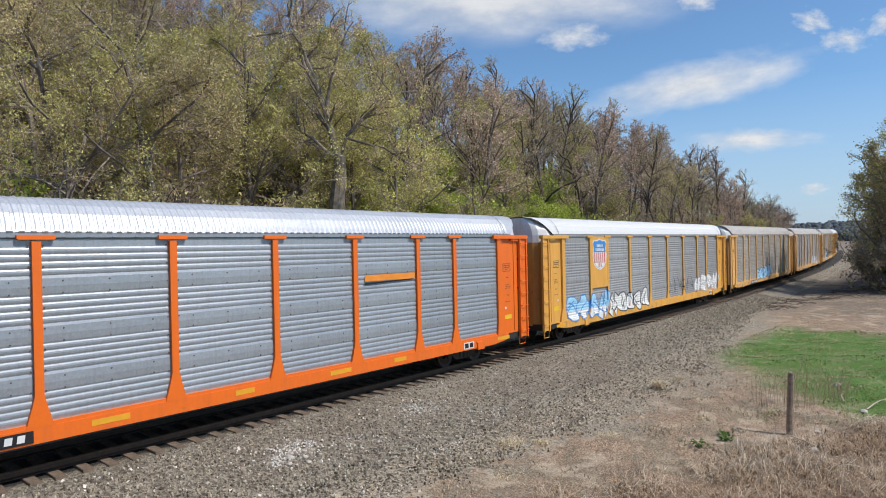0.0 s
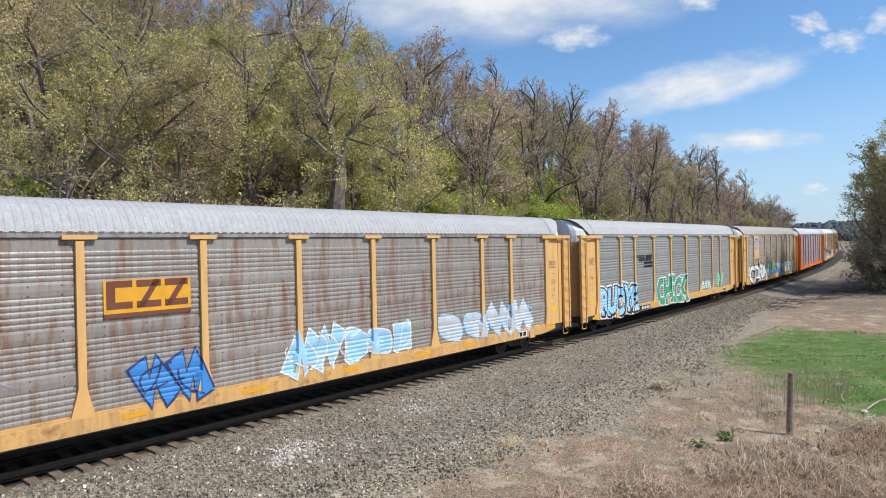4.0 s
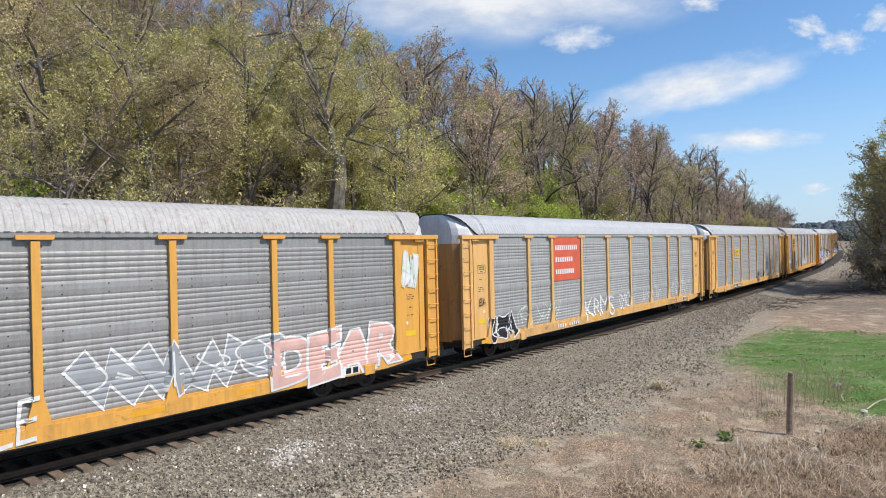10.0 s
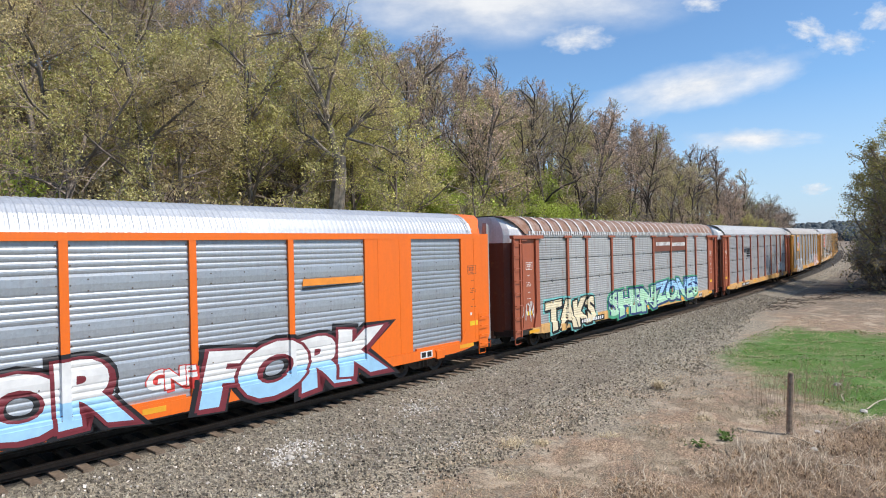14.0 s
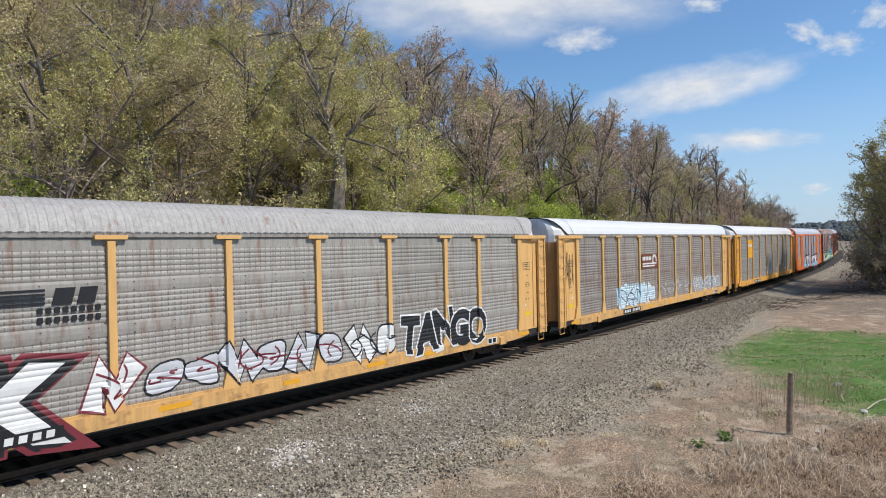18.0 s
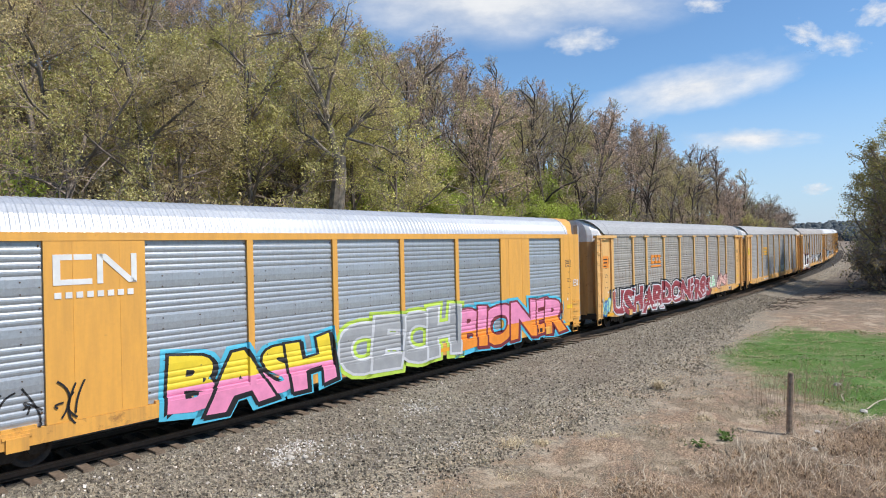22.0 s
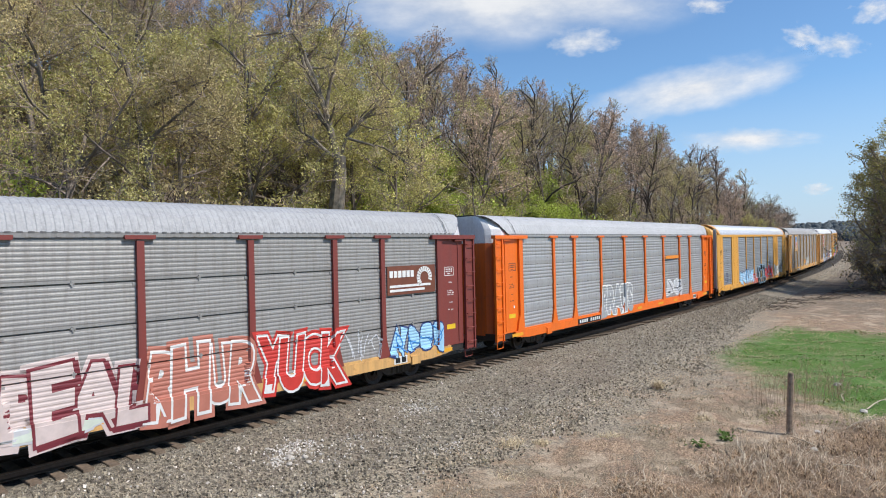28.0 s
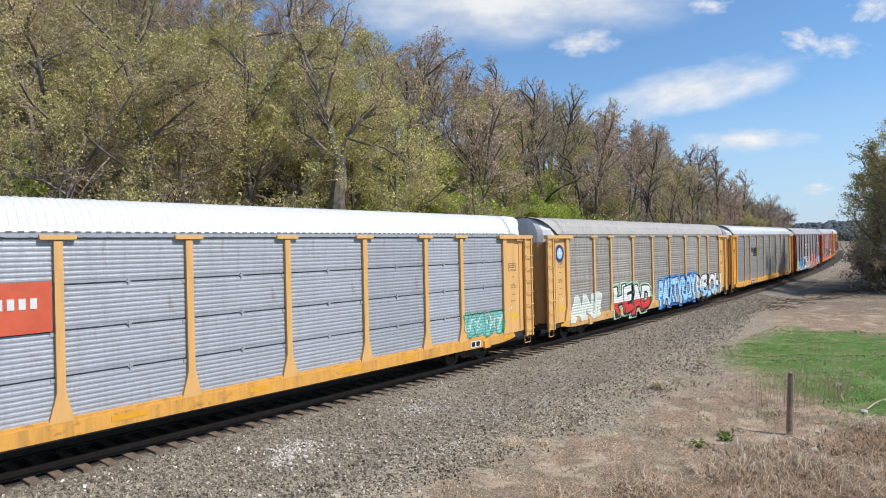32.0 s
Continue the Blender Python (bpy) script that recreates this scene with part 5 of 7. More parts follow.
    fld = math_node(nt, "MULTIPLY", ramp(nt, near, 22.6, 25.8), ramp(nt, math_node(nt, "ADD", sep.outputs[0], wob), 42.5, 40.0))
    fld = math_node(nt, "MULTIPLY", fld, ramp(nt, math_node(nt, "ADD", sep.outputs[1], math_node(nt, "MULTIPLY", wob, 0.4)), -5.6, -6.6))
    fld = math_node(nt, "MULTIPLY", fld, ramp(nt, math_node(nt, "ADD", spot, math_node(nt, "MULTIPLY", mid, 0.14)), 0.34, 0.48, 0.55, 1.0))
    grass = rgb_mix(nt, ramp(nt, fine, 0.35, 0.65), (0.034, 0.088, 0.01), (0.115, 0.225, 0.028))
    grass = rgb_mix(nt, ramp(nt, noise_at(nt, 0.9, 6, rough=0.7), 0.52, 0.68, 0, 0.4), grass, (0.17, 0.17, 0.06))
    c = rgb_mix(nt, fld, c, grass)
    # leaf litter in the woods
    litter = rgb_mix(nt, ramp(nt, fine, 0.35, 0.65), (0.05, 0.036, 0.023), (0.22, 0.165, 0.105))
    c = rgb_mix(nt, ramp(nt, side, 3.5, 6.5), c, litter)
    nt.links.new(c, b.inputs["Base Color"])
    bump(nt, b, math_node(nt, "ADD", fine, math_node(nt, "MULTIPLY", spot, 1.2)), 0.6, 0.06)
    return m


gx = grid_axis(-4200, 4600, 0, 60, 0.5, 1.13)
gy = grid_axis(-4200, 4400, -22, 8, 0.5, 1.13)
mx, my = np.meshgrid(gx, gy, indexing="ij")
mz = ground_height(mx.ravel(), my.ravel())
gv = np.stack([mx.ravel(), my.ravel(), mz], 1)
nx, ny = len(gx), len(gy)
gf = [(i * ny + j, (i + 1) * ny + j, (i + 1) * ny + j + 1, i * ny + j + 1) for i in range(nx - 1) for j in range(ny - 1)]
me = bpy.data.meshes.new("ground")
me.from_pydata(gv.tolist(), [], gf)
me.materials.append(ground_material())
for p in me.polygons:
    p.use_smooth = True
ground = tagged(new("ground", me), "dry straw grass, bare earth and a green strip of field beside a railway", "ground", kind="structure")


def gravel_material():
    m, nt, b = shader("track_gravel", 0.9)
    info = nt.nodes.new("ShaderNodeNewGeometry")
    rnd = info.outputs["Random Per Island"]
    pos = info.outputs["Position"]
    v = node(nt, "TexVoronoi", Scale=17.0)
    nt.links.new(pos, v.inputs["Vector"])
    v2 = node(nt, "TexVoronoi", Scale=36.0)
    nt.links.new(pos, v2.inputs["Vector"])
    c = rgb_mix(nt, ramp(nt, v.outputs["Color"], 0.1, 0.9), (0.08, 0.066, 0.05), (0.49, 0.425, 0.31))
    c = rgb_mix(nt, ramp(nt, v2.outputs["Color"], 0, 1, 0, 0.4), c, (0.17, 0.147, 0.118))
    c = rgb_mix(nt, ramp(nt, noise_at(nt, 0.5, 5), 0.45, 0.75, 0, 0.45), c, (0.17, 0.125, 0.09))
    c = rgb_mix(nt, ramp(nt, noise_at(nt, 0.8, 6), 0.52, 0.72, 0, 0.42), c, rgb_mix(nt, ramp(nt, v2.outputs["Color"], 0.2, 0.8), (0.2, 0.172, 0.13), (0.66, 0.60, 0.485)))
    # shade under the cars painted in as near-black ballast between the rails
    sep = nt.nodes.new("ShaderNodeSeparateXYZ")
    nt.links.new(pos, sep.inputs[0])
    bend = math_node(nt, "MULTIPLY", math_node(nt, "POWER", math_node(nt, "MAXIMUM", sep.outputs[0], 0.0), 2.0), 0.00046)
    under_shade = ramp(nt, math_node(nt, "ABSOLUTE", math_node(nt, "SUBTRACT", sep.outputs[1], bend)), 1.12, 0.9, 0.0, 0.92)
    c = rgb_mix(nt, under_shade, c, (0.022, 0.019, 0.017))
    nt.links.new(c, b.inputs["Base Color"])
    h = math_node(nt, "ADD", v.outputs["Distance"], v2.outputs["Distance"])
    bump(nt, b, h, 0.9, 0.05)
    return m


gravel = gravel_material()


def sweep(outline, s_list, mat, name, narrow=0.0):
    """A strip that follows the track: outline in distance to the left and height."""
    verts, faces = [], []
    n = len(outline)
    for s in s_list:
        x, y, th = along(s)
        lift = float(rise(s))
        for d, z in outline:
            if d < -1.5:
                d *= 1 - narrow * float(smooth(22, 55, s))
            verts.append((x - d * math.sin(th), y + d * math.cos(th), z + lift))
    for i in range(len(s_list) - 1):
        for j in range(n - 1):
            a = i * n + j
            faces.append((a, a + 1, a + n + 1, a + n))
    me = bpy.data.meshes.new(name)
    me.from_pydata(verts, [], faces)
    me.materials.append(mat)
    return me


S_FINE = [-800, -400, -200, -100, -60, -30] + list(np.arange(-20, 120, 2.0)) + list(np.arange(120, 1050, 10.0))
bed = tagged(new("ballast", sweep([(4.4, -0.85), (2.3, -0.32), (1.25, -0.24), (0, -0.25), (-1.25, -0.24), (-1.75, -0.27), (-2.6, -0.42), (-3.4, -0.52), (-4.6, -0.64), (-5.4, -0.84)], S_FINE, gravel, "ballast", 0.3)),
             "grey crushed stone ballast under the railway track", "ballast", kind="structure")
rail_steel = plain("rail_steel", (0.11, 0.075, 0.052), 0.5, 0.5, 0.3, 10)
tie_wood = plain("tie_wood", (0.17, 0.125, 0.088), 0.9, 0.0, 0.45, 7, 0.5)
track = tagged(new("railway_track"), "steel rails spiked to weathered wooden ties", "railway track", kind="structure")
RAIL = [(-0.07, -0.185), (-0.07, -0.165), (-0.012, -0.14), (-0.012, -0.05), (-0.036, -0.035), (-0.036, -0.004), (-0.025, 0.0), (0.025, 0.0), (0.036, -0.004), (0.036, -0.035), (0.012, -0.05), (0.012, -0.14), (0.07, -0.165), (0.07, -0.185)]
for d in (-0.755, 0.755):
    part("rail", sweep([(d + a, z) for a, z in RAIL], S_FINE, rail_steel, "rail"), rail_steel, track)
bm = bmesh.new()
prism(bm, [(-0.11, -0.36), (0.11, -0.36), (0.112, -0.2), (0.1, -0.188), (-0.1, -0.188), (-0.112, -0.2)], -1.38, 1.38)
tie_mesh = mesh_of(bm, tie_wood, "tie")
rnd = random.Random(4)
for i in range(170):
    s = -4 + 0.52 * i
    x, y, th = along(s)
    t = part("tie", tie_mesh, tie_wood, track)
    t.matrix_basis = pose(x + rnd.uniform(-.02, .02), y + rnd.uniform(-0.05, 0.05), float(rise(s)) + rnd.uniform(-0.02, 0.008), rnd.uniform(-.5, .5), 0, math.degrees(th) + rnd.uniform(-1.5, 1.5))

# ---- trees and shrubs ----


def leaf_material(name, a, b):
    m, nt, bs = shader(name, 0.6)
    info = nt.nodes.new("ShaderNodeNewGeometry")
    oi = nt.nodes.new("ShaderNodeObjectInfo")
    c = rgb_mix(nt, info.outputs["Random Per Island"], a, b)
    c = rgb_mix(nt, 1.0, c, ramp(nt, oi.outputs["Random"], 0, 1, 0.65, 1.3), "MULTIPLY")
    nt.links.new(c, bs.inputs["Base Color"])
    bs.inputs["Specular IOR Level"].default_value = 0.15
    tr = nt.nodes.new("ShaderNodeBsdfTranslucent")
    nt.links.new(c, tr.inputs[0])
    mx = nt.nodes.new("ShaderNodeMixShader")
    mx.inputs[0].default_value = 0.34
    nt.links.new(bs.outputs[0], mx.inputs[1])
    nt.links.new(tr.outputs[0], mx.inputs[2])
    nt.links.new(mx.outputs[0], nt.nodes["Material Output"].inputs[0])
    return m


bark = plain("bark_grey_brown", (0.2, 0.165, 0.135), 0.95, 0, 0.45, 5, 0.5)
twig_mat = plain("twig_bark", (0.33, 0.255, 0.205), 0.95, 0, 0.35, 3, 0)
bark_dark = plain("bark_dark_brown", (0.085, 0.068, 0.056), 0.95, 0, 0.45, 5, 0.5)
bark_pale = plain("bark_pale", (0.24, 0.20, 0.155), 0.95, 0, 0.6, 3, 0.9)
LEAVES = {
    "olive": leaf_material("buds_olive", (0.31, 0.282, 0.09), (0.68, 0.615, 0.26)),
    "tan": leaf_material("buds_tan", (0.35, 0.285, 0.135), (0.70, 0.585, 0.31)),
    "russet": leaf_material("buds_russet", (0.38, 0.26, 0.18), (0.70, 0.53, 0.40)),
    "green": leaf_material("leaves_fresh_green", (0.27, 0.33, 0.05), (0.60, 0.66, 0.15)),
    "grey": leaf_material("twig_grey", (0.22, 0.19, 0.15), (0.38, 0.33, 0.27)),
}


class Plant:
    """Collects a plant's bark and its buds as plain vertex lists."""

    def __init__(self, seed):
        self.r = random.Random(seed)
        self.v, self.f, self.bv, self.bf, self.thin = [], [], [], [], []

    def limb(self, pts, r0, r1, sides, thin=0):
        n = len(pts)
        base = len(self.v)
        for i, p in enumerate(pts):
            d = (pts[min(i + 1, n - 1)] - pts[max(i - 1, 0)]).normalized()
            a = d.cross(Vector((0.31, 0.17, 0.93)) if abs(d.z) < 0.9 else Vector((1, 0.1, 0))).normalized()
            b = d.cross(a)
            rr = r0 + (r1 - r0) * i / (n - 1)
            for k in range(sides):
                w = 6.2832 * k / sides
                self.v.append(p + (a * math.cos(w) + b * math.sin(w)) * rr)
        for i in range(n - 1):
            for k in range(sides):
                q, s = base + i * sides + k, base + i * sides + (k + 1) % sides
                self.f.append((q, s, s + sides, q + sides))
                self.thin.append(thin)

    def bud(self, p, size):
        r = self.r
        a = Vector((r.gauss(0, 1), r.gauss(0, 1), r.gauss(0, 1))).normalized()
        b = a.cross(Vector((r.gauss(0, 1), r.gauss(0, 1), r.gauss(0, 1)))).normalized()
        c = len(self.bv)
        s = size * r.uniform(0.6, 1.3)
        self.bv += [p - a * s * 0.6, p + b * s * 0.6, p + a * s]
        self.bf.append((c, c + 1, c + 2))

    def grow(self, p, d, length, radius, level, spec):
        r = self.r
        n = (7, 5, 3, 2, 2)[min(level, 4)]
        pts = [p.copy()]
        for i in range(n - 1):
            d = (d + Vector((r.gauss(0, 1), r.gauss(0, 1), r.gauss(0, 1))) * spec["bend"] * (0.5 if level == 0 else 1.0) + Vector((0, 0, spec["up"] * (0.3 + 0.2 * level)))).normalized()
            p = p + d * (length / (n - 1))
            pts.append(p)
        last = level >= spec["levels"]
        self.limb(pts, radius, radius * (0.45 if not last else 0.4), (6, 5, 3, 3, 3)[min(level, 4)], int(level >= 2))
        if last:
            if r.random() < spec.get("skip", 0.0):
                return
            for _ in range(spec["buds"]):
                q = pts[0].lerp(pts[-1], r.uniform(0.25, 1.05))
                self.bud(q + Vector((r.gauss(0, 1), r.gauss(0, 1), r.gauss(0, 1))) * spec["scatter"], spec["bud"])
            return
        count = spec["kids"][level]
        for i in range(count):
            f = spec["bare"][level] + (1 - spec["bare"][level]) * (i + r.random()) / count
            j = min(int(f * (n - 1)), n - 2)
            q = pts[j].lerp(pts[j + 1], f * (n - 1) - j)
            ax = (pts[j + 1] - pts[j]).normalized()
            side = ax.cross(Vector((r.gauss(0, 1), r.gauss(0, 1), r.gauss(0, 1)))).normalized()
            ang = radians(r.uniform(*spec["angle"]))
            dd = ax * math.cos(ang) + side * math.sin(ang)
            self.grow(q, dd, length * spec["ratio"][level] * (1.25 - 0.6 * f) * r.uniform(0.75, 1.2), radius * (0.46 if level == 0 else 0.38), level + 1, spec)
        if level > 0:
            for _ in range(2):
                self.bud(pts[-1] + Vector((r.gauss(0, 1), r.gauss(0, 1), r.gauss(0, 1))) * 0.1, spec["bud"])

    def meshes(self, bark_mat, leaf_mat):
        out = []
        for v, f, mat, nm in ((self.v, self.f, bark_mat, "trunk"), (self.bv, self.bf, leaf_mat, "crown")):
            me = bpy.data.meshes.new(nm)
            me.from_pydata([tuple(q) for q in v], [], f)
            me.materials.append(mat)
            if nm == "trunk":
                me.materials.append(twig_mat)
                me.polygons.foreach_set("material_index", self.thin)
            out.append(me)
        return out


TALL = dict(levels=3, kids=(11, 7, 5), bare=(0.38, 0.2, 0.15), ratio=(0.34, 0.5, 0.55), angle=(28, 62), bend=0.13, up=0.10, buds=15, scatter=0.14, bud=0.125, skip=0.2)
ROUND = dict(levels=3, kids=(12, 8, 6), bare=(0.2, 0.15, 0.1), ratio=(0.46, 0.5, 0.55), angle=(30, 75), bend=0.16, up=0.05, buds=32, scatter=0.16, bud=0.12, skip=0.2)
HIGH = dict(ROUND, buds=40, bud=0.095, bare=(0.42, 0.15, 0.1), kids=(10, 8, 6), ratio=(0.42, 0.5, 0.55))
SPREAD = dict(levels=4, kids=(8, 6, 5, 4), bare=(0.3, 0.25, 0.15, 0.1), ratio=(0.62, 0.52, 0.5, 0.5), angle=(30, 78), bend=0.2, up=0.04, buds=2, scatter=0.12, bud=0.06)
POLE = dict(levels=3, kids=(13, 6, 5), bare=(0.5, 0.2, 0.15), ratio=(0.22, 0.55, 0.55), angle=(20, 55), bend=0.09, up=0.12, buds=5, scatter=0.12, bud=0.11, skip=0.3)
CROOKED = dict(levels=3, kids=(9, 7, 6), bare=(0.42, 0.25, 0.15), ratio=(0.42, 0.5, 0.5), angle=(25, 70), bend=0.22, up=0.08, buds=4, scatter=0.14, bud=0.11, skip=0.3)
SPARSE = dict(levels=3, kids=(12, 8, 6), bare=(0.3, 0.2, 0.1), ratio=(0.42, 0.52, 0.55), angle=(25, 60), bend=0.15, up=0.09, buds=13, scatter=0.14, bud=0.125, skip=0.2)
FAR = dict(levels=2, kids=(14, 8), bare=(0.25, 0.1), ratio=(0.36, 0.5), angle=(25, 65), bend=0.14, up=0.08, buds=10, scatter=0.4, bud=0.17, skip=0.15)


def prototype(spec, seed, height, radius, leaf, bark_mat=bark, lean=0.05):
    p = Plant(seed)
    p.grow(Vector((0, 0, -0.4)), Vector((p.r.gauss(0, lean), p.r.gauss(0, lean), 1)).normalized(), height * 0.92, radius, 0, spec)
    return p.meshes(bark_mat, LEAVES[leaf])


def plant(name, meshes, m, label, category, group):
    ob = new(name)
    for me, nm in zip(meshes, ("trunk", "crown")):
        part(nm, me, None, ob)
    ob.matrix_basis = m
    return tagged(ob, label, category, group)


def height_at(x, y):
    return float(ground_height(x, y)[0])


rnd = random.Random(11)
near_kinds = {
    "olive_round": [prototype(ROUND, 100 + i, 12.5, 0.2, "olive") for i in range(4)],
    "tan_tall": [prototype(TALL, 200 + i, 15, 0.19, "tan") for i in range(3)],
    "russet_tall": [prototype(TALL, 300 + i, 16, 0.2, "russet") for i in range(3)],
    "olive_high": [prototype(HIGH, 150 + i, 13.5, 0.2, "olive" if i else "tan", bark) for i in range(2)],
    "pole": [prototype(POLE, 400 + i, 16.5, 0.17, ("tan", "russet", "olive")[i], bark_dark) for i in range(3)],
    "crooked": [prototype(CROOKED, 450 + i, 14, 0.22, ("russet", "tan")[i], bark_dark) for i in range(2)],
    "sparse": [prototype(SPARSE, 470 + i, 12, 0.2, ("tan", "olive")[i]) for i in range(2)],
    "bare": [prototype(SPREAD, 500 + i, 11, 0.2, "grey") for i in range(2)],
    "green_round": [prototype(ROUND, 600 + i, 9, 0.14, "green") for i in range(2)],
}
far_kinds = {"far_olive": [prototype(FAR, 700 + i, 12, 0.2, "olive") for i in range(2)], "far_tan": [prototype(FAR, 720 + i, 14, 0.2, "tan") for i in range(2)], "far_russet": [prototype(FAR, 740 + i, 14, 0.2, "russet") for i in range(2)]}
TREE_LABEL = {
    "olive_round": "spreading tree in yellow-green spring bud on a wooded hillside", "tan_tall": "tall slender tree with pale brown buds on a hillside",
    "russet_tall": "tall tree with reddish brown buds and fine twigs", "pole": "straight thin-trunked tree with a small sparse crown",
    "olive_high": "tall dark-trunked tree in yellow-green spring bud", "crooked": "crooked dark-limbed tree with thin brown buds", "sparse": "open-crowned tree with thin pale spring buds",
    "bare": "bare grey tree with crooked spreading limbs", "green_round": "small tree in fresh light green leaf",
    "far_olive": "distant tree in yellow-green spring bud", "far_tan": "distant tree with pale brown buds", "far_russet": "distant tree with reddish brown buds",
}


def place_tree(kind, s, d, scale, kinds):
    x, y, _ = along(s, d)
    m = pose(x, y, height_at(x, y), rnd.uniform(-4, 4), rnd.uniform(-4, 4), rnd.uniform(0, 360)) @ Matrix.Scale(scale, 4)
    plant("tree", rnd.choice(kinds[kind]), m, TREE_LABEL[kind], "tree", "trees of the wooded hill")


taken = []
for _ in range(6000):
    s = rnd.uniform(2, 150)
    d = rnd.uniform(9, 64)
    gap = 4.0 + 0.02 * d
    if any((s - a) ** 2 + (d - b) ** 2 < gap * gap for a, b in taken) or (abs(s - 24) < 4.5 and d < 17) or (38 < s < 72 and d < 21 and rnd.random() < 0.7) or (s > 60 and d > 30 and rnd.random() < 0.55):
        continue
    taken.append((s, d))
    p = rnd.random()
    if s < 16 and d < 13:
        kind = "bare"
    elif s < 20 and d < 26:
        kind = "olive_high" if p < 0.75 else "tan_tall"
    elif s < 34:
        kind = "olive_round" if p < 0.6 else "tan_tall" if p < 0.75 else "russet_tall" if p < 0.85 else "bare"
    elif s < 60:
        kind = "olive_round" if p < 0.2 else "tan_tall" if p < 0.32 else "russet_tall" if p < 0.58 else "pole" if p < 0.84 else "crooked"
    else:
        kind = "olive_round" if p < 0.12 else "tan_tall" if p < 0.2 else "russet_tall" if p < 0.42 else "pole" if p < 0.75 else "crooked"
    place_tree(kind, s, d, rnd.uniform(0.75, 1.12) * (0.35 if 15 < s < 27 and d < 15 else 0.62 if d < 13 else 1), near_kinds)
    if len(taken) > 235:
        break
# the far part of the wood, where single trees cannot be told apart
far_data = {"wood": ([], [], bark), "olive": ([], [], LEAVES["olive"]), "tan": ([], [], LEAVES["tan"]), "russet": ([], [], LEAVES["russet"])}
for _ in range(140):
    s, d = rnd.uniform(150, 400), rnd.uniform(9, 45)
    x, y, _h = along(s, d)
    kind = rnd.choice(list(far_kinds))
    m = np.array(pose(x, y, height_at(x, y), rnd.uniform(-4, 4), rnd.uniform(-4, 4), rnd.uniform(0, 360)) @ Matrix.Scale(rnd.uniform(0.7, 1.05), 4))
    for me, key in zip(rnd.choice(far_kinds[kind]), ("wood", kind[4:])):
        co = np.empty(len(me.vertices) * 3)
        me.vertices.foreach_get("co", co)
        co = co.reshape(-1, 3) @ m[:3, :3].T + m[:3, 3]
        verts, faces, _mat = far_data[key]
        base = sum(len(q) for q in verts)
        verts.append(co)
        faces.extend([tuple(base + q for q in p.vertices) for p in me.polygons])
far_wood = tagged(new("distant_wood"), "distant trees in spring bud along the bend of the line", "woods", kind="stuff")
for key, (verts, faces, mat) in far_data.items():
    me = bpy.data.meshes.new("distant_wood")
    me.from_pydata(np.concatenate(verts).tolist(), [], faces)
    me.materials.append(mat)
    part("trunks" if key == "wood" else "crowns", me, None, far_wood)

# the old forked tree that stands before the wood
big = Plant(37)
x, y, _ = along(24.0, 13.0)
base_z = height_at(x, y)
low_z = 6.7 - base_z
big.limb([Vector((-0.62, 0, -0.5)), Vector((-0.5, 0, low_z * 0.5)), Vector((-0.2, 0.05, low_z)), Vector((0.05, 0.05, low_z + 2.2)), Vector((0.12, 0, low_z + 3.4))], 0.62, 0.36, 9)
fork = dict(SPREAD, levels=4, kids=(6, 4, 4, 3), bare=(0.3, 0.2, 0.15, 0.1), ratio=(0.5, 0.52, 0.5, 0.5), bend=0.15, buds=2, bud=0.09)
# each main limb: its bends across and up from the fork, its thickness
for bends, rr in ((((0, 0), (-0.7, 0.5), (-1.5, 1.3), (-2.2, 1.7), (-2.5, 2.4)), 0.12), (((0, 0), (-0.35, 1.4), (-0.8, 3.2), (-1.4, 5.0), (-2.2, 7.0)), 0.25), (((-0.7, 2.9), (-0.45, 4.2), (-0.15, 5.2), (0.2, 6.6)), 0.13),
                  (((0.1, 0), (0.55, 1.4), (1.5, 2.4), (2.3, 3.0), (3.2, 3.6)), 0.15), (((0.5, 1.3), (1.6, 0.9), (2.7, 0.7), (3.5, 0.1)), 0.09), (((-1.1, 4.2), (-1.9, 5.6), (-2.3, 7.4), (-2.3, 9.8)), 0.13)):
    pts = [Vector((a, 0.25 * math.sin(3 * a + b), low_z + 3.2 + b)) for a, b in bends]
    big.limb(pts, rr, rr * 0.45, 7)
    for p0, p1 in zip(pts[1:], pts[2:] + [pts[-1] * 2 - pts[-2]]):
        for _ in range(3):
            out = (p1 - p0).normalized() + Vector((big.r.gauss(0, 0.7), big.r.gauss(0, 0.8), big.r.gauss(0.1, 0.5)))
            big.grow(p0.lerp(p1, big.r.uniform(0, 0.8)), out.normalized(), big.r.uniform(1.2, 2.4), rr * 0.38, 1, fork)
plant("tree", big.meshes(bark_pale, LEAVES["tan"]), pose(x, y, base_z, 0, 0, -48), "old forked tree with pale bark and bare crooked limbs", "tree", "trees of the wooded hill")

# dark trunks at the wood's edge
for sx, dd, sc, kind in ((13.2, 13.2, 1.05, 0), (7.4, 12.0, 0.95, 1)):
    x, y, _ = along(sx, dd)
    plant("tree", near_kinds["olive_high"][kind], pose(x, y, height_at(x, y), 4 if kind else 0, 14 if kind else 2, 60) @ Matrix.Scale(sc, 4), TREE_LABEL["olive_high"], "tree", "trees of the wooded hill")

SHRUB = dict(levels=2, kids=(7, 6), bare=(0.15, 0.1), ratio=(0.5, 0.5), angle=(25, 65), bend=0.2, up=0.05, buds=9, scatter=0.13, bud=0.12)


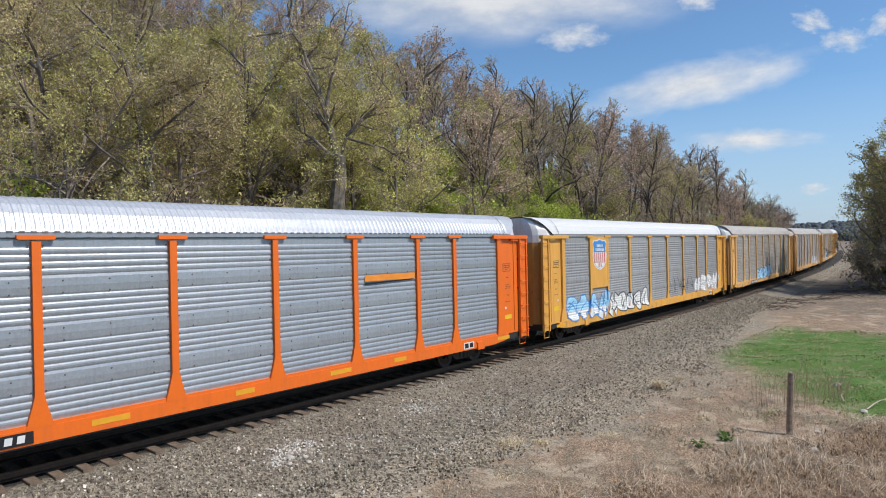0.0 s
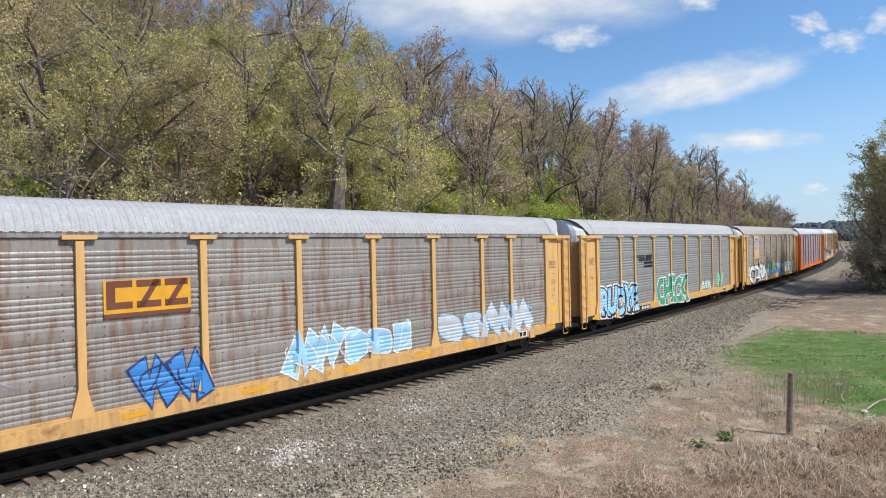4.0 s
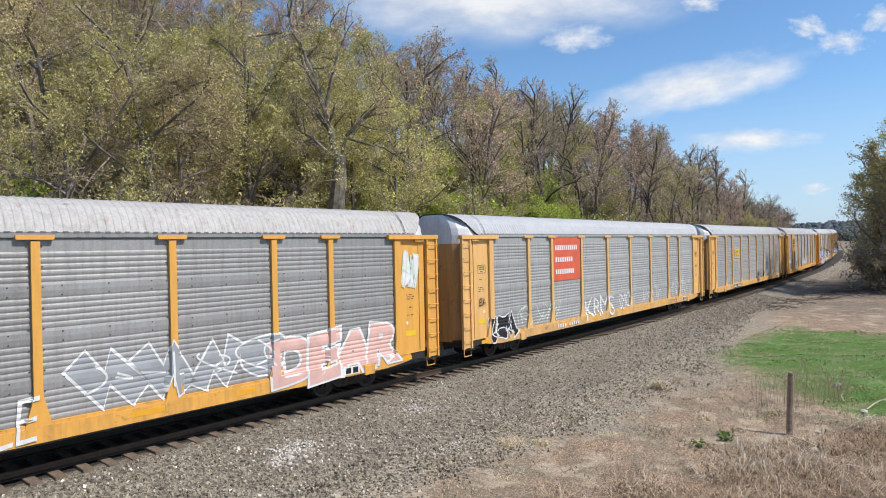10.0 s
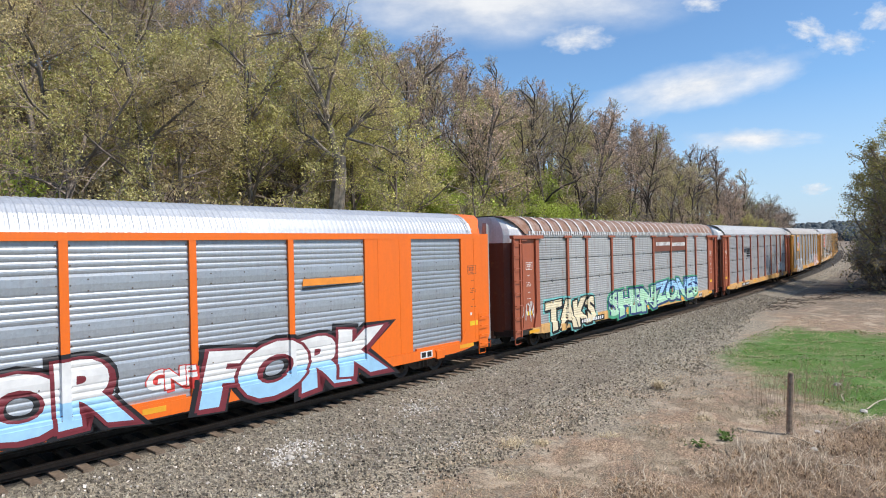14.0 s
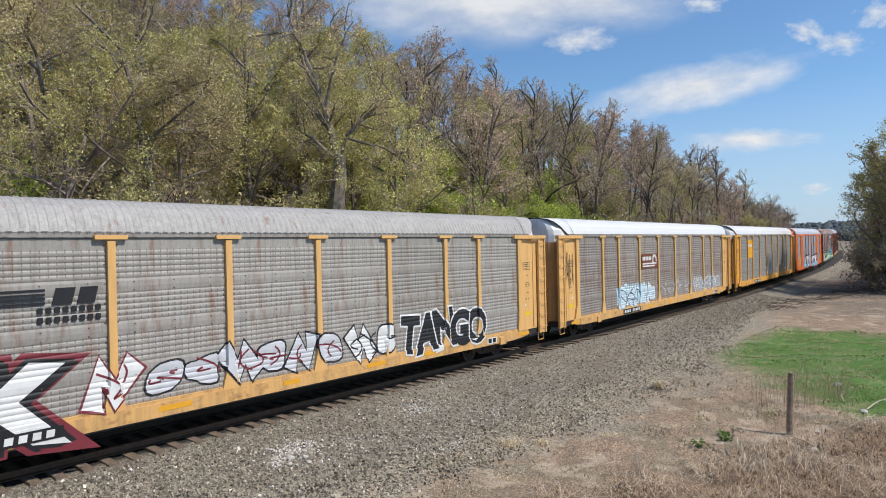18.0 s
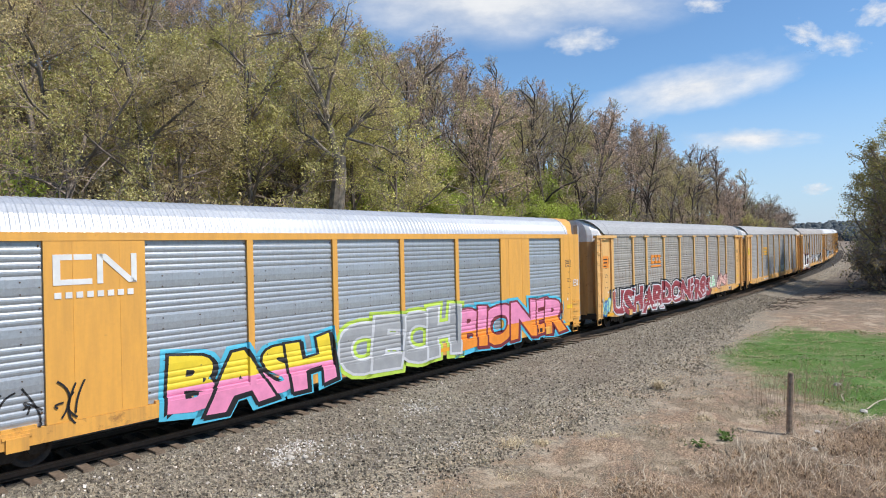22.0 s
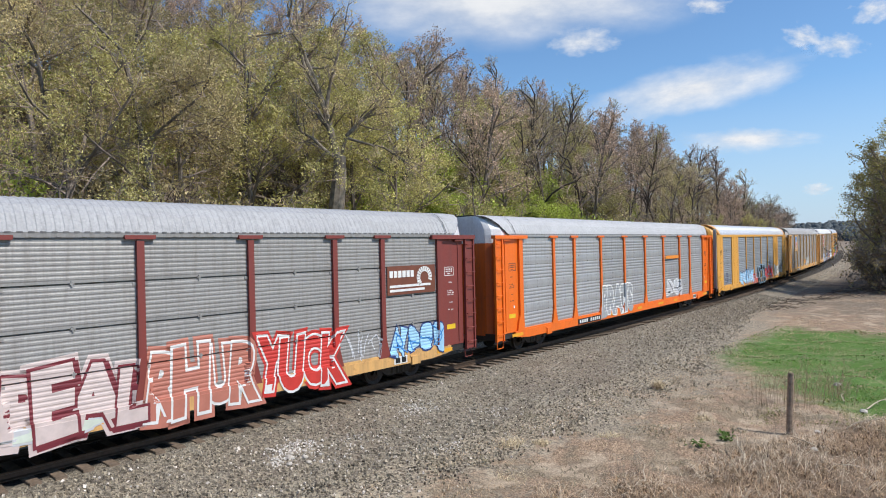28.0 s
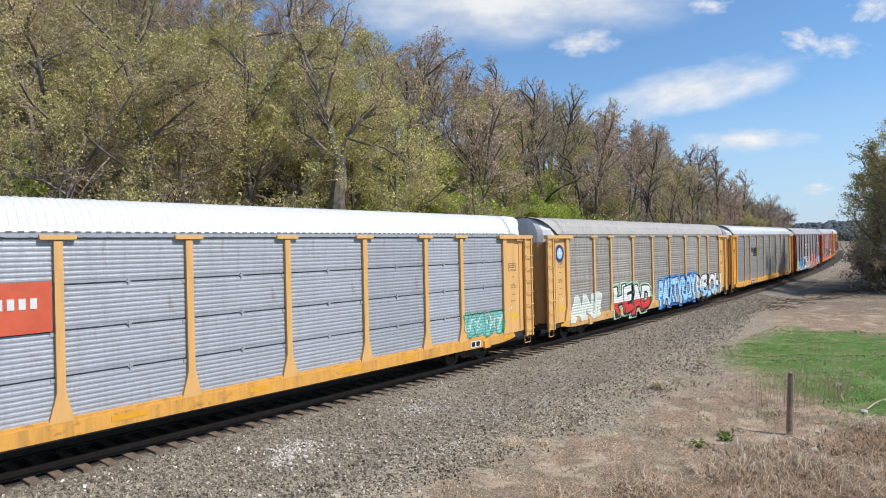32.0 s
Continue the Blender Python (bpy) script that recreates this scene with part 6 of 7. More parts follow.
def shrub_proto(seed, leaf, tall, buds=7):
    p = Plant(seed)
    spec = dict(SHRUB, buds=buds)
    for _ in range(7):
        a = p.r.uniform(0, 6.28)
        lean = p.r.uniform(0.1, 0.6)
        p.grow(Vector((math.cos(a) * 0.3, math.sin(a) * 0.3, -0.2)), Vector((math.cos(a) * lean, math.sin(a) * lean, 1)).normalized(), tall * p.r.uniform(0.7, 1.1), 0.035, 0, spec)
    return p.meshes(bark, LEAVES[leaf])


shrubs = {
    "green": [shrub_proto(800 + i, "green", 3.4, 11) for i in range(2)], "olive": [shrub_proto(810 + i, "olive", 3.2, 8) for i in range(2)],
    "tan": [shrub_proto(820 + i, "tan", 2.8, 3) for i in range(2)], "grey": [shrub_proto(830 + i, "grey", 3.0, 3) for i in range(2)],
}
# dark leafless thicket low on the slope
dark_bark = plain("thicket_bark", (0.085, 0.062, 0.048), 0.95, 0, 0.4, 5, 0)


def thicket_proto(seed):
    p = Plant(seed)
    spec = dict(SHRUB, kids=(9, 8), buds=1)
    for _ in range(10):
        a = p.r.uniform(0, 6.28)
        lean = p.r.uniform(0.1, 0.7)
        p.grow(Vector((math.cos(a) * 0.4, math.sin(a) * 0.4, -0.2)), Vector((math.cos(a) * lean, math.sin(a) * lean, 1)).normalized(), 3.2 * p.r.uniform(0.7, 1.1), 0.04, 0, spec)
    return p.meshes(dark_bark, LEAVES["tan"])


shrubs["thicket"] = [thicket_proto(840), thicket_proto(841)]
SHRUB_LABEL = {"thicket": "dark leafless thicket low on the slope", "green": "leafy shrub in fresh light green under the trees", "olive": "shrub in yellow-green bud under the trees", "tan": "dry brown thicket shrub", "grey": "bare grey tangle of brushwood"}


def place_shrub(kind, s, d, scale):
    x, y, _ = along(s, d)
    m = pose(x, y, height_at(x, y) - 0.1, 0, 0, rnd.uniform(0, 360)) @ Matrix.Scale(scale, 4)
    plant("shrub", rnd.choice(shrubs[kind]), m, SHRUB_LABEL[kind], "shrub", "undergrowth shrubs")


for i in range(230):
    s = rnd.uniform(4, 120)
    d = 9 + 30 * rnd.random()
    p = rnd.random()
    green = 0.8 if 40 < s < 66 and 16 < d < 30 else 0.2 if s < 75 else 0.05
    place_shrub("green" if p < green else "olive" if p < green + 0.25 else "tan" if p < green + 0.5 else "grey", s, d, rnd.uniform(0.9, 1.6) * (1.2 if 28 < s < 66 else 1))
for i in range(30):
    place_shrub("thicket", rnd.uniform(2.5, 17), rnd.uniform(9, 19), rnd.uniform(1.0, 1.7))
for i in range(26):
    place_shrub("thicket", rnd.uniform(15, 70), rnd.uniform(8, 16), rnd.uniform(0.7, 1.2))
# bright young leaf at the wood's foot
for sx, dd, sc in ((43, 13.0, 0.72), (45.5, 12.4, 0.76), (48, 13.0, 0.74), (50.5, 12.4, 0.72), (53, 13.2, 0.66), (32, 13.0, 0.72), (35, 13.6, 0.75), (38, 14.5, 0.7), (28.5, 13.6, 0.6)):
    place_tree("green_round", sx, dd, sc, near_kinds)
for sx, dd, sc in ((61, 12.4, 2.0), (65, 13, 2.1), (31, 13.0, 1.8)):
    place_shrub("tan", sx, dd, sc)
# brush and trees on the field's side, where the line bends out of sight
for i in range(60):
    s = rnd.uniform(76, 210)
    place_shrub(rnd.choice(("tan", "grey", "grey", "olive")), s, -8.5 - 3.2 * rnd.random() - 0.006 * (s - 76), rnd.uniform(0.8, 1.7))
for s, d, k, sc in ((70, -10.6, "tan", 2.0), (72, -9.4, "grey", 2.3), (74, -8.6, "tan", 2.1), (76, -8.2, "grey", 2.3), (78, -8.8, "tan", 2.5), (80, -8.0, "grey", 2.2), (82, -9.2, "tan", 2.7), (75, -10.6, "thicket", 2.2), (79, -10.4, "tan", 2.8), (84, -8.4, "grey", 2.2), (87, -9.0, "tan", 2.4), (71, -12.2, "tan", 2.3), (73, -13.6, "olive", 2.5)):
    place_shrub(k, s, d - 2.6, sc)
for s, d, k, sc in ((74, -10.4, "sparse", 1.2), (77, -9.8, "sparse", 1.1), (76, -11.4, "sparse", 1.25), (83, -10.6, "sparse", 1.1), (75, -13.0, "olive_round", 0.95), (79, -11.8, "olive_round", 0.9), (72, -12.2, "sparse", 1.15), (86, -12.0, "crooked", 0.7), (71, -18, "bare", 0.9), (92, -15, "sparse", 0.95), (98, -12.6, "tan_tall", 0.65), (104, -11.8, "bare", 0.75), (126, -12, "olive_round", 0.6), (150, -11, "tan_tall", 0.55), (175, -12, "olive_round", 0.6)):
    place_tree(k, s, d, sc, near_kinds)

# ---- the far ridge ----
far_green = plain("far_woods", (0.085, 0.10, 0.105), 0.95, 0, 0.4, 0.15, 0)
bm = bmesh.new()
rr = random.Random(5)
for i in range(4200):
    a = radians(-16 + 50 * rr.random())
    dist = rr.uniform(640, 900)
    x, y = dist * math.cos(a), dist * math.sin(a)
    h = 7 + 17 * (dist - 640) / 260 + 2.5 * math.sin(a * 14) + rr.uniform(-1.5, 2.5)
    w = rr.uniform(2.2, 5.0)
    n = 6
    rings = [[bm.verts.new((x + w * q * math.cos(k * 6.2832 / n + i) * rr.uniform(0.8, 1.15), y + w * q * math.sin(k * 6.2832 / n + i) * rr.uniform(0.8, 1.15), z)) for k in range(n)] for q, z in ((0.45, h), (0.95, h - w * 0.7), (1.0, h - w * 1.8))]
    bm.faces.new(rings[0])
    for p, q in zip(rings, rings[1:]):
        for k in range(n):
            bm.faces.new((p[k], p[(k + 1) % n], q[(k + 1) % n], q[k]))
tagged(new("far_woods", mesh_of(bm, far_green, "far_woods", True)), "hazy wooded ridge on the horizon", "woods", kind="stuff")

# ---- clouds ----


def cloud_material(name, seed, stretch, density):
    m = bpy.data.materials.new(name)
    m.use_nodes = True
    nt = m.node_tree
    nt.nodes.clear()
    out = nt.nodes.new("ShaderNodeOutputMaterial")
    em = node(nt, "Emission", Strength=0.95)
    tr = nt.nodes.new("ShaderNodeBsdfTransparent")
    mx = nt.nodes.new("ShaderNodeMixShader")
    tc = nt.nodes.new("ShaderNodeTexCoord")
    mp = node(nt, "Mapping", Scale=stretch, Location=(seed * 3.7, seed * 1.9, 0))
    nz = node(nt, "TexNoise", Scale=2.6, Detail=9.0, Roughness=0.58)
    ln = nt.nodes.new("ShaderNodeVectorMath")
    ln.operation = "LENGTH"
    nt.links.new(tc.outputs["Object"], mp.inputs[0])
    nt.links.new(mp.outputs[0], nz.inputs["Vector"])
    nt.links.new(tc.outputs["Object"], ln.inputs[0])
    core = ramp(nt, ln.outputs["Value"], 0.1, 1.05, 1.0, 0.0)
    v = math_node(nt, "ADD", math_node(nt, "MULTIPLY", core, 0.9), math_node(nt, "MULTIPLY", nz.outputs["Fac"], 1.15))
    a = ramp(nt, v, 0.92 - density, 1.62 - density * 0.6)
    edge = ramp(nt, ln.outputs["Value"], 0.62, 1.0, 1.0, 0.0)
    a = math_node(nt, "MULTIPLY", a, edge)
    shade = rgb_mix(nt, ramp(nt, nz.outputs["Fac"], 0.35, 0.7), (0.74, 0.79, 0.87), (0.97, 0.98, 1.0))
    nt.links.new(shade, em.inputs["Color"])
    nt.links.new(a, mx.inputs[0])
    nt.links.new(tr.outputs[0], mx.inputs[1])
    nt.links.new(em.outputs[0], mx.inputs[2])
    nt.links.new(mx.outputs[0], out.inputs[0])
    return m


CLOUDS = []
CAM_M = look(EYE, EYE + AIM, -1.215)
PX = math.tan(radians(70.65) / 2) / 784
# across, up (in units of the picture's middle), width, height, drift over the clip, density
for i, (u, v, w, h, du, dv, dens, tilt) in enumerate(((885, -4, 800, 190, 14, 6, 0.3, 2), (1012, 66, 190, 80, 22, 10, 0.0, 4), (1238, 148, 560, 116, -14, 12, 0.15, 12), (1330, 247, 330, 62, -8, 0, 0.1, 2), (1438, 38, 110, 66, -18, 32, -0.02, -8),
                                               (1495, 70, 150, 66, -12, 10, -0.04, 0), (1440, 335, 80, 34, 6, 0, -0.02, 6), (1235, 5, 150, 60, 20, 6, -0.12, 0), (1570, 40, 150, 80, -25, -25, -0.08, 15)    )):
    dist = 3200 + 40 * i
    bm = bmesh.new()
    ring = [bm.verts.new((math.cos(k * 6.2832 / 24), math.sin(k * 6.2832 / 24), 0)) for k in range(24)]
    bm.faces.new(ring)
    ob = new("cloud", mesh_of(bm, cloud_material("cloud_vapour", i + 1, (1.0, 0.55 * h / w * 2.2 + 0.2, 1), dens), "cloud"))
    ob.scale = (w / 2 * PX * dist, h / 2 * PX * dist, 1)
    tagged(ob, "white fair-weather cloud drifting in a blue sky", "cloud", "clouds")
    rows = [(t, CAM_M @ pose((u + du * f - 784) * PX * dist, (441 - v - dv * f) * PX * dist, -dist, 0, 0, tilt)) for t, f in ((0.0, 0.0), (32.0, 1.0))]
    CLOUDS.append((ob, rows))

# ---- small things on the ground ----
rnd = random.Random(21)


def scatter_mesh(name, verts, faces, mat, label, category):
    me = bpy.data.meshes.new(name)
    me.from_pydata(verts, [], faces)
    me.materials.append(mat)
    return tagged(new(name, me), label, category, kind="stuff")


def island_material(name, a, b, rough=0.9, c=None):
    m, nt, bs = shader(name, rough)
    r = nt.nodes.new("ShaderNodeNewGeometry").outputs["Random Per Island"]
    col = rgb_mix(nt, r, a, b)
    if c:
        col = rgb_mix(nt, ramp(nt, r, 0.93, 0.96), col, c)
    nt.links.new(col, bs.inputs["Base Color"])
    return m


stone_mat = island_material("stone_grey", (0.08, 0.066, 0.05), (0.47, 0.405, 0.295), 0.9, (0.68, 0.61, 0.53))


def bed_height(x, y):
    """Top of the ballast or ground at a place near the viewer."""
    s, d = offsets(np.array([x]), np.array([y]))
    prof = ((-5.4, -0.84), (-4.6, -0.64), (-3.4, -0.52), (-2.6, -0.42), (-1.75, -0.27), (-1.25, -0.24), (0, -0.25))
    z = float(np.interp(d[0], [q[0] for q in prof], [q[1] for q in prof])) + float(rise(s[0]))
    return max(z if d[0] > -5.4 else -9, height_at(x, y)), d[0]


CUBE = ((-1, -1, -1), (1, -1, -0.8), (1, 1, -1), (-1, 1, -0.9), (-0.7, -0.8, 0.8), (0.8, -0.6, 1), (0.7, 0.7, 0.7), (-0.8, 0.6, 1))
QUADS = ((0, 1, 5, 4), (1, 2, 6, 5), (2, 3, 7, 6), (3, 0, 4, 7), (4, 5, 6, 7))
verts, faces = [], []
for i in range(19000):
    x = 2.5 + 58 * rnd.random() ** 2.2
    reach = float(np.interp(x, (3, 8, 24, 27, 46, 60), (4.9, 5.2, 6.4, 5.8, 2.9, 2.4)))
    d = -1.35 - reach * (rnd.random() ** 0.85 + 0.15 * rnd.random() ** 3)
    px, py, th = along(x, d)
    z = float(np.interp(d, (-9.5, -5.4, -4.6, -3.4, -2.6, -1.75, -1.25), (-0.77, -0.77, -0.64, -0.52, -0.42, -0.27, -0.24)))
    r = rnd.uniform(0.014, 0.03) * (1.6 if rnd.random() < 0.03 else 1)
    e = Euler((rnd.uniform(0, 6), rnd.uniform(0, 6), rnd.uniform(0, 6))).to_matrix()
    base = len(verts)
    sx, sy, sz = rnd.uniform(0.7, 1.4), rnd.uniform(0.7, 1.2), rnd.uniform(0.5, 0.9)
    for q in CUBE:
        v = e @ Vector((q[0] * r * sx, q[1] * r * sy, q[2] * r * sz))
        verts.append((px + v.x, py + v.y, z + 0.01 + v.z))
    faces += [tuple(base + k for k in q) for q in QUADS] + [(base + 3, base + 2, base + 1, base)]
scatter_mesh("gravel_stones", verts, faces, stone_mat, "loose grey crushed stones beside the track", "gravel")

# scatters of whitish crushed stone
verts, faces = [], []
for cx, cy, size, count in ((9.0, -2.9, 0.34, 240), (8.4, -3.3, 0.22, 90), (13.6, -2.6, 0.45, 150), (12.1, -5.2, 0.4, 70), (15.4, -4.2, 0.5, 60), (10.4, -3.6, 0.9, 120)):
    for _ in range(count):
        px, py = cx + rnd.gauss(0, size), cy + rnd.gauss(0, size * 0.6)
        z = bed_height(px, py)[0]
        r = rnd.uniform(0.01, 0.03)
        e = Euler((rnd.uniform(0, 6), rnd.uniform(0, 6), rnd.uniform(0, 6))).to_matrix()
        base = len(verts)
        for q in CUBE:
            v = e @ Vector((q[0] * r, q[1] * r * 0.8, q[2] * r * 0.6))
            verts.append((px + v.x, py + v.y, z + 0.012 + v.z))
        faces += [tuple(base + k for k in q) for q in QUADS] + [(base + 3, base + 2, base + 1, base)]
scatter_mesh("white_gravel", verts, faces, island_material("white_gravel", (0.40, 0.36, 0.31), (0.78, 0.74, 0.68)), "scattered whitish crushed stones on the ballast's foot", "gravel")

# larger pale stones lying about
pale_stone = plain("pale_stone", (0.48, 0.44, 0.38), 0.9, 0, 0.2, 9, 0.4)
for x, y, r in ((8.6, -3.3, 0.13), (8.9, -3.5, 0.1), (8.75, -3.15, 0.08), (8.5, -3.75, 0.06), (8.2, -3.4, 0.07), (9.3, -3.6, 0.06), (8.8, -3.8, 0.08), (9.0, -2.95, 0.05), (8.35, -3.15, 0.06), (9.35, -3.25, 0.05), (8.4, -3.6, 0.09), (9.1, -3.2, 0.07), (22.5, -6.6, 0.11), (23.0, -6.5, 0.08), (26.2, -4.8, 0.1), (19.4, -12.3, 0.12), (26.0, -11.6, 0.16), (13.6, -6.1, 0.07), (9.2, -8.0, 0.07), (17.5, -12.6, 0.09), (22.4, -12.9, 0.14), (16.0, -4.9, 0.07)):
    bm = bmesh.new()
    bmesh.ops.create_icosphere(bm, subdivisions=2, radius=r * 0.8)
    for v in bm.verts:
        v.co *= 1 + 0.5 * noise.noise(v.co * 11 + Vector((x, y, 0)))
        v.co.z *= 0.55
    ob = new("stone", mesh_of(bm, pale_stone, "stone"))
    ob.location = (x, y, bed_height(x, y)[0] + r * 0.2)
    tagged(ob, "pale weathered stone lying on gravel and dry grass", "stone", "pale stones")


def blades(name, places, mat, label, category, width):
    verts, faces = [], []
    heights = ground_height([q[0] for q in places], [q[1] for q in places])
    for (x, y, h, lean), z in zip(places, heights):
        z = float(z) - 0.02
        a = rnd.uniform(0, 6.28)
        dx, dy = math.cos(a), math.sin(a)
        w = width * rnd.uniform(0.6, 1.4)
        b = len(verts)
        verts += [(x - dy * w, y + dx * w, z), (x + dy * w, y - dx * w, z), (x + dx * lean * h * 0.4 + dy * w * 0.6, y + dy * lean * h * 0.4 - dx * w * 0.6, z + h * 0.6),
                  (x + dx * lean * h * 0.4 - dy * w * 0.6, y + dy * lean * h * 0.4 + dx * w * 0.6, z + h * 0.6), (x + dx * lean * h, y + dy * lean * h, z + h * (1 - 0.3 * lean))]
        faces += [(b, b + 1, b + 2, b + 3), (b + 3, b + 2, b + 4)]
    scatter_mesh(name, verts, faces, mat, label, category)


def line_y(x):
    return -9.4 - (x - 10.8) * 0.37


tufts, straw_bits, green_bits = [], [], []
while len(tufts) < 22000:
    x = rnd.uniform(8, 26)
    y = line_y(x) - abs(rnd.gauss(0, 2.2)) + 0.35
    if y < -19 or math.hypot(x, y + 16.2) < 3 or noise.noise(Vector((x * 0.9, y * 0.9, 0))) < -0.25 + 0.3 * rnd.random():
        continue
    tufts.append((x, y, rnd.uniform(0.05, 0.24), rnd.uniform(0.5, 3.0)))
while len(straw_bits) < 12000:
    x, y = rnd.uniform(7, 46), rnd.uniform(-12.5, -5.6)
    if y < line_y(x) or noise.noise(Vector((x * 0.6, y * 0.6, 3))) < 0.02:
        continue
    straw_bits.append((x, y, rnd.uniform(0.03, 0.12), rnd.uniform(0.6, 2.0)))
while len(green_bits) < 15000:
    x, y = rnd.uniform(22, 42), rnd.uniform(-20, -5.6)
    if x < 24.2 + 1.1 * (y + 11) + 0.8 * noise.noise(Vector((x, y, 0))) or noise.noise(Vector((x * 0.5, y * 0.5, 7))) < -0.25:
        continue
    green_bits.append((x, y, rnd.uniform(0.04, 0.1), rnd.uniform(0.6, 1.8)))
straw_mat = island_material("dry_grass", (0.25, 0.17, 0.10), (0.70, 0.53, 0.35))
rust_mat = island_material("dead_bracken", (0.09, 0.05, 0.028), (0.62, 0.44, 0.275))
green_mat = island_material("field_grass", (0.045, 0.13, 0.012), (0.16, 0.32, 0.04))
blades("dead_grass", tufts, rust_mat, "matted brown dead grass on the bank", "grass", 0.009)
blades("straw_grass", straw_bits, straw_mat, "thin straw-coloured dry grass", "grass", 0.01)
blades("green_grass", green_bits, green_mat, "short bright green field grass", "grass", 0.016)

# long dead stalks lying across the bank, and upright straws
long_bits, moss_bits = [], []
while len(long_bits) < 3200:
    x = rnd.uniform(9, 26)
    y = line_y(x) - abs(rnd.gauss(0, 1.9)) + 0.3
    if y < -18 or math.hypot(x, y + 16.2) < 4 or noise.noise(Vector((x * 0.7, y * 0.7, 11))) < -0.1:
        continue
    long_bits.append((x, y, rnd.uniform(0.14, 0.42), rnd.uniform(0.3, 3.4)))
while len(moss_bits) < 1500:
    x = rnd.uniform(19.5, 26)
    y = rnd.uniform(-17, -10.5)
    if noise.noise(Vector((x * 0.8, y * 0.8, 5))) < 0.05:
        continue
    moss_bits.append((x, y, rnd.uniform(0.04, 0.12), rnd.uniform(0.5, 1.8)))
blades("long_straw", long_bits, island_material("bleached_straw", (0.34, 0.26, 0.17), (0.78, 0.66, 0.50)), "long bleached dead stalks lying on the bank", "grass", 0.006)
blades("weedy_grass", moss_bits, island_material("weedy_green", (0.13, 0.15, 0.04), (0.32, 0.32, 0.1)), "sparse olive green weeds at the field's edge", "grass", 0.014)

# clumps of short dry grass on the bare ground, and a few pale hummocks
clump_bits = []
for _ in range(240):
    cx, cy = rnd.uniform(9, 34), rnd.uniform(-11, -5.0)
    if cy < line_y(cx) + 0.2 or noise.noise(Vector((cx * 0.45, cy * 0.45, 9))) < -0.1:
        continue
    size = rnd.uniform(0.1, 0.45)
    for _ in range(int(90 * size) + 12):
        clump_bits.append((cx + rnd.gauss(0, size), cy + rnd.gauss(0, size), rnd.uniform(0.04, 0.13), rnd.uniform(0.5, 2.2)))
blades("short_grass", clump_bits, island_material("grey_straw", (0.12, 0.105, 0.06), (0.46, 0.39, 0.26)), "short grey-brown tufts of dry grass on bare earth", "grass", 0.012)
hummock_mat = island_material("pale_straw", (0.42, 0.33, 0.19), (0.74, 0.62, 0.42))
hummock_bits = []
for cx, cy, size, tall in ((13.4, -6.4, 0.3, 0.16), (13.9, -7.0, 0.16, 0.12), (22.0, -6.7, 0.13, 0.4), (18.9, -9.4, 0.25, 0.12), (11.6, -7.6, 0.35, 0.1), (15.6, -8.1, 0.4, 0.1)):
    for _ in range(260):
        hummock_bits.append((cx + rnd.gauss(0, size * 0.6), cy + rnd.gauss(0, size * 0.6), tall * rnd.uniform(0.5, 1.2), rnd.uniform(0.3, 1.6)))
blades("straw_hummock", hummock_bits, hummock_mat, "pale straw hummocks of dry grass beside the gravel", "grass", 0.008)

# old fence post with a bit of wire
post_wood = plain("post_wood", (0.30, 0.22, 0.155), 0.95, 0, 0.5, 8, 0.6)
bm = bmesh.new()
n = 10
rings = []
for z, r in ((-0.4, 0.085), (0.3, 0.083), (0.9, 0.078), (1.5, 0.075), (1.66, 0.072), (1.69, 0.055)):
    rings.append([bm.verts.new((r * (1 + 0.12 * math.sin(3 * k + z * 2)) * math.cos(6.2832 * k / n) + 0.05 * z, r * (1 + 0.1 * math.cos(5 * k)) * math.sin(6.2832 * k / n), z)) for k in range(n)])
for p, q in zip(rings, rings[1:]):
    for k in range(n):
        bm.faces.new((p[k], p[(k + 1) % n], q[(k + 1) % n], q[k]))
bm.faces.new(rings[-1])
fence = new("fence_post")
part("post", mesh_of(bm, post_wood, "post"), post_wood, fence)
bm = bmesh.new()
tube(bm, [(-0.13, 0.02, 1.42), (0.0, 0.1, 1.45), (0.12, 0.02, 1.44)], 0.01, 5)
part("wire_staple", bm, plain("rusty_wire", (0.10, 0.06, 0.04), 0.8, 0.5), fence, "rusty wire staple")
fence.matrix_basis = pose(18.95, -11.7, height_at(18.95, -11.7), 0, 0, -48)
tagged(fence, "weathered round wooden fence post standing in dry grass", "fence post")

# pale dead stalks and fallen sticks
stalk_mat = plain("pale_stalk", (0.50, 0.42, 0.31), 0.9, 0, 0.3, 9, 0)


def stalk_meshes(mat, thick, twigs):
    out = []
    for i in range(7):
        bm = bmesh.new()
        a, ln = rnd.uniform(0, 6.28), rnd.uniform(0.05, 0.5)
        p0 = Vector((0, 0, -0.08))
        p1 = Vector((math.cos(a) * ln * 0.4, math.sin(a) * ln * 0.4, 0.6))
        p2 = Vector((math.cos(a) * ln, math.sin(a) * ln, 1.0))
        tube(bm, [p0, p1, p2], thick, 3, thick / 3)
        for q in range(twigs):
            w = p0.lerp(p1, rnd.uniform(0.4, 1)) if q % 2 else p1.lerp(p2, rnd.random())
            tube(bm, [w, w + Vector((rnd.gauss(0, 0.12), rnd.gauss(0, 0.12), 0.16))], thick / 2, 3)
        out.append(mesh_of(bm, mat, "stalk"))
    return out


STALKS = stalk_meshes(stalk_mat, 0.012, 3)
BROWN_STALKS = stalk_meshes(plain("brown_stalk", (0.40, 0.29, 0.19), 0.9, 0, 0.3, 9, 0), 0.0055, 7)


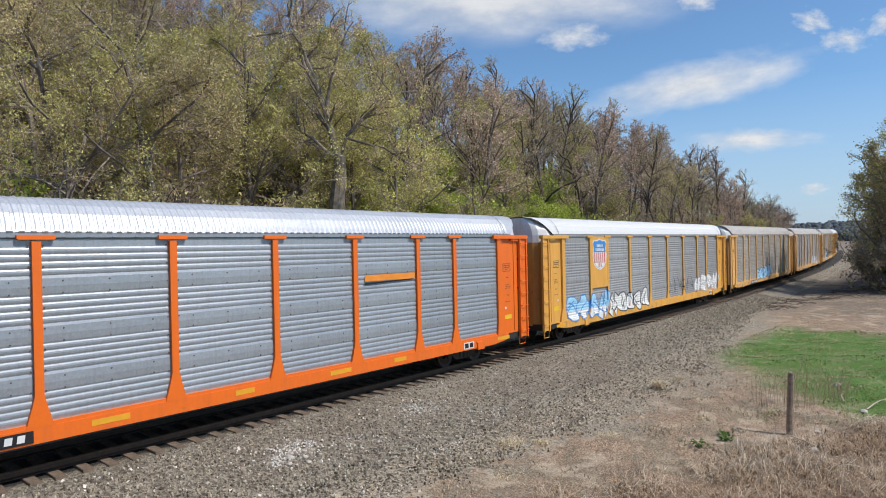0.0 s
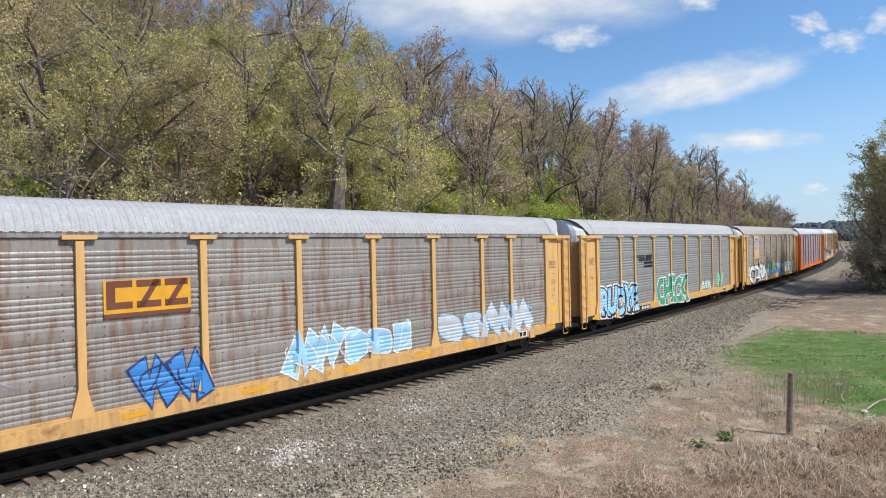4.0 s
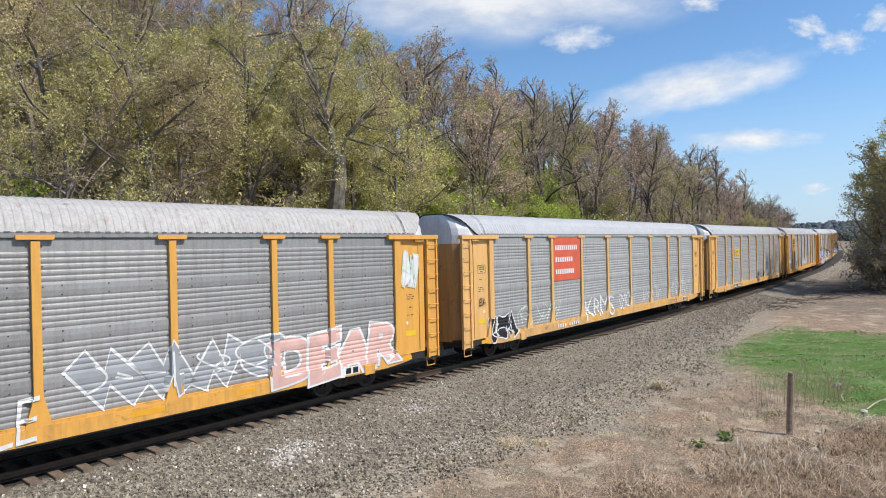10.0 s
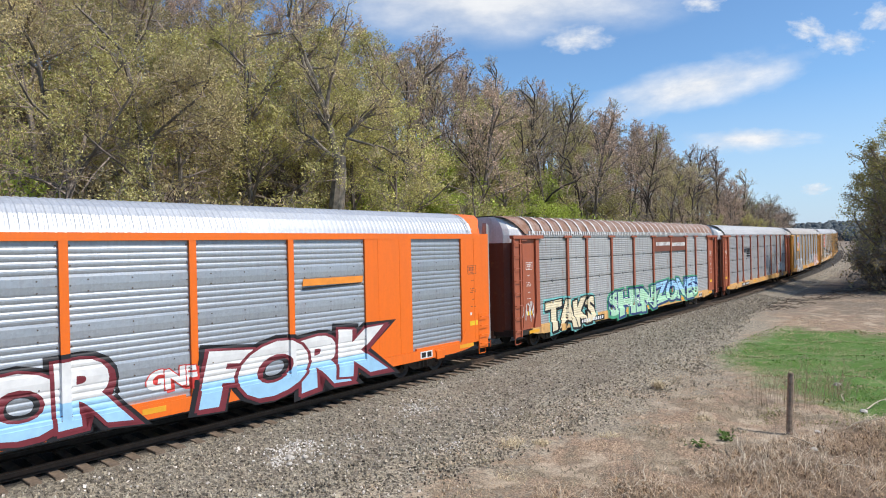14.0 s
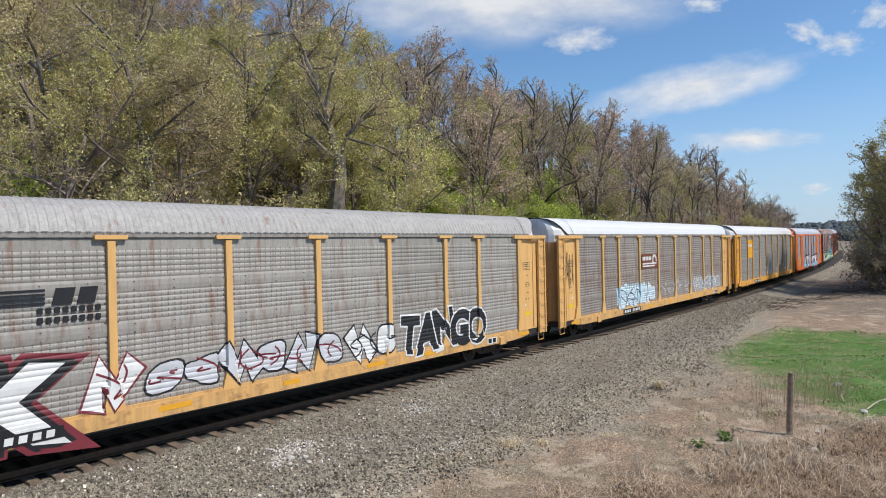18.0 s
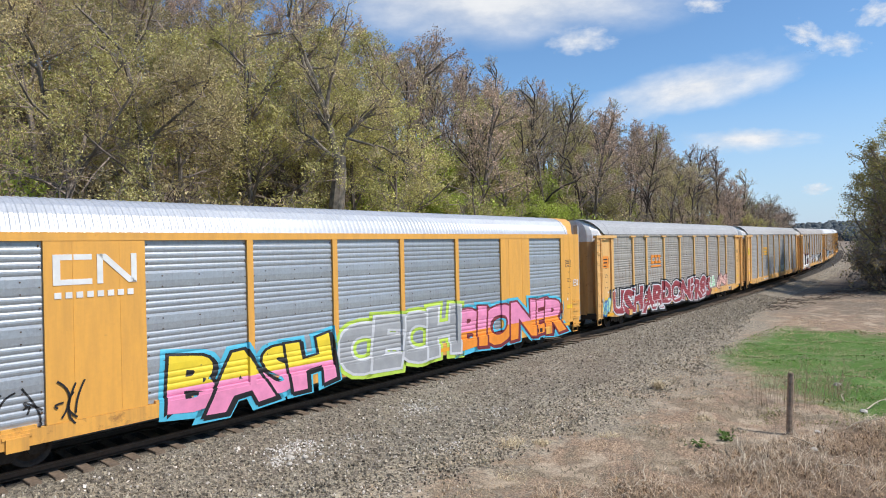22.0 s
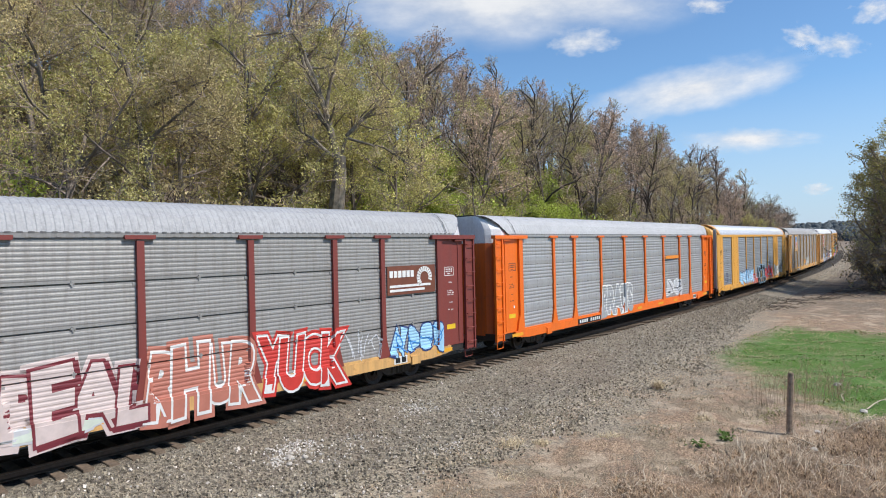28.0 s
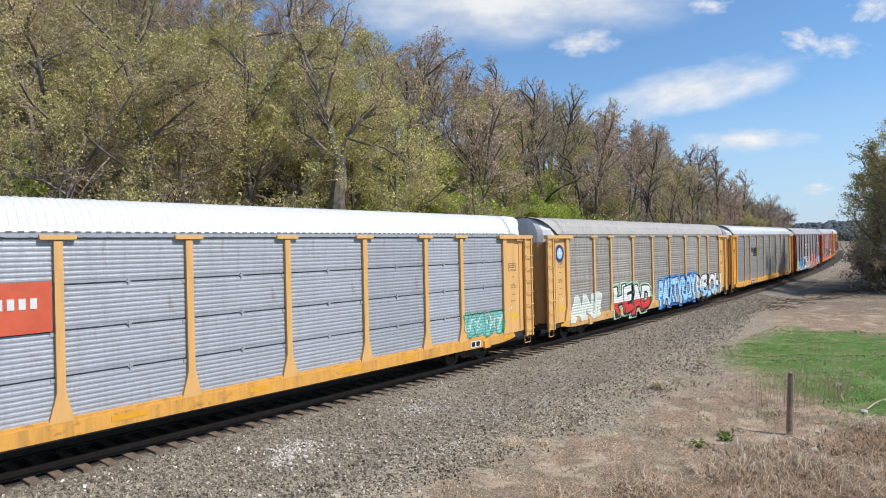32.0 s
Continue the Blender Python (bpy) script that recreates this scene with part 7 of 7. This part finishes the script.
def weed(x, y, count, tall, kinds=STALKS):
    ob = new("dry_weed")
    for _ in range(count):
        h = tall * rnd.uniform(0.5, 1.1)
        st = part("stalk", rnd.choice(kinds), None, ob)
        st.matrix_basis = pose(rnd.gauss(0, 0.12), rnd.gauss(0, 0.12), 0, 0, 0, rnd.uniform(0, 360)) @ Matrix.Scale(h, 4)
    ob.location = (x, y, height_at(x, y))
    return tagged(ob, "dry pale weed stalks standing in dead grass", "weed", "weed stalks")


for x, y, c, h in ((12.9, -9.7, 7, 0.55), (13.5, -9.9, 9, 0.6), (14.1, -10.1, 6, 0.5), (15.6, -10.6, 6, 0.4), (16.6, -11.2, 7, 0.45), (17.8, -11.6, 8, 0.5), (18.6, -11.9, 8, 0.55), (19.6, -12.2, 8, 0.5), (20.4, -12.8, 6, 0.5), (16.2, -12.6, 7, 0.4), (14.4, -12.2, 7, 0.45), (12.6, -11.2, 7, 0.4), (17.4, -13.6, 7, 0.45), (19.8, -14.2, 6, 0.5), (11.6, -10.2, 6, 0.35), (15.0, -11.4, 8, 0.4)):
    weed(x, y, c, h)
# tall reddish weeds behind the post
for i in range(20):
    f = (i + rnd.random()) / 20
    w = weed(21.2 + 3.4 * f, -10.7 - 1.5 * f + rnd.gauss(0, 0.35), 6, rnd.uniform(0.7, 1.35), BROWN_STALKS)
    w["label"] = "tall thin brown weed stalks at the field's edge"


def stick(x, y, length, turn, tilt, r):
    bm = bmesh.new()
    pts = [Vector((length * f, 0.05 * math.sin(f * 7 + x), 0.04 * math.sin(f * 5))) for f in (0, 0.3, 0.6, 1)]
    tube(bm, pts, r, 5, r * 0.45)
    for f in (0.4, 0.7):
        tube(bm, [pts[0].lerp(pts[-1], f), pts[0].lerp(pts[-1], f) + Vector((0.2 * length, 0.12 * length, 0.05))], r * 0.5, 4, r * 0.2)
    ob = new("stick", mesh_of(bm, stalk_mat, "stick"))
    ob.matrix_basis = pose(x, y, height_at(x, y) + 0.05, 0, tilt, turn)
    tagged(ob, "pale fallen stick lying in dead grass", "stick", "fallen sticks")


for a in ((15.4, -11.6, 1.3, 25, -14, 0.022), (17.6, -12.6, 0.9, 70, -10, 0.018), (19.9, -12.9, 1.0, -40, -22, 0.018), (20.9, -13.1, 0.8, -70, -18, 0.018), (22.8, -12.9, 1.5, -20, -8, 0.025), (13.0, -10.3, 1.4, 30, -6, 0.016), (16.9, -13.7, 0.9, 120, -9, 0.016), (23.4, -12.2, 1.0, 10, -5, 0.02)):
    stick(*a)
# low green plants by the post
bm = bmesh.new()
bm.faces.new([bm.verts.new(q) for q in ((0, 0, 0), (0.06, 0.035, 0.01), (0.12, 0, -0.01), (0.06, -0.035, 0.01))])
leaf_mesh = mesh_of(bm, leaf_material("weed_leaf", (0.07, 0.14, 0.03), (0.2, 0.28, 0.08)), "leaf")
for x, y in ((17.2, -10.6), (17.5, -10.5), (16.2, -10.3)):
    ob = new("green_weed")
    for _ in range(34):
        lf = part("leaf", leaf_mesh, None, ob)
        lf.matrix_basis = pose(rnd.gauss(0, 0.1), rnd.gauss(0, 0.1), rnd.uniform(0, 0.12), rnd.uniform(-40, 40), rnd.uniform(-60, 10), rnd.uniform(0, 360))
    ob.location = (x, y, height_at(x, y))
    tagged(ob, "low leafy green weed in dry grass", "weed", "green weeds")

# heaps of cut brush beside the line
brush_mat = plain("brushwood", (0.11, 0.085, 0.065), 0.95, 0, 0.4, 6, 0)
for s, d, size in ((52, -4.8, 1.6), (57, -4.9, 2.2), (62, -6.4, 1.8), (66, -7.8, 2.4), (70, -7.2, 1.6), (74, -8.6, 2.2)):
    bm = bmesh.new()
    for _ in range(46):
        p = Vector((rnd.gauss(0, size * 0.6), rnd.gauss(0, size * 0.35), rnd.uniform(0, 0.16)))
        q = p + Vector((rnd.gauss(0, 1), rnd.gauss(0, 0.6), rnd.gauss(0.03, 0.12))) * size * 0.5
        q.z = max(q.z, 0.02)
        tube(bm, [p, p.lerp(q, 0.5) + Vector((0, 0, 0.05)), q], 0.022, 4, 0.008)
    x, y, th = along(s, d)
    ob = new("brushwood", mesh_of(bm, brush_mat, "brushwood"))
    ob.matrix_basis = pose(x, y, height_at(x, y), 0, 0, math.degrees(th))
    tagged(ob, "heap of dark cut branches beside the track", "brushwood", kind="stuff")

# a pale house on the far ridge
bm = bmesh.new()
box(bm, -6, 6, -4, 4, 0, 5)
house = new("house")
part("wall", bm, plain("house_white", (0.72, 0.72, 0.70), 0.8, 0, 0.1, 1, 0), house)
bm = bmesh.new()
prism(bm, [(-6.6, 4.9), (6.6, 4.9), (0, 8.2)], -4.6, 4.6)
part("roof", bm, plain("house_roof", (0.16, 0.15, 0.15), 0.8, 0, 0.2, 1, 0), house)
a = radians(42.141 - 28.9)
hx, hy = 760 * math.cos(a), -16 + 760 * math.sin(a)
house.matrix_basis = pose(hx, hy, height_at(hx, hy) + 11.0, 0, 0, 60)
tagged(house, "white house with a dark gabled roof on a ridge", "house")


def motions():
    """The train rolls along the line at a steady speed; the clouds drift."""
    for k, car in TRAIN.items():
        rows = []
        for t in range(33):
            s = START + SPEED * t - PITCH * k + PLAY.get(k, 0.0)
            (xa, ya, _), (xb, yb, _) = along(s - 10.05), along(s + 10.05)
            za, zb = float(rise(s - 10.05)), float(rise(s + 10.05))
            rows.append((float(t), pose((xa + xb) / 2, (ya + yb) / 2, (za + zb) / 2, 0, -math.degrees(math.atan2(zb - za, 20.1)), math.degrees(math.atan2(yb - ya, xb - xa)))))
        walk(car, rows)
    for ob, rows in CLOUDS:
        walk(ob, rows)


motions()
